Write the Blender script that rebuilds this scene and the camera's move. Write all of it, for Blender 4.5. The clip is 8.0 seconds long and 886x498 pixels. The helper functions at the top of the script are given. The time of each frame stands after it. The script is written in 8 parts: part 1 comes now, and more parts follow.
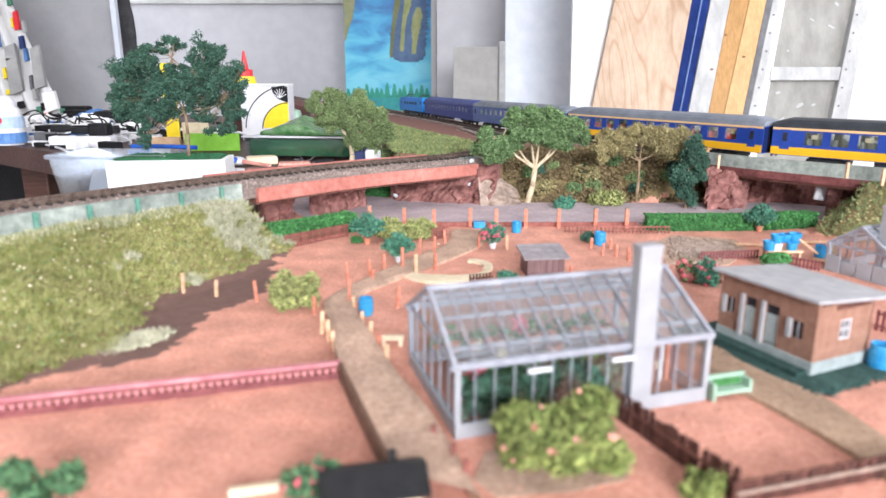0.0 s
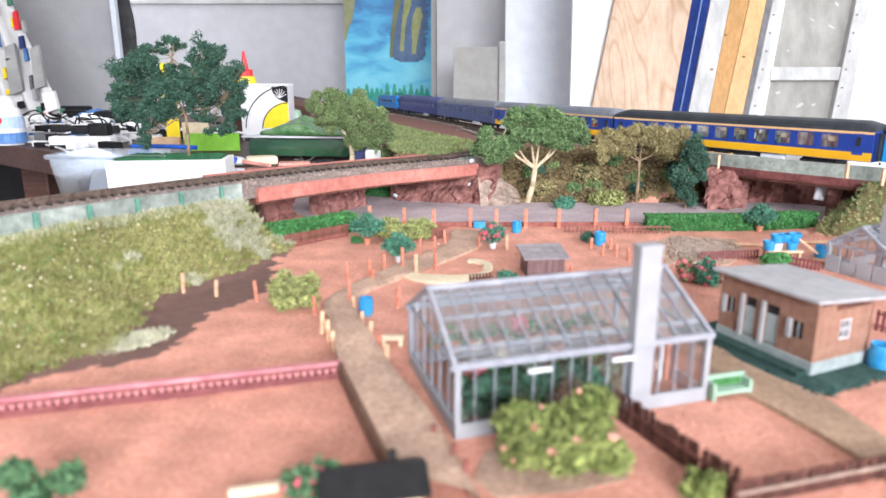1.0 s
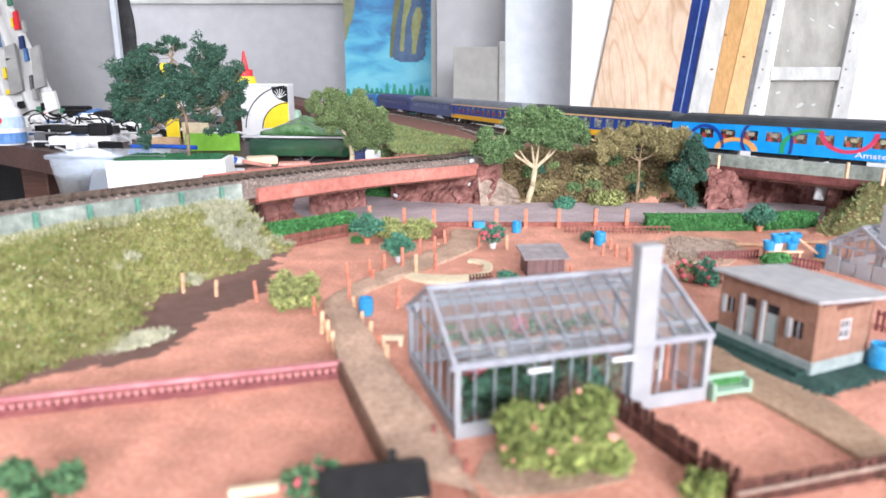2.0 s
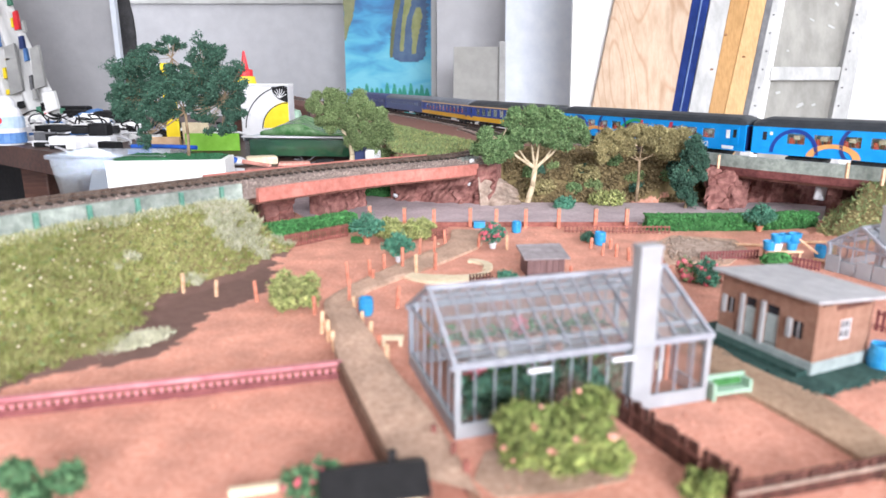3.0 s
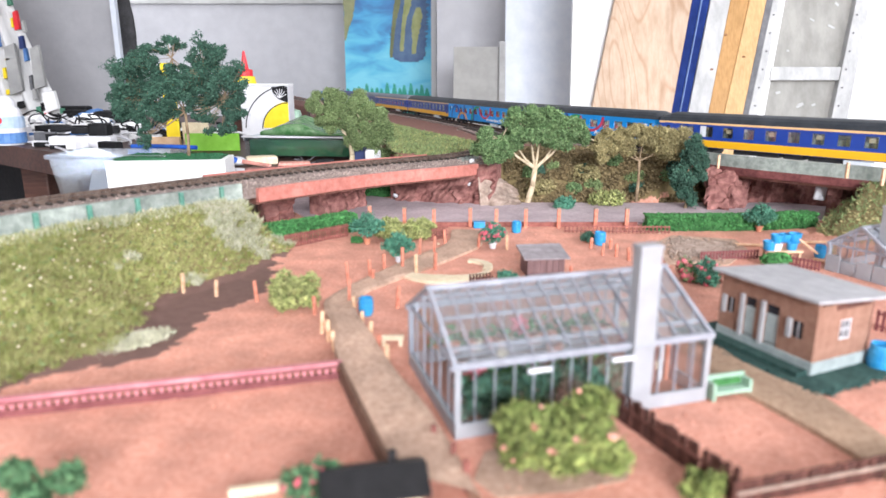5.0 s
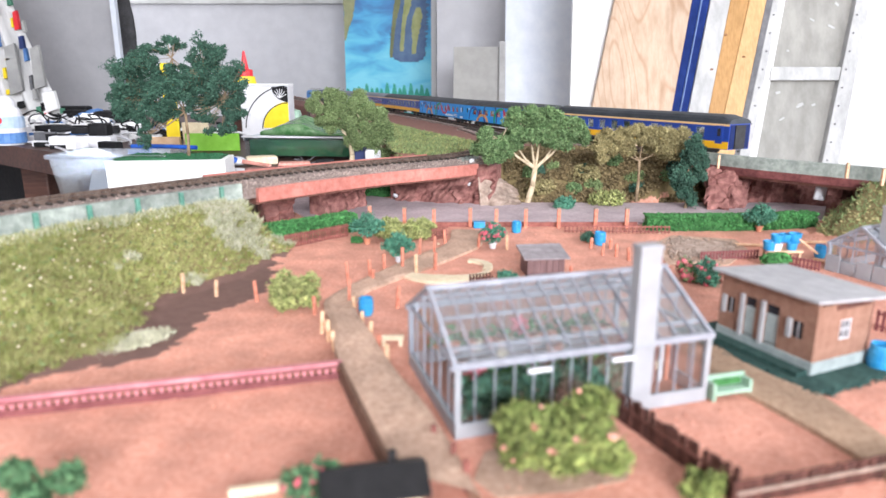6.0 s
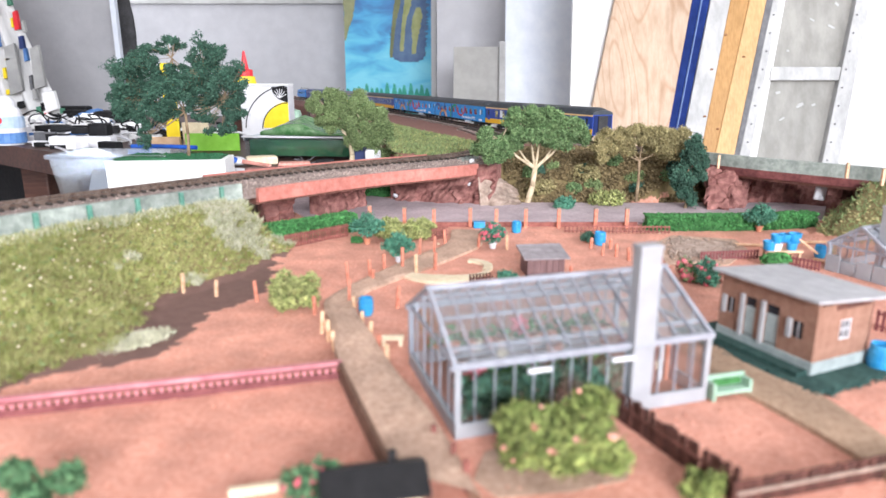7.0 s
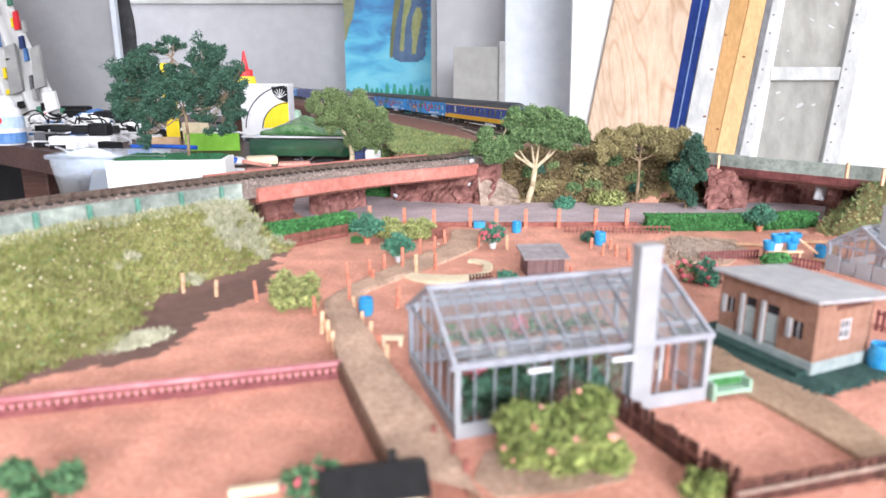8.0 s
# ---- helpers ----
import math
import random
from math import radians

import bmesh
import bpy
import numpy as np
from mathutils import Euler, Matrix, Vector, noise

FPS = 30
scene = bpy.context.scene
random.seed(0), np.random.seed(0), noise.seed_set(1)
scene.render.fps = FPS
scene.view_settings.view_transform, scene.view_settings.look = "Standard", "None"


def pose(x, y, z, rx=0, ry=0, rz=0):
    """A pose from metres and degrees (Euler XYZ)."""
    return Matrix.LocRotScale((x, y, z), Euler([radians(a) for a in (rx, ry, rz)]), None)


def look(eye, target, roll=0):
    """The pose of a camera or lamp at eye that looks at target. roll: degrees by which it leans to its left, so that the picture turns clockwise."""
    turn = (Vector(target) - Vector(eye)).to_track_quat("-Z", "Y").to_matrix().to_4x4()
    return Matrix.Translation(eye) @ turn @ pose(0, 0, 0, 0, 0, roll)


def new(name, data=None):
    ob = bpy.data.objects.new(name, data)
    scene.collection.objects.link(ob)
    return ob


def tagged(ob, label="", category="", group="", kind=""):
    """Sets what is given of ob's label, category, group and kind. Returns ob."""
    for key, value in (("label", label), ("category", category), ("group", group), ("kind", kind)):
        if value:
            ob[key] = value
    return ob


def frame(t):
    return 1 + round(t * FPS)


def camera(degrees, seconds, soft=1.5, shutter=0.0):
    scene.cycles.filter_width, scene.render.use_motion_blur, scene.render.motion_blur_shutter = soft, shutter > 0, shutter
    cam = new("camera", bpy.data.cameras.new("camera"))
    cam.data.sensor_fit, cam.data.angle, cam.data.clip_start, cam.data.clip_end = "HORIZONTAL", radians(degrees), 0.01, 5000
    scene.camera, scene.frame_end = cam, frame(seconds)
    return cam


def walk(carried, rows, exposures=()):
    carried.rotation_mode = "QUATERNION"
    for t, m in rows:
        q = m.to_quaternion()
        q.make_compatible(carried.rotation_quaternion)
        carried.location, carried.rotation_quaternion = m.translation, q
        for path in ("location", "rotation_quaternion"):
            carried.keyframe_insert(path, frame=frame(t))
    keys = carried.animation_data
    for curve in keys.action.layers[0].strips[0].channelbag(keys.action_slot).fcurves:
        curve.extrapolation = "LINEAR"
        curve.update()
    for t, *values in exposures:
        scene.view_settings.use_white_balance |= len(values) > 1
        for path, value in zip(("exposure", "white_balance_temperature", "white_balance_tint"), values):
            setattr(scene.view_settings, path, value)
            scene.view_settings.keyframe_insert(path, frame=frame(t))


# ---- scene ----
# camera: a phone held still over a model railway, 13.5 cm above the garden soil
cam = camera(68, 8.0, soft=1.5)
EYE = Vector((0.0, 0.0, 0.135))
TILT = radians(14.4)
STAND = look(EYE, EYE + Vector((0, math.cos(TILT), -math.sin(TILT))))
walk(cam, [(0.0, STAND), (8.0, STAND)], exposures=[(0.0, 0.31), (8.0, 0.33)])
cam.data.dof.use_dof = True
cam.data.dof.focus_distance = 1.05
cam.data.dof.aperture_fstop = 9.5

# daylight: bright overcast sky through the windows of the room
world = bpy.data.worlds.new("sky")
scene.world = world
world.use_nodes = True
wn = world.node_tree
sky = wn.nodes.new("ShaderNodeTexSky")
sky.sky_type = 'NISHITA'
sky.sun_disc = False
sky.sun_elevation = radians(40)
sky.sun_rotation = radians(150)
wn.links.new(sky.outputs[0], wn.nodes["Background"].inputs[0])
wn.nodes["Background"].inputs[1].default_value = 0.12


def window_light(name, m, sx, sy, watts, colour):
    d = bpy.data.lights.new(name, 'AREA')
    d.shape, d.size, d.size_y, d.energy, d.color = 'RECTANGLE', sx, sy, watts, colour
    ob = new(name, d)
    ob.matrix_basis = m
    return ob


window_light("window_light_rear", look((0.85, -3.45, 1.2), (-0.05, 1.4, -0.2)), 2.1, 1.1, 262, (0.935, 0.945, 1.0))
window_light("window_light_right", look((2.75, 0.9, 0.9), (0.0, 1.6, 0.1)), 2.0, 1.4, 34, (0.935, 0.945, 1.0))
window_light("window_light_left", look((-2.7, 3.75, 0.8), (0.6, 3.6, 0.2)), 1.2, 1.3, 21, (0.935, 0.945, 1.0))

# ---- materials ----


def mat(name, c1, c2, scale=300.0, rough=0.75, bump=0.25, metal=0.0, vary=0.0, by="island", spec=0.4, stretch=(1, 1, 1), big=0.25, depth=0.0006):
    """Two colours mixed by fine noise, broad stains over them, relief from both."""
    m = bpy.data.materials.new(name)
    m.use_nodes = True
    n, l = m.node_tree.nodes, m.node_tree.links
    b = n["Principled BSDF"]
    tc = n.new("ShaderNodeTexCoord")
    mp = n.new("ShaderNodeMapping")
    mp.inputs["Scale"].default_value = stretch
    l.new(tc.outputs["Object"], mp.inputs[0])
    fine = n.new("ShaderNodeTexNoise")
    fine.inputs["Scale"].default_value, fine.inputs["Detail"].default_value = scale, 5.0
    fine.inputs["Roughness"].default_value = 0.65
    wide = n.new("ShaderNodeTexNoise")
    wide.inputs["Scale"].default_value, wide.inputs["Detail"].default_value = scale / 9.0, 3.0
    l.new(mp.outputs[0], fine.inputs["Vector"])
    l.new(mp.outputs[0], wide.inputs["Vector"])
    ramp = n.new("ShaderNodeValToRGB")
    ramp.color_ramp.elements[0].position, ramp.color_ramp.elements[1].position = 0.36, 0.66
    ramp.color_ramp.elements[0].color, ramp.color_ramp.elements[1].color = (*c1, 1), (*c2, 1)
    l.new(fine.outputs[0], ramp.inputs[0])
    stain = n.new("ShaderNodeMapRange")
    stain.inputs[1].default_value, stain.inputs[2].default_value = 0.3, 0.7
    stain.inputs[3].default_value, stain.inputs[4].default_value = 1.0 - big, 1.0 + big * 0.6
    l.new(wide.outputs[0], stain.inputs[0])
    hsv = n.new("ShaderNodeHueSaturation")
    l.new(ramp.outputs[0], hsv.inputs["Color"])
    last = stain.outputs[0]
    if vary:
        src = n.new("ShaderNodeNewGeometry").outputs["Random Per Island"] if by == "island" else n.new("ShaderNodeObjectInfo").outputs["Random"]
        r = n.new("ShaderNodeMapRange")
        r.inputs[3].default_value, r.inputs[4].default_value = 1 - vary, 1 + vary
        l.new(src, r.inputs[0])
        mul = n.new("ShaderNodeMath")
        mul.operation = 'MULTIPLY'
        l.new(last, mul.inputs[0])
        l.new(r.outputs[0], mul.inputs[1])
        last = mul.outputs[0]
    l.new(last, hsv.inputs["Value"])
    l.new(hsv.outputs[0], b.inputs["Base Color"])
    b.inputs["Roughness"].default_value, b.inputs["Metallic"].default_value = rough, metal
    b.inputs["Specular IOR Level"].default_value = spec
    if bump:
        bp = n.new("ShaderNodeBump")
        bp.inputs["Strength"].default_value, bp.inputs["Distance"].default_value = bump, depth
        l.new(fine.outputs[0], bp.inputs["Height"])
        l.new(bp.outputs[0], b.inputs["Normal"])
    return m


def glass(name, tint=(0.93, 0.96, 0.97), rough=0.03, clear=0.75):
    """Thin clear sheet: mostly see-through, with a blurred gloss mixed in that gives a little haze."""
    m = bpy.data.materials.new(name)
    m.use_nodes = True
    n, l = m.node_tree.nodes, m.node_tree.links
    out = n["Material Output"]
    b = n.new("ShaderNodeBsdfGlossy")
    b.inputs["Color"].default_value = (0.9, 0.92, 0.95, 1)
    b.inputs["Roughness"].default_value = rough + 0.08
    n.remove(n["Principled BSDF"])
    tr = n.new("ShaderNodeBsdfTransparent")
    tr.inputs[0].default_value = (*tint, 1)
    mix = n.new("ShaderNodeMixShader")
    mix.inputs[0].default_value = clear
    l.new(b.outputs[0], mix.inputs[1])
    l.new(tr.outputs[0], mix.inputs[2])
    l.new(mix.outputs[0], out.inputs[0])
    return m


SOIL = mat("red_soil", (0.56, 0.24, 0.168), (0.71, 0.368, 0.28), 420, 0.9, 0.6, big=0.22)
PATH = mat("sandy_path", (0.39, 0.25, 0.18), (0.57, 0.4, 0.305), 380, 0.9, 0.6, big=0.25)
PATH_SIDE = mat("path_edge_board", (0.11, 0.06, 0.04), (0.20, 0.11, 0.075), 200, 0.85, 0.4)
ROAD = mat("lilac_grey_road", (0.40, 0.325, 0.345), (0.52, 0.43, 0.455), 300, 0.85, 0.4, big=0.2)
BALLAST = mat("ballast", (0.19, 0.135, 0.115), (0.45, 0.37, 0.33), 500, 0.9, 0.8, vary=0.35)
BALLAST_BED = mat("ballast_bed", (0.165, 0.12, 0.105), (0.35, 0.28, 0.25), 500, 0.9, 0.8)
RAIL = mat("rusty_rail", (0.12, 0.075, 0.055), (0.26, 0.20, 0.17), 300, 0.45, 0.2, metal=0.7)
SLEEPER = mat("dark_sleeper", (0.025, 0.02, 0.018), (0.06, 0.048, 0.04), 400, 0.8, 0.4)
BROWN_BOARD = mat("brown_painted_board", (0.16, 0.062, 0.045), (0.25, 0.11, 0.085), 120, 0.8, 0.4, big=0.3)
ROCK = mat("red_rock", (0.13, 0.045, 0.04), (0.40, 0.19, 0.165), 90, 0.85, 0.9, big=0.4, depth=0.002)
ROCK_PALE = mat("pale_rock", (0.27, 0.195, 0.155), (0.46, 0.36, 0.3), 160, 0.9, 0.9, big=0.3, depth=0.0015)
GIRDER = mat("red_girder_paint", (0.45, 0.145, 0.115), (0.60, 0.235, 0.19), 160, 0.65, 0.3, big=0.25)
BRICKRED = mat("dull_red_brick", (0.19, 0.06, 0.05), (0.31, 0.12, 0.095), 260, 0.8, 0.5, vary=0.25, by="object")
EDGING = mat("grey_green_concrete", (0.2, 0.235, 0.21), (0.36, 0.395, 0.36), 150, 0.85, 0.5, big=0.45)
EDGE_POST = mat("green_stained_post", (0.06, 0.20, 0.15), (0.16, 0.33, 0.26), 200, 0.8, 0.4)
GRASS = mat("static_grass", (0.21, 0.245, 0.06), (0.51, 0.49, 0.22), 140, 0.9, 0.0, vary=0.28, big=0.4)
GRASS_GREY = mat("pale_frosted_grass", (0.46, 0.46, 0.32), (0.62, 0.60, 0.46), 90, 0.9, 0.0, vary=0.3)
HEDGE = mat("hedge_green", (0.025, 0.12, 0.03), (0.07, 0.23, 0.07), 200, 0.9, 0.3, vary=0.45)
TREE_GREEN = mat("foliage_mid_green", (0.085, 0.165, 0.062), (0.2, 0.3, 0.135), 200, 0.9, 0.3, vary=0.5)
TREE_DARK = mat("foliage_blue_green", (0.03, 0.088, 0.06), (0.08, 0.165, 0.115), 200, 0.9, 0.3, vary=0.5)
TREE_OLIVE = mat("foliage_olive", (0.23, 0.195, 0.085), (0.40, 0.345, 0.175), 200, 0.9, 0.3, vary=0.35)
TREE_MOSS = mat("foliage_moss_green", (0.125, 0.19, 0.07), (0.26, 0.33, 0.15), 200, 0.9, 0.3, vary=0.45)
BUSH_LIGHT = mat("bush_yellow_green", (0.2, 0.24, 0.075), (0.44, 0.45, 0.19), 200, 0.9, 0.3, vary=0.65)
ROSE_GREEN = mat("rose_bush_green", (0.13, 0.18, 0.045), (0.33, 0.37, 0.125), 200, 0.9, 0.3, vary=0.75)
TEAL = mat("plant_teal_green", (0.035, 0.15, 0.095), (0.12, 0.31, 0.21), 250, 0.8, 0.3, vary=0.4)
SCRUB = mat("dead_scrub", (0.12, 0.085, 0.04), (0.27, 0.205, 0.105), 200, 0.95, 0.3, vary=0.45)
LEAF = mat("plant_leaf_green", (0.045, 0.13, 0.06), (0.13, 0.25, 0.12), 250, 0.8, 0.3, vary=0.45)
PINK = mat("pink_blossom", (0.70, 0.25, 0.20), (0.85, 0.48, 0.40), 300, 0.8, 0.2, vary=0.2)
CRIMSON = mat("crimson_blossom", (0.52, 0.08, 0.12), (0.72, 0.2, 0.24), 300, 0.8, 0.2, vary=0.25)
BARK = mat("pale_wire_bark", (0.50, 0.40, 0.26), (0.70, 0.59, 0.42), 200, 0.8, 0.4)
BARK_DARK = mat("brown_bark", (0.22, 0.15, 0.09), (0.38, 0.28, 0.18), 200, 0.85, 0.4)
STAKE = mat("pale_wood_stake", (0.62, 0.36, 0.21), (0.80, 0.56, 0.38), 250, 0.75, 0.3, vary=0.15, by="object")
STAKE_RED = mat("red_wood_stake", (0.50, 0.16, 0.10), (0.68, 0.29, 0.20), 250, 0.75, 0.3, vary=0.15, by="object")
WHITE = mat("white_plastic", (0.66, 0.66, 0.69), (0.72, 0.72, 0.75), 60, 0.45, 0.05, big=0.06)
GREYFRAME = mat("grey_glazing_bar", (0.25, 0.26, 0.3), (0.36, 0.37, 0.42), 100, 0.45, 0.05, big=0.1)
GLASS = glass("clear_sheet", clear=0.86)
ROOF_GLASS = glass("hazy_roof_sheet", (0.90, 0.93, 0.95), 0.10, 0.80)
GH_WHITE = mat("greenhouse_white", (0.31, 0.32, 0.345), (0.37, 0.38, 0.405), 60, 0.45, 0.05, big=0.06)
BLUE_BARREL = mat("blue_barrel_plastic", (0.02, 0.24, 0.52), (0.05, 0.36, 0.66), 150, 0.4, 0.1)
BROWN_WALL = mat("brown_card_wall", (0.24, 0.125, 0.085), (0.33, 0.185, 0.135), 200, 0.85, 0.25, big=0.12)
PLINTH = mat("blue_grey_plinth", (0.27, 0.32, 0.32), (0.36, 0.41, 0.41), 200, 0.85, 0.3)
ROOF_GREY = mat("pale_grey_roof", (0.32, 0.32, 0.335), (0.41, 0.41, 0.425), 120, 0.75, 0.2, big=0.12)
PATH_DARK = mat("brown_earth_path", (0.3, 0.19, 0.125), (0.44, 0.31, 0.215), 380, 0.9, 0.6, big=0.25)
MOSSPAD = mat("dark_green_pad", (0.012, 0.045, 0.040), (0.04, 0.092, 0.08), 250, 0.9, 0.6)
DARK_PANE = mat("dark_window", (0.02, 0.02, 0.025), (0.04, 0.04, 0.05), 50, 0.15, 0.0)
DARKWOOD = mat("dark_fence_wood", (0.06, 0.022, 0.017), (0.15, 0.06, 0.045), 220, 0.8, 0.4, vary=0.35, by="object")
PINKFENCE = mat("pink_plastic_fence", (0.50, 0.17, 0.20), (0.66, 0.30, 0.32), 120, 0.6, 0.2)
MAROON_DARK = mat("dark_red_girder", (0.11, 0.03, 0.03), (0.20, 0.065, 0.06), 150, 0.7, 0.3, big=0.35)
MAROON = mat("maroon_fence", (0.17, 0.045, 0.05), (0.27, 0.09, 0.09), 150, 0.7, 0.3)
BLACKROOF = mat("black_roof_sheet", (0.006, 0.006, 0.007), (0.014, 0.014, 0.016), 150, 0.6, 0.3)
SHED_WOOD = mat("mauve_shed_wood", (0.15, 0.085, 0.085), (0.25, 0.155, 0.155), 200, 0.8, 0.3, stretch=(1, 1, 0.2))
SHED_ROOF = mat("grey_felt_roof", (0.25, 0.22, 0.235), (0.36, 0.33, 0.345), 200, 0.85, 0.4)
CREAM = mat("cream_stone", (0.68, 0.56, 0.38), (0.80, 0.70, 0.53), 200, 0.85, 0.4)
MINT = mat("mint_green_bench", (0.28, 0.44, 0.33), (0.4, 0.55, 0.44), 150, 0.7, 0.2)
TERRA = mat("terracotta", (0.50, 0.18, 0.10), (0.62, 0.28, 0.18), 200, 0.8, 0.2)
# train paint
C_NAVY = mat("coach_navy", (0.012, 0.045, 0.27), (0.018, 0.06, 0.33), 40, 0.35, 0.03, big=0.08)
C_YELLOW = mat("coach_yellow", (0.78, 0.40, 0.012), (0.84, 0.46, 0.02), 40, 0.35, 0.03, big=0.08)
C_PEACH = mat("coach_cream_stripe", (0.78, 0.50, 0.24), (0.83, 0.55, 0.29), 40, 0.4, 0.03, big=0.08)
C_SKY = mat("coach_sky_blue", (0.0, 0.27, 0.74), (0.01, 0.33, 0.82), 40, 0.35, 0.03, big=0.06)
C_ROOFDARK = mat("coach_dark_roof", (0.022, 0.028, 0.036), (0.045, 0.052, 0.062), 60, 0.5, 0.1)
C_ROOFGREY = mat("coach_grey_roof", (0.16, 0.18, 0.22), (0.23, 0.25, 0.29), 60, 0.5, 0.1)
C_ROOFBLUE = mat("coach_blue_roof", (0.03, 0.05, 0.20), (0.05, 0.075, 0.26), 60, 0.5, 0.1)
C_INDIGO = mat("coach_indigo", (0.02, 0.04, 0.19), (0.035, 0.06, 0.25), 40, 0.4, 0.03, big=0.08)
C_SLATE = mat("coach_slate_blue", (0.065, 0.10, 0.24), (0.09, 0.13, 0.29), 40, 0.4, 0.03, big=0.08)
C_ENDS = mat("coach_end_blue", (0.006, 0.014, 0.075), (0.01, 0.022, 0.10), 40, 0.6, 0.03, big=0.08, spec=0.2)
C_UNDER = mat("underframe_black", (0.012, 0.012, 0.014), (0.03, 0.03, 0.033), 200, 0.6, 0.2)
C_GLASS = glass("coach_window", (0.85, 0.87, 0.88), 0.05, 0.80)
C_SEATRED = mat("red_seat", (0.70, 0.04, 0.03), (0.80, 0.07, 0.05), 100, 0.7, 0.1)
C_SEATGREY = mat("grey_green_seat", (0.16, 0.20, 0.20), (0.26, 0.30, 0.29), 100, 0.7, 0.1)
C_WHITE = mat("white_print", (0.72, 0.76, 0.82), (0.82, 0.85, 0.88), 80, 0.5, 0.03)
C_GREEN = mat("green_print", (0.02, 0.30, 0.12), (0.03, 0.38, 0.16), 80, 0.5, 0.03)
C_REDP = mat("red_print", (0.52, 0.04, 0.10), (0.60, 0.06, 0.13), 80, 0.5, 0.03)
C_ORANGE = mat("orange_print", (0.82, 0.38, 0.12), (0.88, 0.45, 0.17), 80, 0.5, 0.03)

# ---- building blocks ----


def box(bm, c, s, turn=None, bevel=0.0):
    """A box of size s round c, turned by the matrix turn, edges bevelled."""
    m = Matrix.Translation(c) @ (turn.to_4x4() if turn else Matrix()) @ Matrix.Diagonal((*s, 1))
    vs = bmesh.ops.create_cube(bm, size=1.0, matrix=m)["verts"]
    if bevel:
        bmesh.ops.bevel(bm, geom=list({e for v in vs for e in v.link_edges}), offset=bevel, segments=2, affect='EDGES', profile=0.6)
    return bm


def rod(bm, a, b, r1, r2=None, seg=8):
    """A tapered rod from a to b."""
    a, b = Vector(a), Vector(b)
    d = b - a
    m = Matrix.Translation((a + b) / 2) @ d.to_track_quat('Z', 'Y').to_matrix().to_4x4()
    bmesh.ops.create_cone(bm, cap_ends=True, segments=seg, radius1=r1, radius2=r1 if r2 is None else r2, depth=d.length, matrix=m)
    return bm


def prism(bm, pts, z0, z1):
    """A flat outline raised from z0 to z1."""
    lo = [bm.verts.new((x, y, z0)) for x, y in pts]
    hi = [bm.verts.new((x, y, z1)) for x, y in pts]
    bm.faces.new(hi)
    bm.faces.new(lo[::-1])
    for i in range(len(pts)):
        j = (i + 1) % len(pts)
        bm.faces.new((lo[i], lo[j], hi[j], hi[i]))
    return bm


def lathe(bm, c, prof, seg=16):
    """A turned body: (radius, height) pairs round the upright through c."""
    rings = []
    for r, z in prof:
        rings.append([bm.verts.new((c[0] + r * math.cos(2 * math.pi * k / seg), c[1] + r * math.sin(2 * math.pi * k / seg), c[2] + z)) for k in range(seg)])
    for a, b in zip(rings, rings[1:]):
        for k in range(seg):
            bm.faces.new((a[k], a[(k + 1) % seg], b[(k + 1) % seg], b[k]))
    bm.faces.new(rings[-1])
    bm.faces.new(rings[0][::-1])
    return bm


def part(name, bm, material, parent=None, label="", smooth=False):
    """Link a bmesh as one mesh object under its thing."""
    me = bpy.data.meshes.new(name)
    bmesh.ops.recalc_face_normals(bm, faces=bm.faces)
    bm.to_mesh(me)
    bm.free()
    me.materials.append(material)
    if smooth:
        me.polygons.foreach_set("use_smooth", [True] * len(me.polygons))
    ob = new(name, me)
    if parent:
        ob.parent = parent
    if label:
        ob["label"] = label
    return ob


def B():
    return bmesh.new()


def again(name, ob, m, parent):
    """Another object on the same mesh."""
    o = new(name, ob.data)
    o.parent = parent
    o.matrix_basis = m
    return o


def thing(name, m, label, category, group="", kind=""):
    ob = new(name)
    ob.matrix_basis = m
    ob.empty_display_size = 0.01
    return tagged(ob, label, category, group, kind)


_t = bmesh.new()
bmesh.ops.create_icosphere(_t, subdivisions=1, radius=1.0)
ICO_V = np.array([v.co[:] for v in _t.verts])
ICO_F = np.array([[v.index for v in f.verts] for f in _t.faces])
_t.free()


def turns(rng, n):
    q = rng.normal(size=(n, 4))
    q /= np.linalg.norm(q, axis=1)[:, None]
    w, x, y, z = q.T
    return np.stack([np.stack([1 - 2 * (y * y + z * z), 2 * (x * y - z * w), 2 * (x * z + y * w)], 1),
                     np.stack([2 * (x * y + z * w), 1 - 2 * (x * x + z * z), 2 * (y * z - x * w)], 1),
                     np.stack([2 * (x * z - y * w), 2 * (y * z + x * w), 1 - 2 * (x * x + y * y)], 1)], 1)


def mesh_np(name, V, Fc, material, parent=None, label=""):
    me = bpy.data.meshes.new(name)
    me.vertices.add(len(V))
    me.vertices.foreach_set("co", V.astype(np.float32).ravel())
    k = Fc.shape[1]
    me.loops.add(Fc.size)
    me.loops.foreach_set("vertex_index", Fc.astype(np.int32).ravel())
    me.polygons.add(len(Fc))
    me.polygons.foreach_set("loop_start", np.arange(0, Fc.size, k, dtype=np.int32))
    me.polygons.foreach_set("loop_total", np.full(len(Fc), k, dtype=np.int32))
    me.update(calc_edges=True)
    me.materials.append(material)
    ob = new(name, me)
    if parent:
        ob.parent = parent
    if label:
        ob["label"] = label
    return ob


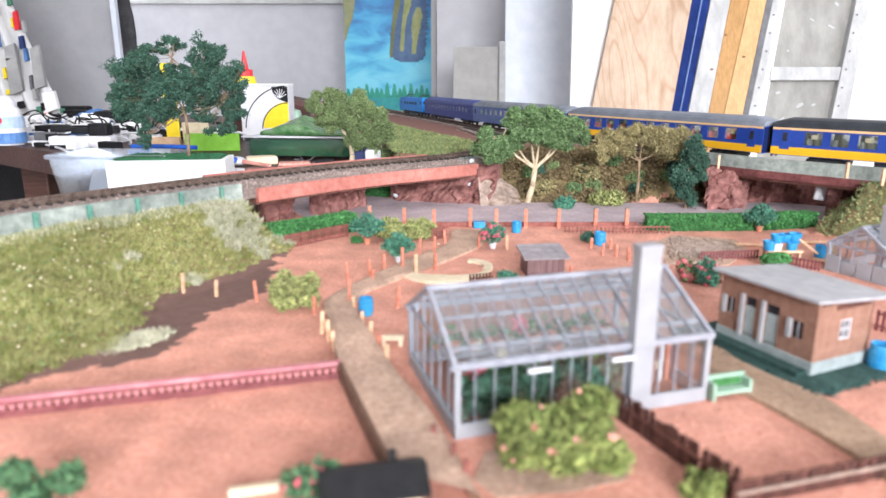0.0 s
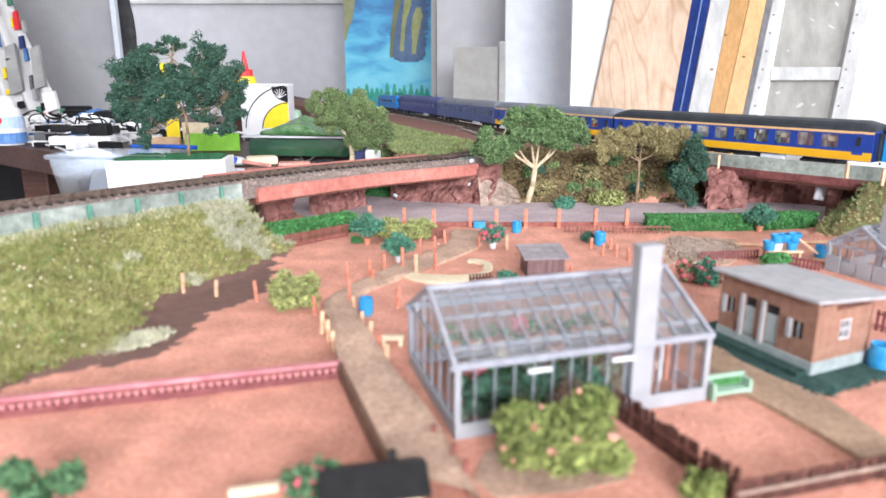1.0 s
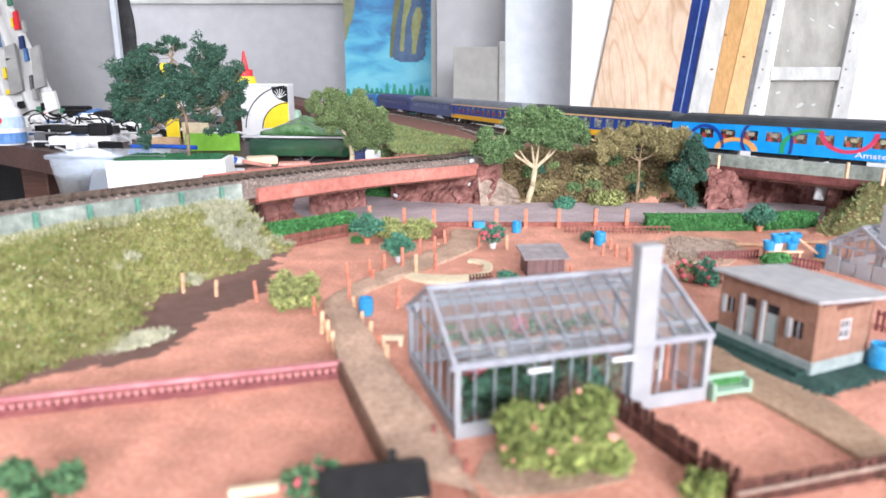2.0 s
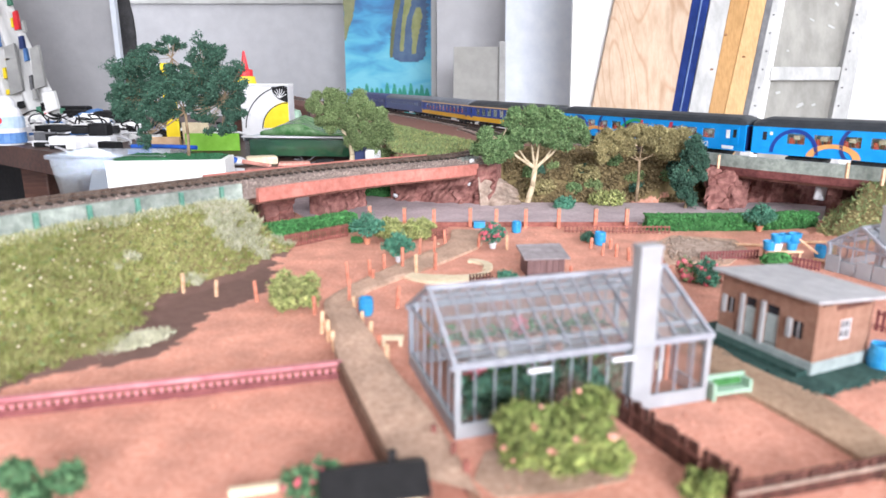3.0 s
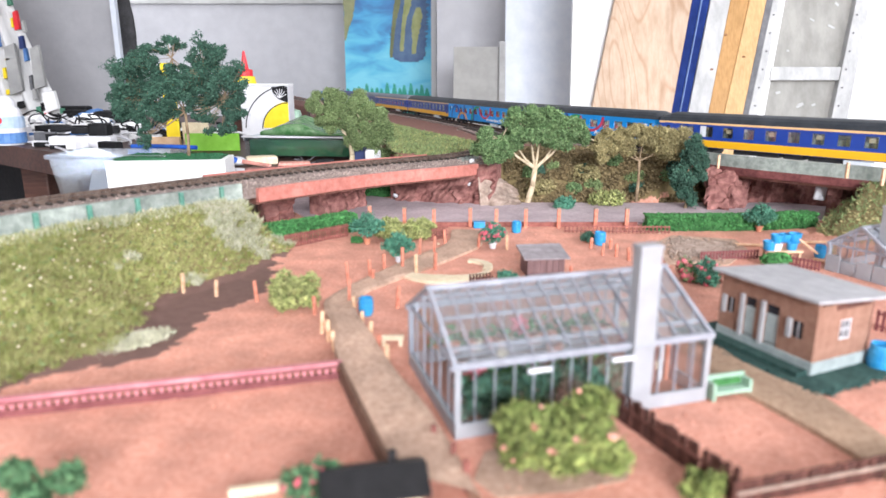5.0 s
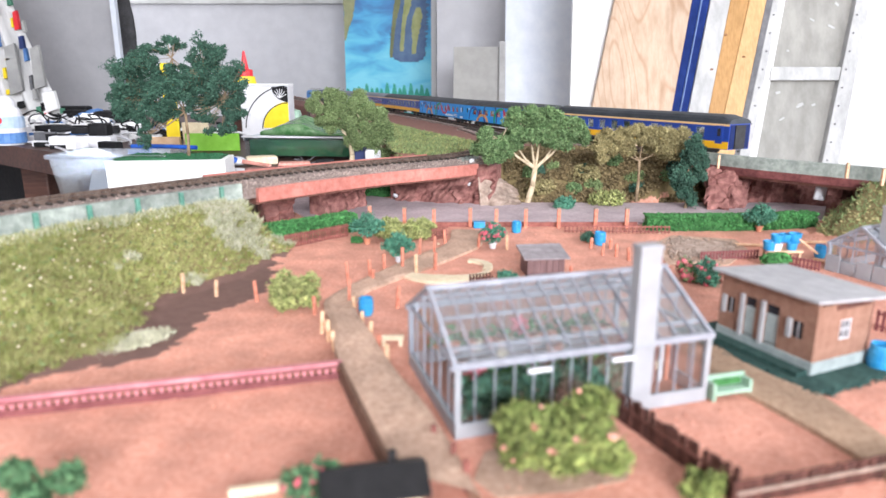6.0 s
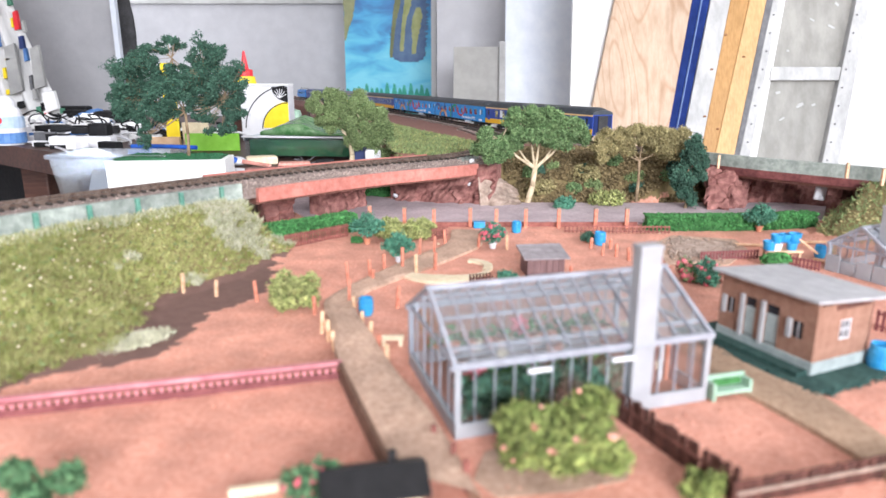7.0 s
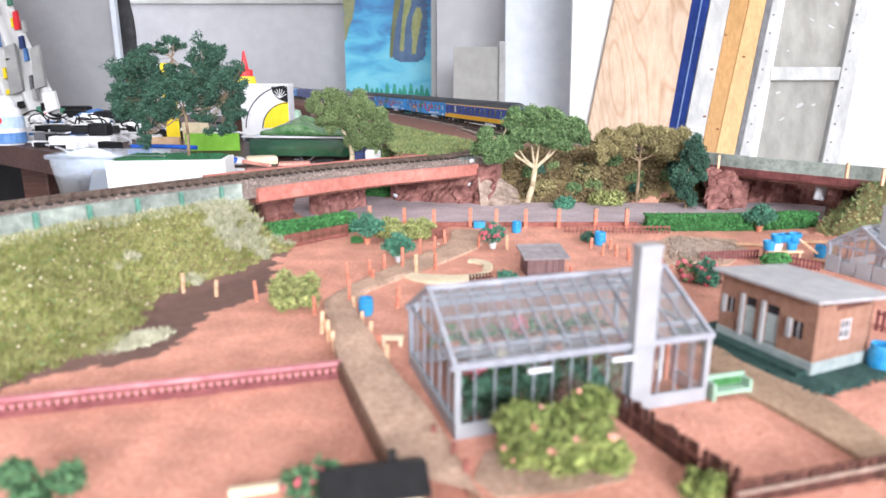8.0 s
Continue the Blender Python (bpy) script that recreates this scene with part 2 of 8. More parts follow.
def crumbs(name, P, size, material, parent=None, seed=1, jag=0.35, flat=1.0, label=""):
    """Small ragged lumps of foam, leaf or stone at the points P."""
    rng = np.random.default_rng(seed)
    n = len(P)
    s = size * rng.uniform(0.55, 1.35, n)
    V = ICO_V[None] * (1 + rng.uniform(-jag, jag, (n, len(ICO_V), 1)))
    V = V * rng.uniform(0.6, 1.2, (n, 1, 3))
    V = np.einsum('nij,nkj->nki', turns(rng, n), V)
    V[:, :, 2] *= flat
    V = V * s[:, None, None] + P[:, None, :]
    Fc = ICO_F[None] + (np.arange(n) * len(ICO_V))[:, None, None]
    return mesh_np(name, V.reshape(-1, 3), Fc.reshape(-1, 3), material, parent, label)


def leaves(name, P, size, material, parent=None, seed=1, label=""):
    """Small bent leaf flakes at the points P, each of two triangles."""
    rng = np.random.default_rng(seed)
    n = len(P)
    T = np.array([[-1, 0, 0], [0, -0.55, 0.18], [1, 0, 0], [0, 0.55, 0.18]], float)
    V = np.einsum('nij,kj->nki', turns(rng, n), T) * (size * rng.uniform(0.6, 1.4, n))[:, None, None] + P[:, None, :]
    Fc = np.array([[0, 1, 2], [0, 2, 3]])[None] + (np.arange(n) * 4)[:, None, None]
    return mesh_np(name, V.reshape(-1, 3), Fc.reshape(-1, 3), material, parent, label)


def blades(name, P, height, width, material, parent=None, seed=1, lean=0.6, label=""):
    """Upright fibres of grass at the points P."""
    rng = np.random.default_rng(seed)
    n = len(P)
    a = rng.uniform(0, 2 * np.pi, n)
    side = np.stack([np.cos(a), np.sin(a), np.zeros(n)], 1) * width
    tip = np.stack([rng.normal(0, lean, n), rng.normal(0, lean, n), np.ones(n)], 1)
    tip = tip / np.linalg.norm(tip, axis=1)[:, None] * (height * rng.uniform(0.5, 1.3, n))[:, None]
    V = np.stack([P - side, P + side, P + tip], 1)
    Fc = np.arange(3 * n).reshape(n, 3)
    return mesh_np(name, V.reshape(-1, 3), Fc, material, parent, label)


def ball_points(rng, n, c, r, hollow=0.55):
    """Points in the outer shell of an ellipsoid."""
    d = rng.normal(size=(n, 3))
    d /= np.linalg.norm(d, axis=1)[:, None]
    return np.array(c) + d * np.array(r) * (rng.uniform(hollow, 1.0, n) ** 0.6)[:, None]


def spline(pts, step=0.004):
    """Even steps along a smooth line through the points (Catmull-Rom)."""
    p = np.array([2 * np.array(pts[0]) - np.array(pts[1]), *pts, 2 * np.array(pts[-1]) - np.array(pts[-2])], float)
    out = []
    for i in range(1, len(p) - 2):
        for t in np.linspace(0, 1, 60, endpoint=False):
            out.append(0.5 * (2 * p[i] + (p[i + 1] - p[i - 1]) * t + (2 * p[i - 1] - 5 * p[i] + 4 * p[i + 1] - p[i + 2]) * t * t + (3 * p[i] - p[i - 1] - 3 * p[i + 1] + p[i + 2]) * t ** 3))
    out = np.array(out + [p[-2]])
    s = np.r_[0, np.cumsum(np.linalg.norm(np.diff(out, axis=0), axis=1))]
    k = np.arange(0, s[-1], step)
    return np.stack([np.interp(k, s, out[:, j]) for j in range(out.shape[1])], 1), k


RAIL_Z = 0.050
MAIN, MAIN_S = spline([(-1.04, 4.3), (-0.86, 3.75), (-0.668, 3.2), (-0.365, 2.5), (-0.133, 1.878), (-0.035, 1.61), (0.072, 1.287),
                       (0.150, 1.09), (0.226, 0.93), (0.300, 0.79), (0.352, 0.705), (0.416, 0.632), (0.53, 0.50), (0.68, 0.24), (0.78, -0.1), (0.80, -0.6), (0.80, -1.3)])
NEAR, NEAR_S = spline([(-0.66, -0.05), (-0.47, 0.24), (-0.318, 0.458), (-0.208, 0.592), (-0.1095, 0.6925), (0.0108, 0.7856), (0.066, 0.875), (0.088, 0.99), (0.082, 1.13), (0.052, 1.30)])


def gap_to(line, X, Y):
    """Signed distance from points to a line (positive to the right of its way) and the index of the nearest step."""
    L = line[::4]
    T = np.gradient(L, axis=0)
    T /= np.linalg.norm(T, axis=1)[:, None]
    P = np.stack([X.ravel(), Y.ravel()], 1)
    best = np.empty(len(P))
    idx = np.empty(len(P), int)
    for a in range(0, len(P), 4000):
        q = P[a:a + 4000]
        d = ((q[:, None] - L[None]) ** 2).sum(2)
        i = d.argmin(1)
        v = q - L[i]
        cr = v[:, 0] * T[i, 1] - v[:, 1] * T[i, 0]
        best[a:a + 4000] = np.sign(cr) * np.sqrt(d[np.arange(len(q)), i])
        idx[a:a + 4000] = i * 4
    return best.reshape(X.shape), idx.reshape(X.shape)


def sstep(a, b, x):
    t = np.clip((x - a) / (b - a), 0, 1)
    return t * t * (3 - 2 * t)

# ---- the room ----
FLOOR_Z = -0.85
PLASTER = mat("grey_plaster", (0.52, 0.52, 0.55), (0.57, 0.57, 0.60), 14, 0.85, 0.1, big=0.06)
PLASTER_W = mat("white_plaster", (0.78, 0.78, 0.78), (0.82, 0.82, 0.82), 14, 0.85, 0.1, big=0.05)
FLOORM = mat("dark_floor", (0.22, 0.19, 0.16), (0.32, 0.28, 0.24), 20, 0.6, 0.1)
TRIM = mat("pale_trim_paint", (0.52, 0.52, 0.52), (0.60, 0.60, 0.60), 30, 0.6, 0.1)


def slab(name, c, s, material, label, category="wall"):
    return tagged(part(name, box(B(), c, s), material), label, category, kind="structure")


slab("floor", (0, 0.55, FLOOR_Z - 0.05), (6.2, 8.6, 0.1), FLOORM, "dark floor of the workroom", "floor")
slab("ceiling", (0, 0.55, 1.95), (6.2, 8.6, 0.1), PLASTER_W, "plain white ceiling of the workroom", "ceiling")
slab("wall_back", (0, 4.72, 0.525), (6.2, 0.12, 2.75), PLASTER, "plain light grey plaster wall")


def wall_with_window(name, axis, at, lo, hi, w0, w1, z0, z1, material=PLASTER_W, label="white plaster wall with a window opening"):
    """A wall of four pieces round one window opening."""
    bm = B()
    for a, b, zz0, zz1 in ((lo, w0, FLOOR_Z, 1.9), (w1, hi, FLOOR_Z, 1.9), (w0, w1, FLOOR_Z, z0), (w0, w1, z1, 1.9)):
        c, s = (a + b) / 2, b - a
        if axis == 'x':
            box(bm, (at, c, (zz0 + zz1) / 2), (0.12, s, zz1 - zz0))
        else:
            box(bm, (c, at, (zz0 + zz1) / 2), (s, 0.12, zz1 - zz0))
    return tagged(part(name, bm, material), label, "wall", kind="structure")


wall_with_window("wall_front", 'y', -3.6, -3.0, 3.0, -0.3, 2.0, 0.55, 1.8)
wall_with_window("wall_right", 'x', 2.95, -3.54, 4.66, -0.2, 2.0, 0.15, 1.6)
wall_with_window("wall_left", 'x', -2.95, -3.54, 4.66, 3.1, 4.4, 0.1, 1.5, PLASTER, "light grey plaster wall with a window opening")
rail_bm = box(B(), (-0.95, 4.64, 0.655), (3.9, 0.045, 0.055), bevel=0.006)
box(rail_bm, (-0.95, 4.63, 0.693), (3.9, 0.06, 0.022), bevel=0.004)
tagged(part("trim", rail_bm, TRIM), "pale painted picture rail along the grey wall", "trim", kind="structure")


def leaning_board(name, bot, top, y0, material, label, z0=FLOOR_Z, z1=0.8, lean=0.25, thick=0.018, category="board", back=0.0):
    """A board that stands on the floor and leans back and sideways."""
    bm = B()
    f = [(bot[0], y0 + back + lean * z0, z0), (bot[1], y0 + back + lean * z0, z0), (top[1], y0 + back + lean * z1, z1), (top[0], y0 + back + lean * z1, z1)]
    fr = [bm.verts.new(p) for p in f]
    bk = [bm.verts.new((p[0], p[1] + thick, p[2])) for p in f]
    bm.faces.new(fr)
    bm.faces.new(bk[::-1])
    for i in range(4):
        bm.faces.new((fr[i], fr[(i + 1) % 4], bk[(i + 1) % 4], bk[i]))
    bmesh.ops.bevel(bm, geom=bm.edges[:], offset=0.0015, segments=1, affect='EDGES')
    return tagged(part(name, bm, material), label, category)


W_BOARD = mat("white_bluish_board", (0.66, 0.71, 0.80), (0.74, 0.78, 0.85), 18, 0.55, 0.1, big=0.08)
W_BRIGHT = mat("bright_white_board", (0.82, 0.82, 0.82), (0.86, 0.86, 0.86), 12, 0.6, 0.05, big=0.04)
GREY_BOARD = mat("grey_hardboard", (0.34, 0.335, 0.32), (0.4, 0.395, 0.38), 20, 0.7, 0.1, big=0.08)
PLY = mat("pale_pine_ply", (0.46, 0.325, 0.225), (0.58, 0.44, 0.335), 5, 0.6, 0.1, stretch=(9, 9, 0.05), big=0.10)
NAVY_W = mat("navy_painted_wood", (0.008, 0.022, 0.12), (0.014, 0.035, 0.17), 40, 0.8, 0.1, spec=0.15)
PALE_BLUE = mat("pale_blue_edge", (0.14, 0.22, 0.45), (0.2, 0.3, 0.55), 40, 0.5, 0.1)
OLD_WHITE = mat("worn_white_paint", (0.36, 0.36, 0.36), (0.5, 0.5, 0.5), 30, 0.6, 0.3, stretch=(1, 1, 0.4), big=0.12)
PINE = mat("yellow_pine", (0.36, 0.19, 0.06), (0.47, 0.26, 0.095), 18, 0.5, 0.1, stretch=(9, 9, 0.25), big=0.12)
PINE_L = mat("light_yellow_pine", (0.52, 0.31, 0.13), (0.62, 0.4, 0.19), 18, 0.5, 0.1, stretch=(9, 9, 0.25), big=0.12)
KNOT = mat("dark_pine_knot", (0.16, 0.06, 0.02), (0.30, 0.13, 0.05), 90, 0.6, 0.1)
DARKGREY = mat("dark_grey_edge", (0.10, 0.10, 0.11), (0.16, 0.16, 0.17), 60, 0.6, 0.1)
OLD_PANEL = mat("worn_grey_panel", (0.25, 0.245, 0.225), (0.35, 0.34, 0.315), 22, 0.65, 0.3, stretch=(1, 1, 0.4), big=0.14)

gn_ = PLY.node_tree
g_tc, g_mp, g_no = (gn_.nodes.new(k) for k in ("ShaderNodeTexCoord", "ShaderNodeMapping", "ShaderNodeTexNoise"))
g_mp.inputs["Scale"].default_value = (1.0, 1.0, 0.05)
g_mp.inputs["Rotation"].default_value = (0, radians(-11), 0)
g_no.inputs["Scale"].default_value, g_no.inputs["Detail"].default_value = 6.0, 0.6
g_mul, g_pp, g_mr, g_mx = (gn_.nodes.new(k) for k in ("ShaderNodeMath", "ShaderNodeMath", "ShaderNodeMapRange", "ShaderNodeMix"))
g_mul.operation, g_pp.operation, g_mx.data_type, g_mx.blend_type = 'MULTIPLY', 'PINGPONG', 'RGBA', 'MULTIPLY'
g_mul.inputs[1].default_value, g_pp.inputs[1].default_value = 17.0, 0.5
g_mr.inputs[1].default_value, g_mr.inputs[2].default_value, g_mr.inputs[3].default_value, g_mr.inputs[4].default_value = 0.0, 0.13, 0.75, 0.0
g_mx.inputs[7].default_value = (0.80, 0.66, 0.55, 1)
gn_.links.new(g_tc.outputs["Object"], g_mp.inputs[0])
gn_.links.new(g_mp.outputs[0], g_no.inputs["Vector"])
gn_.links.new(g_no.outputs[0], g_mul.inputs[0])
gn_.links.new(g_mul.outputs[0], g_pp.inputs[0])
gn_.links.new(g_pp.outputs[0], g_mr.inputs[0])
gn_.links.new(g_mr.outputs[0], g_mx.inputs[0])
p_base = gn_.nodes["Principled BSDF"].inputs["Base Color"]
gn_.links.new(p_base.links[0].from_socket, g_mx.inputs[6])
gn_.links.new(g_mx.outputs[2], p_base)

leaning_board("board", (0.031, 0.195), (0.045, 0.276), 2.75, GREY_BOARD, "grey hardboard sheet leaning with its top in view", z1=0.27, back=0.03)
leaning_board("batten", (0.217, 0.249), (0.232, 0.258), 2.75, OLD_WHITE, "narrow white-painted batten leaning beside a grey board", z1=0.29, category="batten")
leaning_board("board", (0.247, 0.501), (0.26, 0.553), 2.75, W_BOARD, "bluish white smooth board leaning upright")
leaning_board("board", (0.40, 0.43), (0.446, 0.68), 2.235, W_BRIGHT, "bright white board leaning behind pale plywood")
leaning_board("plywood_sheet", (0.296, 0.592), (0.654, 0.895), 2.2, PLY, "pale pine plywood sheet with streaked grain, leaning sideways", category="board")
leaning_board("plank", (0.582, 0.605), (0.899, 0.93), 2.2, NAVY_W, "navy blue painted plank leaning sideways", category="plank")
leaning_board("plank", (0.608, 0.626), (0.934, 0.962), 2.2, NAVY_W, "navy blue painted plank with a pale edge", category="plank")
leaning_board("strip", (0.6045, 0.6085), (0.9295, 0.9345), 2.196, PALE_BLUE, "thin pale blue strip between navy planks", category="strip")
leaning_board("plank", (0.628, 0.699), (0.965, 1.028), 2.2, OLD_WHITE, "worn white plank with nail holes", category="plank")
p1 = leaning_board("plank", (0.699, 0.726), (1.028, 1.101), 2.2, PINE, "yellow pine plank with dark knots", category="plank")
p2 = leaning_board("plank", (0.727, 0.803), (1.102, 1.152), 2.2, PINE_L, "light yellow pine plank with knots, leaning", category="plank")
leaning_board("strip", (0.803, 0.814), (1.152, 1.177), 2.2, DARKGREY, "thin dark grey strip beside pine planks", category="strip")
for x, z, own in ((0.885, 0.17, p1), (0.862, 0.02, p1), (0.93, 0.28, p1), (0.905, -0.02, p2), (0.99, 0.21, p2)):
    k = B()
    bmesh.ops.create_uvsphere(k, u_segments=10, v_segments=6, radius=1.0, matrix=Matrix.Translation((x, 2.2 + 0.25 * z - 0.0005, z)) @ Matrix.Diagonal((0.006, 0.0012, 0.0035, 1)))
    part("knot", k, KNOT, own, "dark knot", smooth=True)

# old panelled door leaning with its frame
door = thing("panelled_door", pose(0, 0, 0), "worn off-white panelled door leaning on the wall", "door")


def door_piece(name, bot, top, material, off=0.0, z0=FLOOR_Z, z1=0.8, thick=0.03):
    ob = leaning_board(name, bot, top, 2.2 + off, material, "", z0, z1, 0.25, thick)
    del ob["category"]
    ob.parent = door
    return ob


door_piece("stile", (0.814, 0.868), (1.177, 1.189), OLD_WHITE)
door_piece("moulding", (0.866, 0.902), (1.189, 1.206), W_BRIGHT, 0.008)
door_piece("panel", (0.90, 1.095), (1.204, 1.449), OLD_PANEL, 0.022)
f = lambda z, a, b: a + (b - a) * (z - FLOOR_Z) / (0.8 - FLOOR_Z)
door_piece("cross_rail", (f(0.135, 0.895, 1.20), f(0.135, 1.095, 1.449)), (f(0.178, 0.895, 1.20), f(0.178, 1.095, 1.449)), OLD_WHITE, 0.004, 0.135, 0.178)
door_piece("stile", (1.095, 1.165), (1.449, 1.487), OLD_WHITE)
for i in range(9):
    z, u_ = random.Random(i).uniform(-0.05, 0.40), random.Random(i + 50).uniform(0.15, 0.8)
    a_, b_ = f(z, 0.90, 1.204), f(z, 1.095, 1.449)
    x = a_ + (b_ - a_) * u_
    sc = box(B(), (0, 0, 0), (random.Random(i + 9).uniform(0.006, 0.03), 0.0012, random.Random(i + 3).uniform(0.004, 0.012)), bevel=0.0005)
    part("paint_scuff", sc, OLD_WHITE, door).matrix_basis = pose(x, 2.2215 + 0.25 * z, z, -14, random.Random(i).uniform(-40, 40), 0)
for i in range(11):
    z = -0.12 + i * 0.058
    for a, b in ((1.115, 1.457), (0.84, 1.183)):
        part("nail", rod(B(), (f(z, a, b), 2.197 + 0.25 * z, z), (f(z, a, b), 2.203 + 0.25 * z, z), 0.0028, seg=8), DARKGREY, door)

# bright white wall piece behind the door
slab("wall_return", (1.75, 3.0, 0.525), (1.5, 0.1, 2.75), PLASTER_W, "white plaster wall return beside the leaning boards")
slab("wall_niche", (0.62, 3.45, 0.525), (1.3, 0.08, 2.75), PLASTER, "light grey plaster wall face behind the leaning boards")

# painting
PAINT_B = bpy.data.materials.new("painted_canvas_blue")
PAINT_B.use_nodes = True
pn, pl = PAINT_B.node_tree.nodes, PAINT_B.node_tree.links
ptc = pn.new("ShaderNodeTexCoord")
pno = pn.new("ShaderNodeTexNoise")
pno.inputs["Scale"].default_value, pno.inputs["Detail"].default_value, pno.inputs["Distortion"].default_value = 5.0, 6.0, 0.6
pmap = pn.new("ShaderNodeMapping")
pmap.inputs["Scale"].default_value = (1, 1, 2.2)
pra = pn.new("ShaderNodeValToRGB")
els = pra.color_ramp.elements
els[0].position, els[0].color = 0.30, (0.045, 0.19, 0.46, 1)
els[1].position, els[1].color = 0.74, (0.21, 0.68, 0.86, 1)
e = els.new(0.45)
e.color = (0.065, 0.37, 0.68, 1)
e = els.new(0.58)
e.color = (0.12, 0.56, 0.80, 1)
pl.new(ptc.outputs["Object"], pmap.inputs[0])
pl.new(pmap.outputs[0], pno.inputs["Vector"])
psep = pn.new("ShaderNodeSeparateXYZ")
pl.new(ptc.outputs["Object"], psep.inputs[0])
pgr = pn.new("ShaderNodeMapRange")
pgr.inputs[1].default_value, pgr.inputs[2].default_value, pgr.inputs[3].default_value, pgr.inputs[4].default_value = 0.12, 0.62, 0.22, -0.16
pl.new(psep.outputs["Z"], pgr.inputs[0])
pad_ = pn.new("ShaderNodeMath")
pl.new(pno.outputs[0], pad_.inputs[0])
pl.new(pgr.outputs[0], pad_.inputs[1])
pl.new(pad_.outputs[0], pra.inputs[0])
pl.new(pra.outputs[0], pn["Principled BSDF"].inputs["Base Color"])
pn["Principled BSDF"].inputs["Roughness"].default_value = 0.55
P_TEAL = mat("painted_teal", (0.015, 0.3, 0.32), (0.05, 0.45, 0.44), 14, 0.55, 0.2)
P_GREEN = mat("painted_tree_green", (0.02, 0.33, 0.24), (0.04, 0.44, 0.32), 20, 0.55, 0.2)
P_OLIVE = mat("painted_olive", (0.27, 0.31, 0.11), (0.4, 0.42, 0.19), 16, 0.55, 0.2)
P_OCHRE = mat("painted_khaki", (0.22, 0.25, 0.13), (0.34, 0.34, 0.18), 14, 0.55, 0.2)
pt = thing("painting", pose(-0.322, 4.0, -0.04, -2, 0, 0), "large blue landscape painting on canvas leaning upright", "painting")
part("canvas", box(B(), (0, 0.012, 0.42), (0.505, 0.022, 0.88), bevel=0.002), PAINT_B, pt, "blue painted canvas")
part("edge", box(B(), (0.268, 0.010, 0.42), (0.030, 0.034, 0.88), bevel=0.002), W_BRIGHT, pt, "white unpainted canvas edge")
part("band", box(B(), (0, -0.001, 0.035), (0.503, 0.003, 0.11)), P_TEAL, pt, "dark teal painted ground")
rng = random.Random(4)
for i in range(15):
    x = -0.235 + i * 0.033 + rng.uniform(-0.008, 0.008)
    h = rng.uniform(0.035, 0.075)
    bm = B()
    v = [bm.verts.new(p) for p in ((x - 0.02, -0.0035, 0.075), (x + 0.02, -0.0035, 0.075), (x + 0.006, -0.0035, 0.085 + h), (x - 0.004, -0.0035, 0.09 + h))]
    bm.faces.new(v)
    r = bmesh.ops.extrude_face_region(bm, geom=bm.faces[:])
    for q in [g for g in r["geom"] if isinstance(g, bmesh.types.BMVert)]:
        q.co.y += 0.002
    part("painted_tree", bm, P_GREEN, pt, "green painted fir" if i == 0 else "")


def paint_blot(name, outline, material, y=-0.003):
    bm = B()
    v = [bm.verts.new((x, y, z)) for x, z in outline]
    bm.faces.new(v)
    r = bmesh.ops.extrude_face_region(bm, geom=bm.faces[:])
    for q in [g for g in r["geom"] if isinstance(g, bmesh.types.BMVert)]:
        q.co.y += 0.003
    return part(name, bm, material, pt)


P_ROCK = mat("painted_slate_blue", (0.06, 0.12, 0.26), (0.11, 0.20, 0.34), 16, 0.55, 0.2)
P_OLIVE_D = mat("painted_dark_olive", (0.15, 0.17, 0.07), (0.23, 0.25, 0.11), 16, 0.55, 0.2)


def brush(name, spine, widths, material, y):
    """A wavering painted stroke: a spine of (x, z) points with half-widths."""
    line, _ = spline([(*p, w) for p, w in zip(spine, widths)], 0.008)
    r = random.Random(len(spine) + int(y * 1e5))
    lft = [(p[0] - p[2] * r.uniform(0.86, 1.12), p[1]) for p in line]
    rgt = [(p[0] + p[2] * r.uniform(0.86, 1.12), p[1]) for p in line]
    return paint_blot(name, lft + rgt[::-1], material, y)


brush("slate_rock", [(0.120, 0.28), (0.122, 0.32), (0.125, 0.46), (0.140, 0.60), (0.145, 0.84)], (0.055, 0.098, 0.102, 0.095, 0.080), P_ROCK, -0.002)
brush("olive_stroke", [(0.018, 0.305), (0.022, 0.36), (0.038, 0.50), (0.060, 0.62), (0.070, 0.84)], (0.008, 0.010, 0.012, 0.018, 0.016), P_OLIVE_D, -0.0045)
brush("olive_stroke", [(0.080, 0.34), (0.085, 0.40), (0.098, 0.52), (0.118, 0.60), (0.150, 0.84)], (0.012, 0.012, 0.013, 0.020, 0.020), P_OLIVE, -0.0045)
brush("olive_stroke", [(0.150, 0.325), (0.158, 0.40), (0.165, 0.48), (0.176, 0.54), (0.180, 0.585)], (0.012, 0.016, 0.026, 0.026, 0.010), P_OLIVE, -0.0045)
brush("khaki_corner", [(-0.248, 0.40), (-0.240, 0.46), (-0.225, 0.54), (-0.218, 0.64), (-0.214, 0.84)], (0.004, 0.012, 0.027, 0.034, 0.038), P_OCHRE, -0.003)

# grey cupboard panel and office chair behind the desk
PANEL = mat("grey_cabinet_panel", (0.36, 0.36, 0.38), (0.41, 0.41, 0.43), 12, 0.6, 0.05, big=0.05)
cab = thing("partition_panel", pose(-2.0, 3.0, FLOOR_Z), "plain light grey standing partition panel with a bluish white edge", "panel")
part("body", box(B(), (0.12, 0.03, 0.8), (0.90, 0.06, 1.6), bevel=0.004), PANEL, cab)
part("edge_strip", box(B(), (0.582, 0.0, 0.8), (0.022, 0.03, 1.6), bevel=0.003), W_BOARD, cab, "bluish white edging strip")
chair = thing("office_chair", pose(-1.60, 3.25, FLOOR_Z), "dark office chair with a rounded high backrest", "chair")
bm = B()
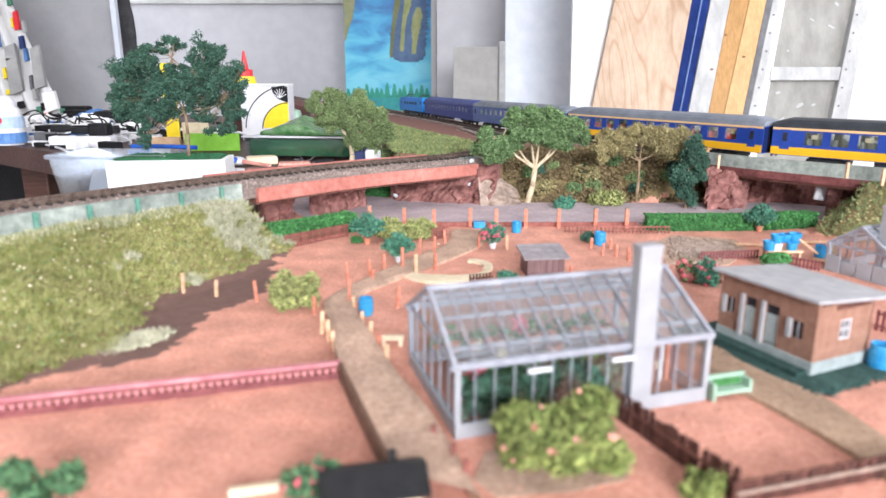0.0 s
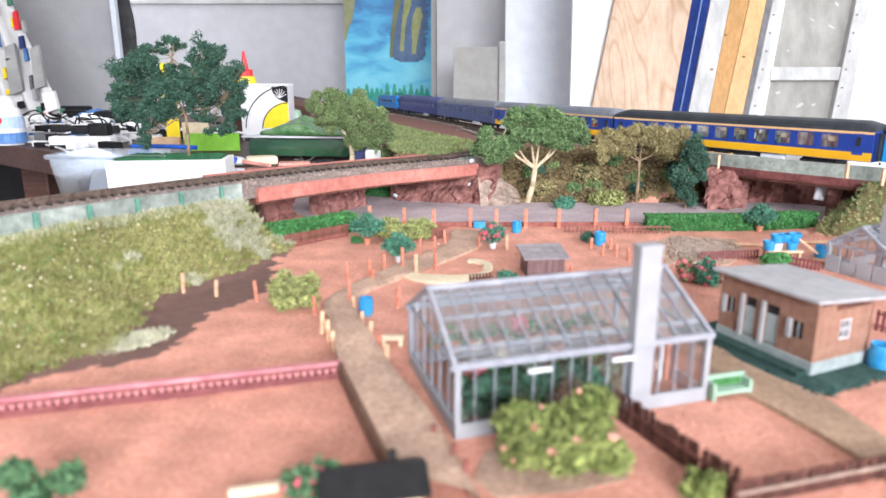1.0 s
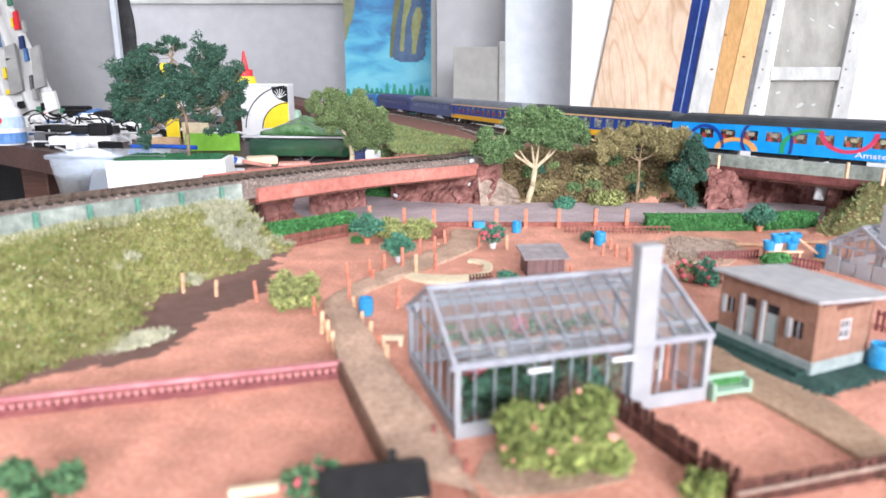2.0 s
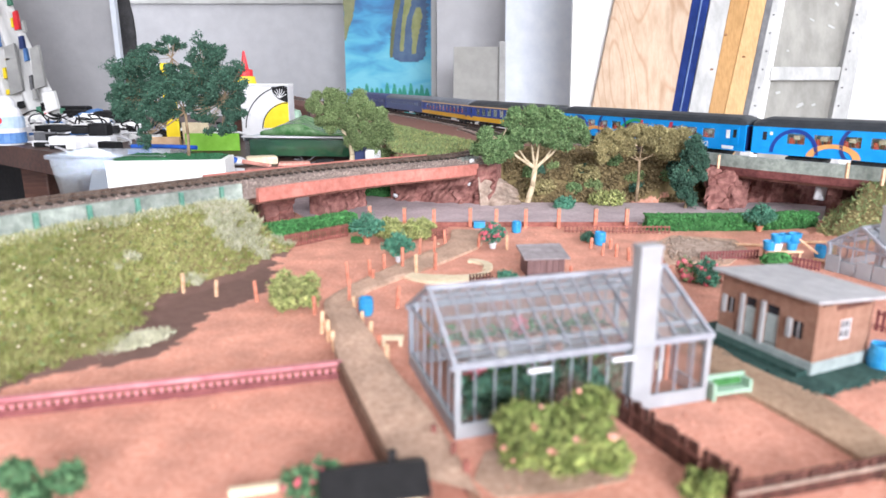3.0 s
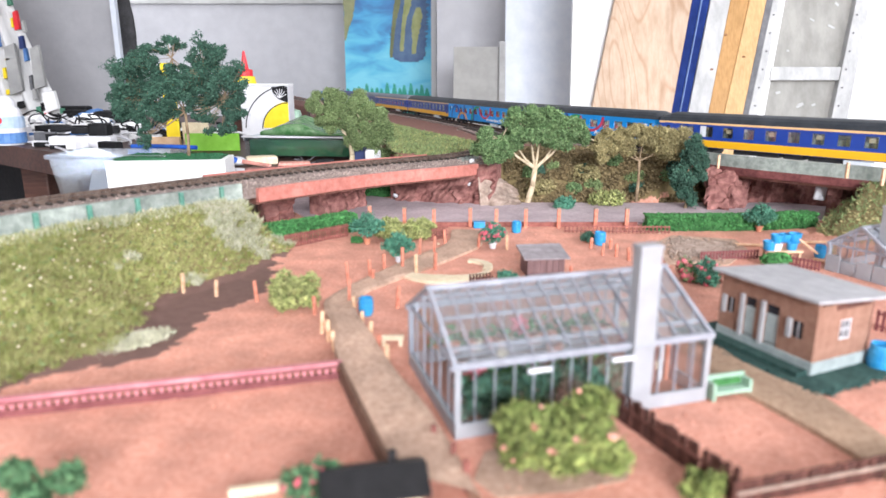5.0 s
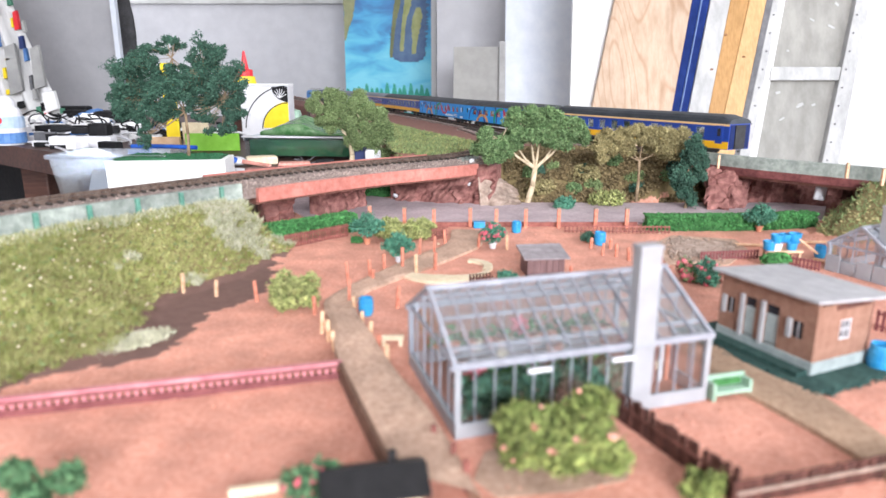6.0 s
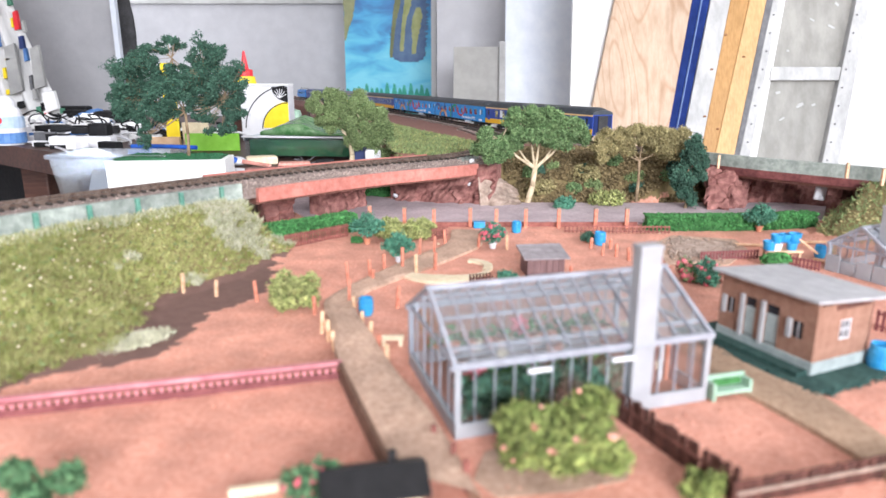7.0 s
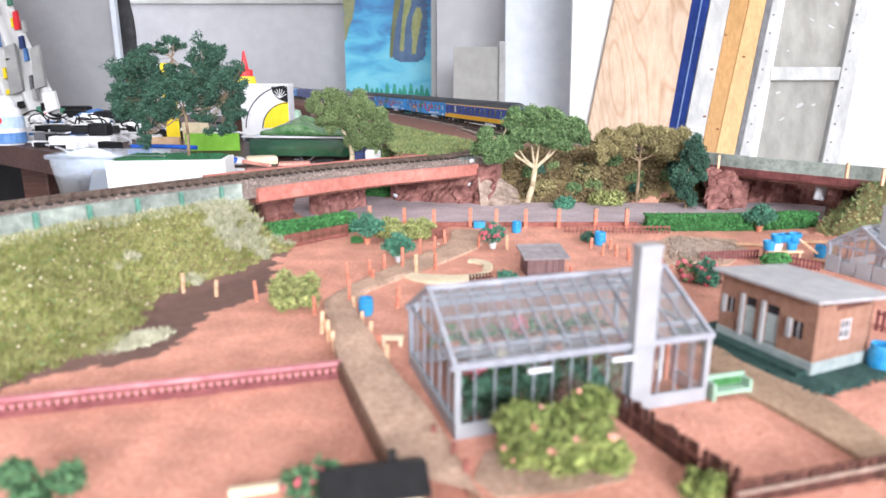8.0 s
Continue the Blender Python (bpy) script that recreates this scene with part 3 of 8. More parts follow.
bmesh.ops.create_uvsphere(bm, u_segments=20, v_segments=14, radius=1.0, matrix=Matrix.Translation((0, 0, 1.20)) @ Matrix.Diagonal((0.155, 0.045, 0.34, 1)))
part("backrest", bm, mat("dark_chair_cloth", (0.05, 0.05, 0.055), (0.085, 0.085, 0.09), 200, 0.9, 0.3), chair, smooth=True)
part("seat", box(B(), (0, -0.2, 0.48), (0.46, 0.44, 0.08), bevel=0.03), DARKGREY, chair)
part("column", rod(B(), (0, -0.2, 0.06), (0, -0.2, 0.45), 0.03), DARKGREY, chair)
part("stem", box(B(), (0, 0.03, 0.65), (0.06, 0.02, 0.42), bevel=0.006), DARKGREY, chair)
for i in range(5):
    a = 2 * math.pi * i / 5
    part("foot", rod(B(), (0, -0.2, 0.07), (0.28 * math.cos(a), -0.2 + 0.28 * math.sin(a), 0.02), 0.02, 0.014), DARKGREY, chair)

# ---- the layout's ground ----
gx = np.arange(-0.62, 0.78, 0.005)
gy = np.arange(-0.12, 2.06, 0.005)
GX, GY = np.meshgrid(gx, gy)
dN, iN = gap_to(NEAR, GX, GY)
dM, iM = gap_to(MAIN, GX, GY)
nX, nY = NEAR[iN, 0], NEAR[iN, 1]
mX, mY = MAIN[iM, 0], MAIN[iM, 1]
rough_ = np.array([noise.noise(Vector((x * 30, y * 30, 0.3))) + 0.5 * noise.noise(Vector((x * 90, y * 90, 1.7))) for x, y in zip(GX.ravel(), GY.ravel())]).reshape(GX.shape)
CREST = 0.044
foot = 0.214 - 0.064 * sstep(-0.34, -0.29, nX) - 0.03 * sstep(-0.28, -0.20, nX)
H_bank = 0.0375 * (1 - np.clip((dN - 0.066) / (foot - 0.066), 0, 1) ** 1.15)
H_bank = H_bank * (1 - sstep(-0.224, -0.202, nX)) * (nY < 0.68)
H_far = CREST * sstep(0.725, 0.80, GY + 0.012 * rough_) * (GX > -0.03) * (dM > -0.2) * sstep(0.325, 0.295, GX)
H_far = np.where((GX <= -0.03) & (GY > 0.80), CREST * sstep(0.82, 0.85, GY), H_far)
H_main = CREST * (1 - np.clip((dM - 0.036) / 0.075, 0, 1)) * np.where(mY < 0.67, sstep(0.398, 0.425, mX), np.where(mX < 0.315, 1.0, 0.0))
road_cut = (GY > 0.60) & (GY < 0.727) & (GX > -0.13) & (GX < 0.40)
H = np.maximum(np.maximum(H_bank, H_far), H_main)
H = np.where(road_cut & ~((mX > 0.40) & (dM < 0.12)), 0.0, H)
H = H + rough_ * np.where(H > 0.004, np.where(H < CREST - 0.002, 0.0022, 0.0007), 0.0006)
inside = (dM > -0.05) & ((dN > -0.045) | ((GY > 0.80) & (GX > -0.055 - 0.15 * (GY - 0.80)))) & ((GY < 0.78) | (dN > -10))
me = bpy.data.meshes.new("ground")
idx = np.arange(GX.size).reshape(GX.shape)
quads = np.stack([idx[:-1, :-1], idx[:-1, 1:], idx[1:, 1:], idx[1:, :-1]], -1)
keep = inside[:-1, :-1] & inside[1:, 1:] & inside[:-1, 1:] & inside[1:, :-1]
ground = mesh_np("ground", np.stack([GX.ravel(), GY.ravel(), H.ravel()], 1), quads[keep], SOIL)
# kinds of earth, blended by ragged masks: red soil, dark strip at the bank's foot, bank earth, brown trackside
dark_w = -0.004 + 0.048 * sstep(-0.36, -0.30, nX) * (1 - sstep(-0.27, -0.21, nX))
k_dark = sstep(foot + dark_w + 0.008, foot + dark_w - 0.008, dN) * (dN > 0.03) * sstep(0.53, 0.505, GY) * sstep(-0.095, -0.115, GX)
k_bank = sstep(0.001, 0.006, H)
k_brown = sstep(0.82, 0.86, GY) * (H > 0.03)
for nm, arr in (("earth_dark", k_dark), ("earth_bank", k_bank), ("earth_brown", k_brown)):
    at = ground.data.attributes.new(nm, 'FLOAT', 'POINT')
    at.data.foreach_set("value", arr.astype(np.float32).ravel())
gm = SOIL.copy()
gm.name = "layout_earth"
gn, gl = gm.node_tree.nodes, gm.node_tree.links
gb = gn["Principled BSDF"]
col = gb.inputs["Base Color"].links[0].from_socket
gnoise = gn.new("ShaderNodeTexNoise")
gnoise.inputs["Scale"].default_value, gnoise.inputs["Detail"].default_value = 160.0, 6.0
gtc = gn.new("ShaderNodeTexCoord")
gl.new(gtc.outputs["Object"], gnoise.inputs["Vector"])
for nm, c1, c2 in (("earth_dark", (0.11, 0.06, 0.05), (0.20, 0.115, 0.095)), ("earth_bank", (0.13, 0.095, 0.045), (0.26, 0.20, 0.09)), ("earth_brown", (0.17, 0.075, 0.058), (0.28, 0.14, 0.11))):
    ga = gn.new("ShaderNodeAttribute")
    ga.attribute_name = nm
    gr = gn.new("ShaderNodeMath")
    gr.operation = 'MULTIPLY_ADD'
    gr.inputs[1].default_value, gr.inputs[2].default_value = 1.2, -0.6
    gl.new(gnoise.outputs[0], gr.inputs[0])
    gs = gn.new("ShaderNodeMath")
    gs.operation = 'ADD'
    gl.new(ga.outputs["Fac"], gs.inputs[0])
    gl.new(gr.outputs[0], gs.inputs[1])
    gt = gn.new("ShaderNodeMapRange")
    gt.inputs[1].default_value, gt.inputs[2].default_value = 0.42, 0.58
    gl.new(gs.outputs[0], gt.inputs[0])
    gc = gn.new("ShaderNodeMix")
    gc.data_type = 'RGBA'
    gc.inputs[6].default_value, gc.inputs[7].default_value = (*c1, 1), (*c2, 1)
    gl.new(gnoise.outputs[0], gc.inputs[0])
    gx2 = gn.new("ShaderNodeMix")
    gx2.data_type = 'RGBA'
    gl.new(gt.outputs[0], gx2.inputs[0])
    gl.new(col, gx2.inputs[6])
    gl.new(gc.outputs[2], gx2.inputs[7])
    col = gx2.outputs[2]
gl.new(col, gb.inputs["Base Color"])
ground.data.materials[0] = gm
ground.data.polygons.foreach_set("use_smooth", np.ones(len(ground.data.polygons), bool))
bm = B()
bm.from_mesh(ground.data)
bmesh.ops.delete(bm, geom=[v for v in bm.verts if not v.link_faces], context='VERTS')
bm.to_mesh(ground.data)
bm.free()
tagged(ground, "terracotta red model soil with grassy railway banks", "ground", kind="structure")


def ground_at(x, y):
    """Height of the ground at a place."""
    i = int(np.clip(round((y + 0.12) / 0.005), 0, len(gy) - 1))
    j = int(np.clip(round((x + 0.62) / 0.005), 0, len(gx) - 1))
    return float(H[i, j])


def ground_pts(rng, n, test):
    """Random places on the ground that pass a test on (x, y, height, near distance, main distance)."""
    ii = np.argwhere(test & inside)
    pick = ii[rng.integers(0, len(ii), n)]
    off = rng.uniform(-0.0025, 0.0025, (n, 2))
    return np.stack([GX[pick[:, 0], pick[:, 1]] + off[:, 0], GY[pick[:, 0], pick[:, 1]] + off[:, 1], H[pick[:, 0], pick[:, 1]]], 1)


# table under the layout
table = thing("layout_table", pose(0, 0, 0), "sturdy brown baseboard table that carries the model railway", "table")
part("tabletop", prism(B(), [(-0.70, -0.12), (0.86, -0.12), (0.86, 0.52), (0.42, 0.62), (0.33, 0.82), (0.08, 1.36), (-0.10, 1.9), (-0.40, 1.9), (-0.08, 0.80), (-0.36, 0.50), (-0.70, 0.02)], -0.045, -0.008), BROWN_BOARD, table)
for x, y in ((-0.5, 0.0), (0.7, 0.0), (0.30, 0.6), (-0.2, 1.7), (-0.1, 0.70)):
    part("leg", box(B(), (x, y, (FLOOR_Z - 0.045) / 2), (0.045, 0.045, -0.045 - FLOOR_Z), bevel=0.004), BROWN_BOARD, table)


def ribbon(bm, line, a, b, z0, z1):
    """A strip along a line between two side distances (positive to the garden side)."""
    T = np.gradient(line, axis=0)
    T /= np.linalg.norm(T, axis=1)[:, None]
    Nn = np.stack([T[:, 1], -T[:, 0]], 1)
    prev = None
    for p, n in zip(line, Nn):
        u, w = p + n * a, p + n * b
        r = [bm.verts.new((u[0], u[1], z0)), bm.verts.new((u[0], u[1], z1)), bm.verts.new((w[0], w[1], z1)), bm.verts.new((w[0], w[1], z0))]
        if prev:
            for i in range(3):
                bm.faces.new((prev[i], r[i], r[i + 1], prev[i + 1]))
            bm.faces.new((prev[3], r[3], r[0], prev[0]))
        else:
            bm.faces.new(r)
        prev = r
    bm.faces.new(prev[::-1])
    return bm


far_main = MAIN[MAIN[:, 1] > 1.98][::6]
tr = thing("track_board", pose(0, 0, 0), "brown board on legs that carries the far track", "board")
part("board", ribbon(B(), far_main, -0.06, 0.16, 0.008, 0.0445), BROWN_BOARD, tr)
for k in (5, 40, 75):
    x, y = far_main[min(k, len(far_main) - 1)]
    part("leg", box(B(), (x, y, (FLOOR_Z + 0.008) / 2), (0.05, 0.05, 0.008 - FLOOR_Z), bevel=0.004), BROWN_BOARD, tr)


def lay_track(name, line, label, sleepers_apart, lo=None):
    """Ballast bed, two rails, sleepers and loose stones."""
    t = thing(name, pose(0, 0, 0), label, "railway track", kind="structure")
    bed = part("ballast_bed", ribbon(B(), line[::5], -0.026, 0.026, 0.040, 0.0462), BALLAST_BED, t)
    for side in (-0.00825, 0.00825):
        part("rail", ribbon(B(), line[::4], side - 0.0006, side + 0.0006, 0.0462, RAIL_Z), RAIL, t, "rusty steel rail")
    T = np.gradient(line, axis=0)
    sb = B()
    box(sb, (0, 0, 0.0468), (0.0026, 0.030, 0.0024))
    first = None
    rest = B()
    step = 2
    n = 0
    for k in range(1, len(line) - 1, step):
        a = math.atan2(T[k, 1], T[k, 0])
        m = pose(line[k, 0], line[k, 1], 0, 0, 0, math.degrees(a))
        if sleepers_apart and n < 300:
            if first is None:
                first = part("sleeper", sb, SLEEPER, t)
                first.matrix_basis = m
            else:
                again("sleeper", first, m, t)
            n += 1
        else:
            box(rest, (0, 0, 0.0468), (0.0026, 0.030, 0.0024))
            rest.verts.ensure_lookup_table()
            for v in rest.verts[-8:]:
                v.co = m @ v.co
    if len(rest.verts):
        o = part("sleepers", rest, SLEEPER, t)
        o["kind"] = "stuff"
    else:
        rest.free()
    r2 = np.random.default_rng(len(line))
    N = int(len(line) * 9)
    k = r2.integers(1, len(line) - 1, N)
    nrm = np.stack([T[k, 1], -T[k, 0]], 1) / np.linalg.norm(T[k], axis=1)[:, None]
    off = r2.normal(0, 0.018, N)
    ok = (np.abs(off) < 0.034) & (np.abs(np.abs(off) - 0.00825) > 0.0016)
    P = np.c_[line[k] + nrm * off[:, None], np.where(np.abs(off) < 0.026, 0.0464, 0.0445)][ok]
    o = crumbs("ballast", P, 0.00095, BALLAST, t, seed=5, label="loose brown and grey ballast stones")
    o["kind"] = "stuff"
    return t


lay_track("main_track", MAIN[(MAIN[:, 1] > -0.1)], "curved main railway track on brown ballast", False)
lay_track("near_track", NEAR[(NEAR[:, 0] > -0.45)], "single railway track on grey-brown ballast crossing a low bridge", True)

# ---- the train ----
PITCH = 0.323
BODY_L = 0.3195
S_ZERO = 2.572
SPEED = 0.6875 * PITCH
HALF_W = 0.0168
SK, EAVE, TOP = 0.0105, 0.0385, 0.0485  # skirt, eaves and roof top over the rails


def window_row(n, x0, x1, w):
    return [x0 + (x1 - x0) * (i + 0.5) / n for i in range(n)], w


def bogie(parent, x):
    b = part("bogie", box(box(B(), (x, 0, 0.0062), (0.036, 0.024, 0.0042), bevel=0.0008), (x, 0, 0.009), (0.012, 0.018, 0.004)), C_UNDER, parent, "black bogie frame")
    for dx in (-0.0125, 0.0125):
        for sy in (-0.0083, 0.0083):
            part("wheel", rod(B(), (x + dx, sy - 0.0014, 0.0056), (x + dx, sy + 0.0014, 0.0056), 0.0054, seg=14), C_UNDER, b)
    return b


def strip(name, x0, x1, z0, z1, material, parent, label="", out=0.0004):
    """A painted band on both sides of a coach."""
    for sd in (-1, 1):
        part(name, box(B(), ((x0 + x1) / 2, sd * (HALF_W + out / 2), (z0 + z1) / 2), (x1 - x0, out, z1 - z0)), material, parent, label)


def arc_print(name, cx, cz, r, w, a0, a1, material, parent, squash=1.0):
    """A painted arc on both sides."""
    n = 14
    for sd in (-1, 1):
        bm = B()
        y = sd * (HALF_W + 0.0005)
        prev = None
        for i in range(n + 1):
            a = radians(a0 + (a1 - a0) * i / n)
            p = [(cx + (r - w / 2) * math.cos(a) * squash, y, cz + (r - w / 2) * math.sin(a)), (cx + (r + w / 2) * math.cos(a) * squash, y, cz + (r + w / 2) * math.sin(a))]
            p += [(q[0], y - sd * 0.0004, q[2]) for q in p[::-1]]
            p = [(q[0], q[1], min(max(q[2], SK + 0.0005), EAVE - 0.0005)) for q in p]
            cur = [bm.verts.new(q) for q in p]
            if prev:
                for j in range(4):
                    bm.faces.new((prev[j], cur[j], cur[(j + 1) % 4], prev[(j + 1) % 4]))
            prev = cur
        part(name, bm, material, parent)


def lettering(parent, text, width, sd, x_mid, z):
    """White words on one side of a coach, as a mesh."""
    cu = bpy.data.curves.new("lettering", 'FONT')
    cu.body, cu.align_x, cu.extrude, cu.size = text, 'CENTER', 0.02, 1.0
    ob = bpy.data.objects.new("lettering", cu)
    me = bpy.data.meshes.new_from_object(ob)
    bpy.data.objects.remove(ob)
    xs = [v.co.x for v in me.vertices]
    k = width / (max(xs) - min(xs))
    for v in me.vertices:
        v.co = Vector((v.co.x * k, v.co.y * 0.0078, v.co.z * 0.01))
    me.materials.clear()
    me.materials.append(C_WHITE)
    o = new("lettering", me)
    o.parent = parent
    o["label"] = "white painted words"
    o.matrix_basis = pose(x_mid, sd * (HALF_W + 0.0006), z, 90, 0, 0 if sd < 0 else 180)
    return o


def coach(label, body, roof, n_win, win_w, z0, z1, seat, kind):
    """A carriage with open window holes, panes, seats, roof, bogies."""
    c = thing("passenger_coach", pose(0, 0, 0), label, "train coach", "coaches of the train")
    h = BODY_L / 2
    xs = [-h + 0.028 + (BODY_L - 0.056) * (i + 0.5) / n_win for i in range(n_win)]
    if kind == "sky":
        xs = [-0.116 + 0.0252 * i for i in range(n_win)]
    bm = B()
    for sd in (-1, 1):
        y = sd * (HALF_W - 0.0008)
        box(bm, (0, y, (SK + z0) / 2), (BODY_L, 0.0016, z0 - SK))
        box(bm, (0, y, (z1 + EAVE) / 2), (BODY_L, 0.0016, EAVE - z1))
        edges = [-h] + [e for x in xs for e in (x - win_w / 2, x + win_w / 2)] + [h]
        for a, b in zip(edges[::2], edges[1::2]):
            box(bm, ((a + b) / 2, y, (z0 + z1) / 2), (b - a, 0.0016, z1 - z0))
    for sx in (-1, 1):
        box(bm, (sx * (h - 0.001), 0, (SK + EAVE) / 2), (0.002, 2 * HALF_W - 0.0032, EAVE - SK))
    box(bm, (0, 0, SK + 0.001), (BODY_L - 0.004, 2 * HALF_W - 0.0032, 0.002))
    part("body", bm, body, c)
    # roof: arched, with rounded ends
    bm = B()
    prev = None
    for i in range(25):
        t = -1 + 2 * i / 24
        end = max(0.0, (abs(t) - 0.93) / 0.07)
        x = h * t
        hh = (TOP - EAVE) * math.sqrt(max(0.0, 1 - 0.62 * end * end))
        cur = []
        for j in range(9):
            a = math.pi * j / 8
            cur.append(bm.verts.new((x, (HALF_W + 0.0006) * math.cos(a), EAVE + hh * (math.sin(a) ** 0.75 if math.sin(a) > 0.001 else 0))))
        if prev:
            for j in range(8):
                bm.faces.new((prev[j], cur[j], cur[j + 1], prev[j + 1]))
            bm.faces.new((prev[8], cur[8], cur[0], prev[0]))
        else:
            bm.faces.new(cur)
        prev = cur
    bm.faces.new(prev[::-1])
    part("roof", bm, roof, c, "arched coach roof")
    for sx in (-1, 1):
        part("end_panel", box(B(), (sx * (h + 0.0002), 0, (SK + EAVE) / 2), (0.0006, 2 * HALF_W - 0.003, EAVE - SK - 0.002)), C_ENDS, c, "dark blue end wall")
    pane0 = None
    for x in xs:
        for sd in (-1, 1):
            m = pose(x, sd * (HALF_W - 0.0007), (z0 + z1) / 2)
            if pane0 is None:
                pane0 = part("window", box(B(), (0, 0, 0), (win_w, 0.0006, z1 - z0)), C_GLASS, c)
                pane0.matrix_basis = m
                pane0.visible_shadow = False
            else:
                o = again("window", pane0, m, c)
                o.visible_shadow = False
    st = B()
    for k, x in enumerate(xs):
        for sd in (-1, 1):
            for dx in (-0.0055, 0.0055):
                box(st, (x + dx, sd * 0.0105, SK + 0.0095), (0.003, 0.0085, 0.0160), bevel=0.0006)
    part("seats", st, seat, c, "rows of seats behind the windows")
    tb = B()
    for k, x in enumerate(xs):
        if kind == "sky" or (k % 2 == 0):
            for sd in (-1, 1):
                box(tb, (x, sd * 0.0125, z0 + (z1 - z0) * 0.62), (0.0062, 0.004, 0.0042), bevel=0.0006)
    if kind != "plain":
        part("lamps", tb, CREAM, c, "cream table lamps and cups")
    else:
        tb.free()
    for x in (-0.108, 0.108):
        bogie(c, x)
    ub = B()
    for x, l in ((-0.04, 0.05), (0.035, 0.04), (0.0, 0.02)):
        box(ub, (x, 0, 0.0085), (l, 0.026, 0.0065), bevel=0.0008)
    part("underframe", ub, C_UNDER, c, "black underframe boxes")
    part("white_tank", box(B(), (0.062, -0.0125, 0.0075), (0.026, 0.005, 0.0042), bevel=0.0008), C_WHITE, c, "white equipment box under the floor")
    for sx in (-1, 1):
        part("gangway", box(B(), (sx * (h + 0.0007), 0, 0.024), (0.0018, 0.016, 0.026), bevel=0.0004), C_UNDER, c, "black rubber gangway")
        part("coupler", rod(B(), (sx * h, 0, 0.0085), (sx * (h + 0.0016), 0, 0.0085), 0.0012, seg=6), C_UNDER, c)
    if kind in ("yellow", "yellow2"):
        strip("yellow_band", -h, h, SK + 0.0006, SK + 0.0085, C_YELLOW, c, "broad yellow band")
        strip("cream_stripe", -h, h, EAVE - 0.0024, EAVE - 0.0002, C_PEACH, c, "thin cream stripe under the roof")
    for sx in (-1, 1):
        for sd in (-1, 1):
            d = part("door", box(B(), (sx * (h - 0.013), sd * (HALF_W + 0.0002), (SK + EAVE) / 2 + 0.002), (0.010, 0.0005, EAVE - SK - 0.008), bevel=0.0002), body, c, "coach door")
            part("door_window", box(B(), (sx * (h - 0.013), sd * (HALF_W + 0.0005), 0.029), (0.0042, 0.0006, 0.0085), bevel=0.0002), DARK_PANE, d, "dark door window")
    if kind == "sky":
        arc_print("blue_arch", -0.117, 0.0125, 0.0230, 0.0038, 0, 180, C_NAVY, c, 0.95)
        arc_print("orange_arch", -0.080, 0.0105, 0.0120, 0.0042, 0, 180, C_ORANGE, c, 1.75)
        arc_print("dark_arc", -0.054, 0.0240, 0.0200, 0.0032, 130, 230, C_INDIGO, c, 1.0)
        arc_print("dark_arc", -0.055, 0.0200, 0.0340, 0.0032, -18, 34, C_INDIGO, c, 1.0)
        arc_print("green_arc", -0.003, 0.0165, 0.0195, 0.0036, 72, 195, C_GREEN, c, 1.4)
        arc_print("red_arch", 0.031, 0.0365, 0.0190, 0.0036, 180, 360, C_REDP, c, 1.3)
        for sd in (-1, 1):
            lettering(c, "Amsterdam 1992", 0.074, sd, 0.076, SK + 0.0024)
        strip("white_emblem", 0.131, 0.146, SK + 0.0014, SK + 0.0050, C_WHITE, c, "small pale print bar")
        strip("white_emblem", -0.149, -0.139, EAVE - 0.0085, EAVE - 0.0050, C_WHITE, c, "small pale print bar")
        strip("small_window", 0.1355, 0.1400, 0.0235, 0.0325, C_WHITE, c, "pale frosted window")
    if kind == "yellow2":
        strip("number_bars", -0.105, -0.098, z0, z1 + 0.001, C_WHITE, c, "pale blue number plate bar")
    return c


LOCO_BLUE = mat("loco_bright_blue", (0.0, 0.20, 0.62), (0.01, 0.27, 0.74), 60, 0.35, 0.05)


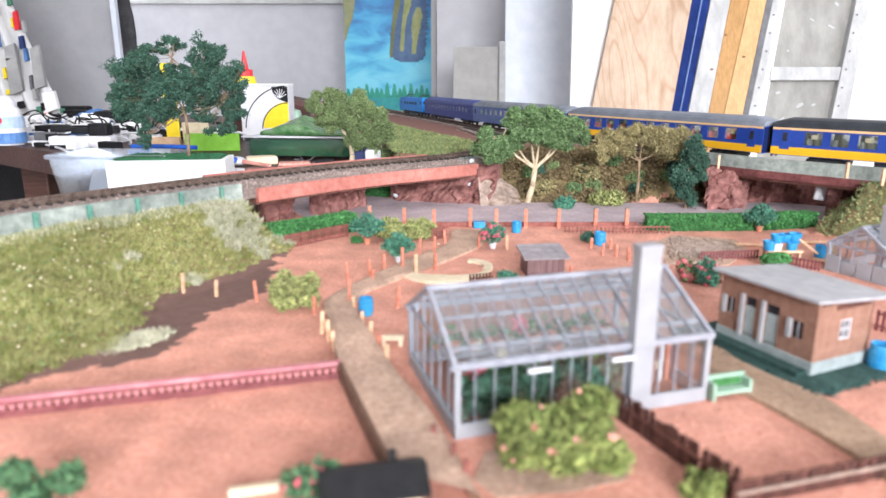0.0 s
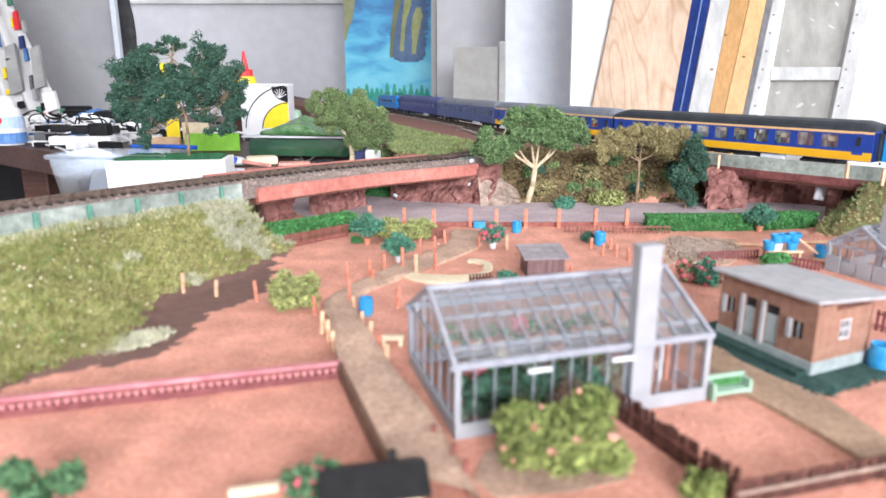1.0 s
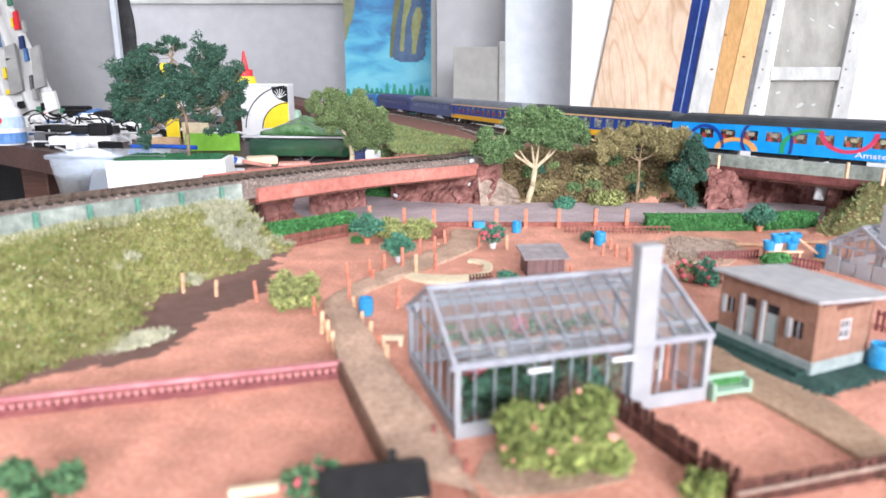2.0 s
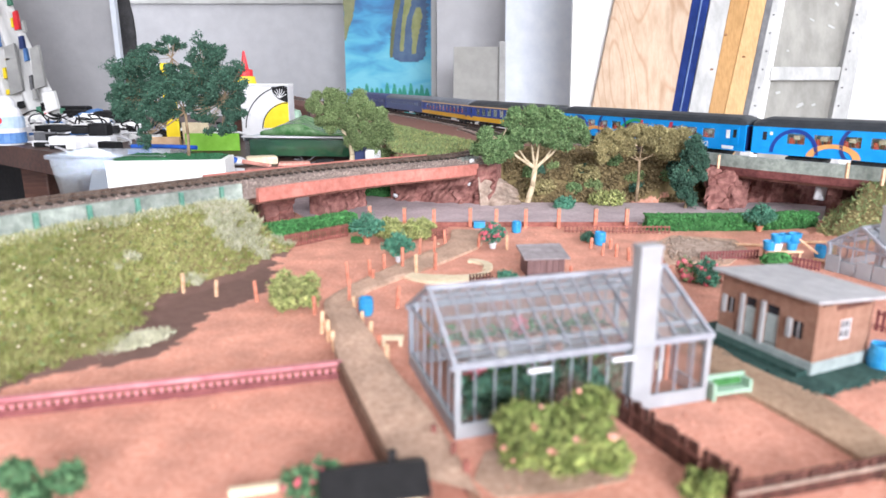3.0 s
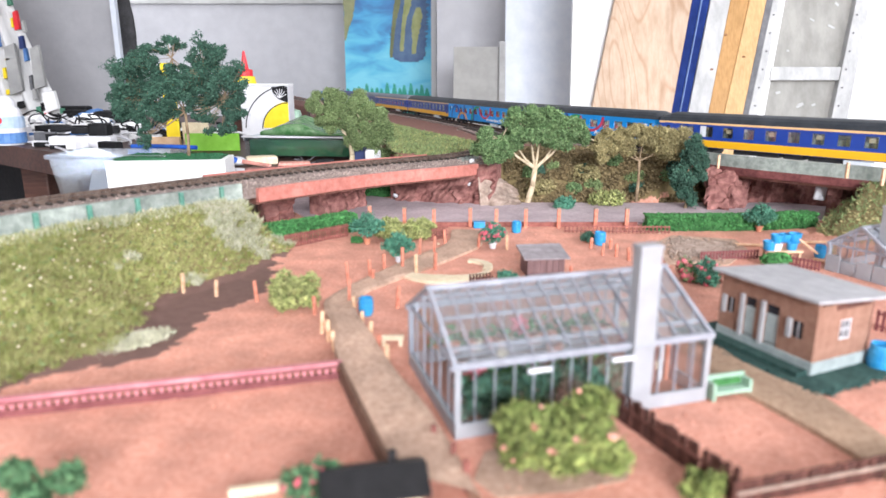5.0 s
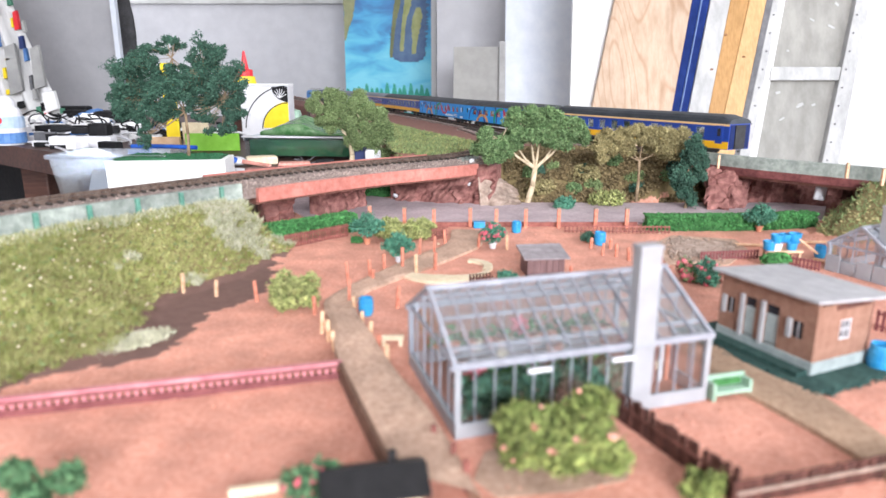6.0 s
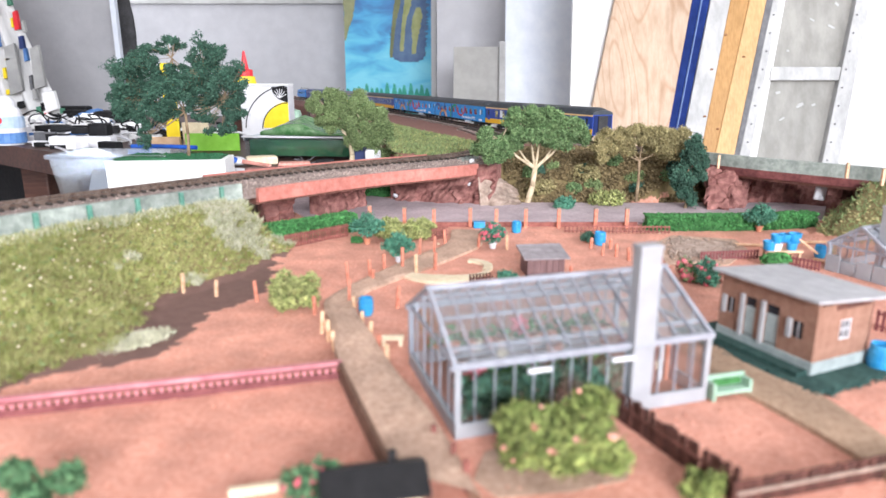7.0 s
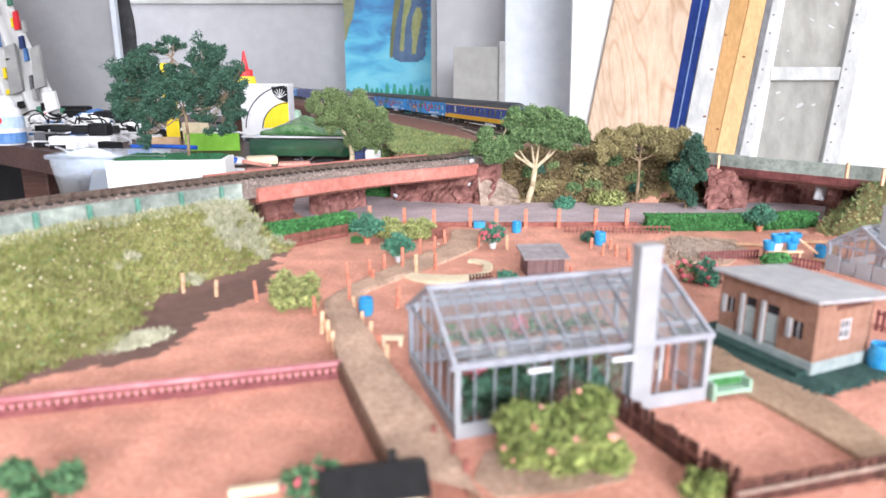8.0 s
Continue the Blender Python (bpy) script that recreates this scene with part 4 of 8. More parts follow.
def locomotive():
    c = thing("electric_locomotive", pose(0, 0, 0), "bright blue electric locomotive with roof pantographs", "locomotive")
    L2 = 0.098
    bm = B()
    outline = [(-L2, 0.011), (L2, 0.011), (L2 + 0.004, 0.024), (L2 - 0.006, 0.0405), (-L2 + 0.006, 0.0405), (-L2 - 0.004, 0.024)]
    a = [bm.verts.new((x, -0.0165, z)) for x, z in outline]
    b = [bm.verts.new((x, 0.0165, z)) for x, z in outline]
    bm.faces.new(a)
    bm.faces.new(b[::-1])
    for i in range(6):
        j = (i + 1) % 6
        bm.faces.new((a[i], b[i], b[j], a[j]))
    bmesh.ops.bevel(bm, geom=bm.edges[:], offset=0.0015, segments=2, affect='EDGES')
    part("body", bm, LOCO_BLUE, c)
    part("roof", box(B(), (0, 0, 0.0418), (0.165, 0.026, 0.003), bevel=0.001), LOCO_BLUE, c, "blue roof deck")
    for x in (-0.055, 0.055):
        p = part("pantograph", rod(rod(B(), (x - 0.016, -0.006, 0.0435), (x + 0.012, -0.006, 0.050), 0.0007, seg=5), (x + 0.012, -0.010, 0.050), (x + 0.012, 0.010, 0.050), 0.0007, seg=5), C_UNDER, c, "folded black pantograph")
        rod_bm = rod(rod(B(), (x - 0.016, 0.006, 0.0435), (x + 0.012, 0.006, 0.050), 0.0007, seg=5), (x + 0.012, 0, 0.0505), (x - 0.014, 0, 0.0505), 0.0008, seg=5)
        part("arm", rod_bm, C_UNDER, p)
    for sx in (-1, 1):
        part("windscreen", box(B(), (sx * (L2 - 0.0005), 0, 0.0325), (0.0018, 0.027, 0.0075), pose(0, 0, 0, 0, -sx * 20, 0).to_3x3(), 0.0004), DARK_PANE, c, "dark windscreen")
        for sd in (-1, 1):
            part("cab_window", box(B(), (sx * (L2 - 0.017), sd * 0.0166, 0.0315), (0.009, 0.0006, 0.0065), bevel=0.0002), DARK_PANE, c)
        for sy in (-0.0105, 0.0105):
            part("headlight", rod(B(), (sx * (L2 + 0.001), sy, 0.018), (sx * (L2 + 0.004), sy, 0.018), 0.0018, seg=10), C_WHITE, c, "small round headlight")
            part("buffer", rod(B(), (sx * L2, sy, 0.0115), (sx * (L2 + 0.007), sy, 0.0115), 0.0018, seg=8), C_UNDER, c)
        bogie(c, sx * 0.058)
    for sd in (-1, 1):
        for k in range(5):
            part("grille", box(B(), (-0.045 + k * 0.0225, sd * 0.0168, 0.030), (0.013, 0.0006, 0.006), bevel=0.0002), C_UNDER, c, "dark side grille")
    part("underframe", box(B(), (0, 0, 0.0085), (0.07, 0.027, 0.007), bevel=0.001), C_UNDER, c)
    return c


def on_main(s):
    return Vector((float(np.interp(s, MAIN_S, MAIN[:, 0])), float(np.interp(s, MAIN_S, MAIN[:, 1])), RAIL_Z))


def run_rows(p_mid, half):
    """Poses along the track, every fifth of a second; the train runs towards the far end."""
    rows = []
    for k in range(41):
        t = k * 0.2
        s = S_ZERO + PITCH * p_mid - SPEED * t
        a, b = on_main(s - half), on_main(s + half)
        m = (a + b) / 2
        rows.append((t, pose(m.x, m.y, m.z, 0, 0, math.degrees(math.atan2((b - a).y, (b - a).x)))))
    return rows


TRAIN = [(locomotive(), 0.64, 0.058)]
SPECS = [("dark indigo blue coach with a matching blue roof", C_INDIGO, C_ROOFBLUE, 14, 0.0105, 0.0245, 0.0335, C_SEATGREY, "plain"),
         ("slate blue coach with a grey roof", C_SLATE, C_ROOFGREY, 14, 0.0105, 0.0245, 0.0335, C_SEATGREY, "plain"),
         ("blue and yellow coach with a grey roof and cream table lamps", C_NAVY, C_ROOFGREY, 11, 0.0150, 0.0225, 0.0345, C_SEATRED, "yellow"),
         ("blue and yellow coach with a dark roof and large windows", C_NAVY, C_ROOFDARK, 11, 0.0165, 0.0220, 0.0345, C_SEATGREY, "yellow"),
         ("sky blue coach with coloured painted arcs and red seats", C_SKY, C_ROOFDARK, 10, 0.0172, 0.0222, 0.0325, C_SEATRED, "sky"),
         ("sky blue coach with coloured painted arcs and red seats", C_SKY, C_ROOFDARK, 10, 0.0172, 0.0222, 0.0325, C_SEATRED, "sky"),
         ("blue and yellow end coach with a dark roof and small windows", C_NAVY, C_ROOFDARK, 11, 0.0120, 0.0225, 0.0335, C_SEATGREY, "yellow2")]
for i, sp in enumerate(SPECS):
    TRAIN.append((coach(*sp), 1.5 + i, 0.108))

# ---- roads, paths and beds ----
tagged(part("road", prism(B(), [(-0.12, 0.617), (0.10, 0.617), (0.25, 0.622), (0.42, 0.64), (0.62, 0.52), (0.70, 0.60), (0.46, 0.728), (0.20, 0.726), (-0.02, 0.730), (-0.13, 0.80), (-0.19, 0.74)], -0.004, 0.0022), ROAD), "lilac grey model road passing under the bridges", "road", kind="structure")
main_path = [(-0.0159, 0.1947), (-0.0473, 0.2815), (-0.0618, 0.3391), (-0.0736, 0.3868), (-0.0647, 0.4173), (-0.0463, 0.4537), (-0.0217, 0.4981), (0.0029, 0.5391), (0.0083, 0.5917),
             (0.0341, 0.5869), (0.0322, 0.5351), (0.0026, 0.4846), (-0.0328, 0.4341), (-0.0523, 0.4017), (-0.0518, 0.3697), (-0.0384, 0.3241), (-0.0215, 0.2753), (-0.0054, 0.2380), (0.0118, 0.1822), (-0.0113, 0.1788)]
k_left = 9
left_e, _ = spline(main_path[:k_left], 0.002)
right_e, _ = spline(main_path[:k_left - 1:-1][1:], 0.002)
pb_ = B()
prev = None
for i in range(61):
    u = i / 60
    l_, r_ = left_e[int(u * (len(left_e) - 1))], right_e[int(u * (len(right_e) - 1))]
    row = []
    for j in range(7):
        q = l_ + (r_ - l_) * j / 6
        top = 0.0026 + 0.0059 * float(sstep(0.40, 0.31, q[1])) + 0.0006 * noise.noise(Vector((q[0] * 90, q[1] * 90, 0))) - (0.0008 if j in (0, 6) else 0)
        row.append(pb_.verts.new((q[0], q[1], top)))
    row = [pb_.verts.new((l_[0], l_[1], -0.003))] + row + [pb_.verts.new((r_[0], r_[1], -0.003))]
    if prev:
        for j in range(8):
            pb_.faces.new((prev[j], prev[j + 1], row[j + 1], row[j]))
    prev = row
tagged(part("garden_path", pb_, PATH), "raised sandy garden path between the plots", "path", kind="structure")
eb = B()
edge_line = np.array([(-0.0473, 0.2815), (-0.0394, 0.2592), (-0.0301, 0.2334), (-0.0230, 0.2141), (-0.0159, 0.1947)])
ribbon(eb, edge_line, -0.0004, 0.0012, -0.003, 0.0088)
tagged(part("path_edging", eb, PATH_SIDE), "dark brown board along the side of the raised path", "edging", kind="structure")
tagged(part("side_path", prism(B(), [(0.1419, 0.3216), (0.1446, 0.3016), (0.153, 0.2813), (0.165, 0.2627), (0.1706, 0.2265), (0.1736, 0.2086), (0.1563, 0.1953), (0.1518, 0.2152), (0.1443, 0.2376), (0.1341, 0.2622), (0.124, 0.2766), (0.1268, 0.2963)], -0.003, 0.0022), PATH_DARK), "tan earth path beside the brown hut", "path", kind="structure")
tagged(part("trodden_earth", prism(B(), [(0.0157, 0.2197), (0.0106, 0.2018), (0.0181, 0.1915), (0.0432, 0.1946), (0.0642, 0.2018), (0.0700, 0.2152), (0.0534, 0.2257), (0.0318, 0.2269)], -0.003, 0.0003), PATH), "grey-brown trodden earth round the rose bush", "ground", kind="structure")
tagged(part("verge", prism(B(), [(0.1823, 0.5472), (0.2054, 0.5726), (0.2546, 0.5575), (0.2493, 0.5184), (0.2154, 0.4762), (0.1686, 0.4762)], -0.003, 0.0008), PATH), "sandy earth verge strewn with stones", "ground", kind="structure")
rng = np.random.default_rng(3)


def scatter(poly, n, z=0.0, seed=0):
    r = np.random.default_rng(seed)
    p = np.array(poly)
    w = r.dirichlet(np.ones(len(p)) * 0.8, n)
    q = w @ p
    return np.c_[q, np.full(n, z)]


o = crumbs("stones", scatter([(0.1847, 0.5472), (0.2040, 0.5682), (0.2520, 0.5513), (0.2446, 0.5129), (0.2167, 0.4793), (0.1728, 0.4825)], 2600, 0.0016, 4), 0.0013, ROCK_PALE, seed=8, flat=0.6)
tagged(o, "pale grey stones heaped on the verge", "stones", kind="stuff")
pts = ground_pts(rng, 2600, (H < 0.002) & (GY < 0.60) & (dN > 0.10) & (k_dark < 0.1))
tagged(crumbs("soil_grit", pts + np.array((0, 0, 0.0004)), 0.0006, SOIL, seed=9), "loose crumbs of red soil", "soil", kind="stuff")
pts = ground_pts(rng, 60, (H < 0.002) & (GY < 0.60) & (dN > 0.10))
tagged(crumbs("pale_grit", pts + np.array((0, 0, 0.0005)), 0.0010, CREAM, seed=10), "scattered pale grit on the soil", "grit", kind="stuff")

# ---- grass on the banks ----
left_bank = (dN > 0.060) & (H > 0.002) & (GY < 0.60) & (GX < -0.08)
pts = ground_pts(rng, 210000, left_bank)
tagged(blades("bank_grass", pts, 0.0044, 0.00021, GRASS, seed=2, lean=0.7), "dense yellow-green static grass on the railway bank", "grass", kind="stuff")
pts = ground_pts(rng, 3000, left_bank)
tagged(crumbs("bank_tufts", pts + np.array((0, 0, 0.001)), 0.0011, TREE_MOSS, seed=3, flat=0.7), "clumps of yellow-green turf", "turf", kind="stuff")
pts = ground_pts(rng, 420, left_bank)
tagged(crumbs("bank_flowers", pts + np.array((0, 0, 0.0035)), 0.0007, CREAM, seed=4), "tiny pale flower heads in the grass", "flowers", kind="stuff")
pts = ground_pts(rng, 9000, (dN > 0.0575) & (dN < 0.076) & (GY < 0.60) & (GX < -0.1) & (H > 0.01))
tagged(blades("kerb_grass", pts, 0.0050, 0.00045, GRASS_GREY, seed=16, lean=0.8), "pale dry grass along the foot of the edging", "grass", kind="stuff")
pts = ground_pts(rng, 10000, (nX > -0.236 + 0.10 * rough_) & (dN > 0.05) & (H > 0.002) & (GY < 0.60) & (GX < -0.08))
tagged(blades("pale_bank_grass", pts, 0.0056, 0.00045, GRASS_GREY, seed=6, lean=0.7), "pale frosted grass at the end of the bank", "grass", kind="stuff")
fr_ = scatter([(-0.1960, 0.2990), (-0.1860, 0.3200), (-0.1640, 0.3420), (-0.1460, 0.3430), (-0.1450, 0.3290), (-0.1700, 0.3000)], 7000, 0.0006, 7)
tagged(blades("frosted_fibres", fr_, 0.0042, 0.00035, GRASS_GREY, seed=13, lean=1.2), "pale fibres of loose matting", "matting", kind="stuff")
tagged(crumbs("frosted_clumps", fr_[:700], 0.0014, GRASS_GREY, seed=12, flat=0.6), "pale grey-green fibre matting at the foot of the bank", "matting", kind="stuff")
field = (GY > 0.80) & (H > 0.03) & (dM > 0.125) & (dN < -0.035)
pts = ground_pts(rng, 15000, field)
tagged(blades("field_grass", pts, 0.0052, 0.0006, TREE_MOSS, seed=8, lean=0.8), "tufted green and yellow grass beside the main track", "grass", kind="stuff")
tagged(blades("field_straw", ground_pts(rng, 5000, field), 0.0056, 0.0006, GRASS, seed=17, lean=0.8), "pale yellow straw grass beside the main track", "grass", kind="stuff")
tagged(crumbs("field_tufts", ground_pts(rng, 2600, field), 0.0022, SCRUB, seed=9, flat=0.6), "low mossy clumps in the field", "moss", kind="stuff")
slope = (GY > 0.728) & (GY < 0.90) & (GX > 0.075) & (GX < 0.335) & (dM > 0.034) & (dN > 0.03)
tagged(crumbs("scrub", ground_pts(rng, 15000, slope) + np.array((0, 0, 0.0012)) * rng.uniform(0, 4, (15000, 1)), 0.0015, SCRUB, seed=5), "dry brown scrub on the slope behind the trees", "scrub", kind="stuff")
tagged(blades("slope_grass", ground_pts(rng, 16000, slope), 0.0060, 0.00045, SCRUB, seed=18, lean=0.6), "dry brown grass on the slope behind the trees", "grass", kind="stuff")
right_bank = (GX > 0.34) & (GY < 0.68) & (dM > 0.032) & (dM < 0.125) & (H > 0.002)
tagged(blades("right_bank_grass", ground_pts(rng, 26000, right_bank), 0.0045, 0.0004, TREE_MOSS, seed=19, lean=0.7), "olive green grass on the bank under the main track", "grass", kind="stuff")
tagged(crumbs("right_bank_tufts", ground_pts(rng, 4200, right_bank), 0.0016, TREE_OLIVE, seed=20, flat=0.7), "brown-green clumps on the bank", "turf", kind="stuff")

# ---- bank edging and bridges ----
near_i = lambda x: int(np.argmin(np.abs(NEAR[:, 0] - x)))
edge = thing("bank_edging", pose(0, 0, 0), "grey-green stained concrete edging along the railway bank", "edging", kind="structure")
seg = NEAR[near_i(-0.45):near_i(-0.203)]
part("kerb", ribbon(B(), seg[::3], 0.052, 0.0565, 0.030, 0.0505), EDGING, edge)
T_ = np.gradient(NEAR, axis=0)
for k in range(near_i(-0.44), near_i(-0.205), 9):
    t = T_[k] / np.linalg.norm(T_[k])
    q = NEAR[k] + np.array((t[1], -t[0])) * 0.0575
    part("post", box(B(), (q[0], q[1], 0.041), (0.0032, 0.003, 0.0185), pose(0, 0, 0, 0, 0, math.degrees(math.atan2(t[1], t[0]))).to_3x3(), 0.0005), EDGE_POST, edge, "green stained post" if k == near_i(-0.44) else "")
side = NEAR[near_i(-0.45):near_i(0.02)]
tagged(part("trackside_gravel", ribbon(B(), side[::4], 0.022, 0.0525, 0.036, 0.0455), BALLAST_BED), "grey-brown gravel shoulder beside the near track", "gravel", kind="structure")
kk = rng.integers(0, len(side), 2600)
ts = np.gradient(side, axis=0)[kk]
ts /= np.linalg.norm(ts, axis=1)[:, None]
off = rng.uniform(0.024, 0.052, len(kk))
tagged(crumbs("shoulder_stones", np.c_[side[kk] + np.stack([ts[:, 1], -ts[:, 0]], 1) * off[:, None], np.full(len(kk), 0.0458)], 0.0010, BALLAST, seed=31), "loose stones on the gravel shoulder", "gravel", kind="stuff")

bridge = thing("low_bridge", pose(0, 0, 0), "low model railway bridge with red painted girders on rocky piers", "bridge")
span = NEAR[near_i(-0.200):near_i(0.012)]
part("deck", ribbon(B(), span[::4], -0.034, 0.052, 0.030, 0.0405), BROWN_BOARD, bridge, "brown bridge deck")
part("girder", ribbon(B(), span[::4], 0.0522, 0.0565, 0.0325, 0.0445), GIRDER, bridge, "salmon red painted girder")
part("girder", ribbon(B(), span[::4], -0.0385, -0.0342, 0.030, 0.0475), GIRDER, bridge)


def rock_lump(bm, c, s, seed, sub=3, amp=0.35):
    """A faceted boulder."""
    r = bmesh.ops.create_icosphere(bm, subdivisions=sub, radius=1.0)
    for v in r["verts"]:
        q = v.co * 1.6 + Vector((seed * 3.1, seed * 1.7, 0))
        k = 1 + amp * noise.noise(q) + amp * 0.5 * noise.noise(q * 3) + amp * 0.25 * noise.noise(q * 7)
        v.co = Vector((v.co.x * s[0] * k, v.co.y * s[1] * k, v.co.z * s[2] * k)) + Vector(c)
    return bm


def rock_wall(name, a, b, z0, z1, thick, seed, parent, material=ROCK, lean=0.004, z1b=None):
    """A rough rock face between two ground points."""
    bm = B()
    a, b = Vector((*a, 0)), Vector((*b, 0))
    d = (b - a)
    n = Vector((d.y, -d.x, 0)).normalized()
    nu, nv = max(6, int(d.length / 0.004)), 10
    front = []
    for j in range(nv + 1):
        row = []
        for i in range(nu + 1):
            top = z1 + ((z1b if z1b is not None else z1) - z1) * i / nu
            p = a + d * (i / nu) - n * lean * (j / nv) + Vector((0, 0, z0 + (top - z0) * j / nv))
            q = p * 60 + Vector((seed, seed * 2, 0))
            o = thick * (0.55 + 0.6 * noise.noise(q) + 0.35 * noise.noise(q * 2.7) + 0.2 * math.copysign(1, noise.noise(q * 1.3)))
            row.append(bm.verts.new(p + n * max(0.0005, o)))
        front.append(row)
    back = [[bm.verts.new(a + d * (i / nu) - n * (thick + lean) + Vector((0, 0, z0 + ((z1 if i == 0 or z1b is None else z1b) - z0) * j / nv))) for i in (0, nu)] for j in (0, nv)]
    for j in range(nv):
        for i in range(nu):
            bm.faces.new((front[j][i], front[j][i + 1], front[j + 1][i + 1], front[j + 1][i]))
    bm.faces.new([*front[nv], back[1][1], back[1][0]])
    bm.faces.new([*front[0][::-1], back[0][0], back[0][1]])
    bm.faces.new([r[0] for r in front] [::-1] + [back[0][0], back[1][0]])
    bm.faces.new([r[nu] for r in front] + [back[1][1], back[0][1]])
    bm.faces.new((back[0][0], back[0][1], back[1][1], back[1][0]))
    return part(name, bm, material, parent)


rock_wall("pier", (-0.1252, 0.6359), (-0.0875, 0.6943), -0.002, 0.034, 0.010, 1.0, bridge).location = (0.0, 0.02, 0)
rock_wall("abutment", (-0.1766, 0.6359), (-0.1524, 0.6581), -0.002, 0.032, 0.008, 3.0, bridge)
cut = thing("rock_cutting", pose(0, 0, 0), "dark red-brown rock face beside the bridge", "rock")
rock_wall("face", (-0.0614, 0.7490), (0.0549, 0.7139), -0.002, 0.043, 0.012, 4.0, cut, lean=0.030)
rock_wall("pale_face", (0.0408, 0.7073), (0.0876, 0.7106), -0.002, 0.044, 0.009, 5.0, cut, ROCK_PALE, lean=0.042, z1b=0.014)
crumbs("pale_pebbles", np.array([(0.0318, 0.7400, 0.0467), (0.0312, 0.7350, 0.0219), (0.0389, 0.7300, -0.0005), (-0.0541, 0.7400, 0.0081), (-0.1746, 0.6600, 0.0380)]), 0.0026, WHITE, cut, seed=41, label="small white stones stuck on the rock")
back_rock = thing("rock_backing", pose(0, 0, 0), "red-brown rock wall seen beneath the bridges", "rock")
rock_wall("face", (-0.24, 0.80), (-0.10, 0.86), -0.005, 0.030, 0.012, 6.0, back_rock)
rock_wall("face", (0.305, 0.775), (0.47, 0.685), -0.004, 0.042, 0.012, 7.0, back_rock)

rb = thing("main_bridge", pose(0, 0, 0), "grey deck bridge with a dark red girder carrying the main track", "bridge")
main_seg = MAIN[(MAIN[:, 0] > 0.285) & (MAIN[:, 0] < 0.56) & (MAIN[:, 1] > 0.3)]
part("deck", ribbon(B(), MAIN[(MAIN[:, 0] > 0.295) & (MAIN[:, 0] < 0.44) & (MAIN[:, 1] > 0.3)][::4], -0.03, 0.030, 0.034, 0.0405), BROWN_BOARD, rb)
part("girder", ribbon(B(), MAIN[(MAIN[:, 0] > 0.305) & (MAIN[:, 0] < 0.425) & (MAIN[:, 1] > 0.3)][::4], 0.0305, 0.0345, 0.0370, 0.0450), MAROON_DARK, rb, "dark red girder")
part("parapet", ribbon(B(), main_seg[::4], 0.0285, 0.0345, 0.0450, 0.0575), EDGING, rb, "grey-green concrete parapet")
rock_wall("abutment", (0.2831, 0.6943), (0.3035, 0.6880), -0.002, 0.033, 0.012, 8.0, rb, lean=0.020)
rock_wall("abutment", (0.385, 0.650), (0.43, 0.622), -0.002, 0.032, 0.012, 9.0, rb)
rocks = thing("rock_heap", pose(0, 0, 0), "reddish boulders piled at the bridge end", "rocks")
for i, (p, s) in enumerate((((0.3084, 0.7100, 0.0232), 0.016), ((0.2933, 0.7000, 0.0113), 0.012), ((0.3146, 0.7000, 0.0113), 0.013), ((0.2972, 0.7200, 0.0330), 0.011), ((0.3280, 0.7200, 0.0248), 0.010))):
    part("boulder", rock_lump(B(), Vector(p), (s, s * 0.8, s * 1.1), i + 1.0), ROCK, rocks)
part("white_slab", box(B(), (0.3802, 0.6550, 0.0262), (0.011, 0.004, 0.017), pose(0, 0, 0, 0, 8, 0).to_3x3(), 0.0015), WHITE, rb, "white abutment block")
for i, (x, y, z) in enumerate(((0.2828, 0.6750, 0.0550), (0.3546, 0.5750, 0.0595), (0.3667, 0.5450, 0.0578))):
    tagged(part("marker_post", box(B(), (x, y, z - 0.001), (0.0024, 0.0024, 0.014), bevel=0.0004), STAKE), "pale wooden marker post beside the bridge parapet", "post", "marker posts")

gp_ = scatter([(0.0074, 0.7853), (0.0380, 0.8705), (0.0490, 0.8424), (0.0429, 0.7568), (0.0199, 0.7459)], 420, 0.0462, 14)
tagged(crumbs("pale_gravel", gp_, 0.0013, EDGING, seed=15), "pale grey gravel spilled beside the track", "gravel", kind="stuff")

# ---- plants ----


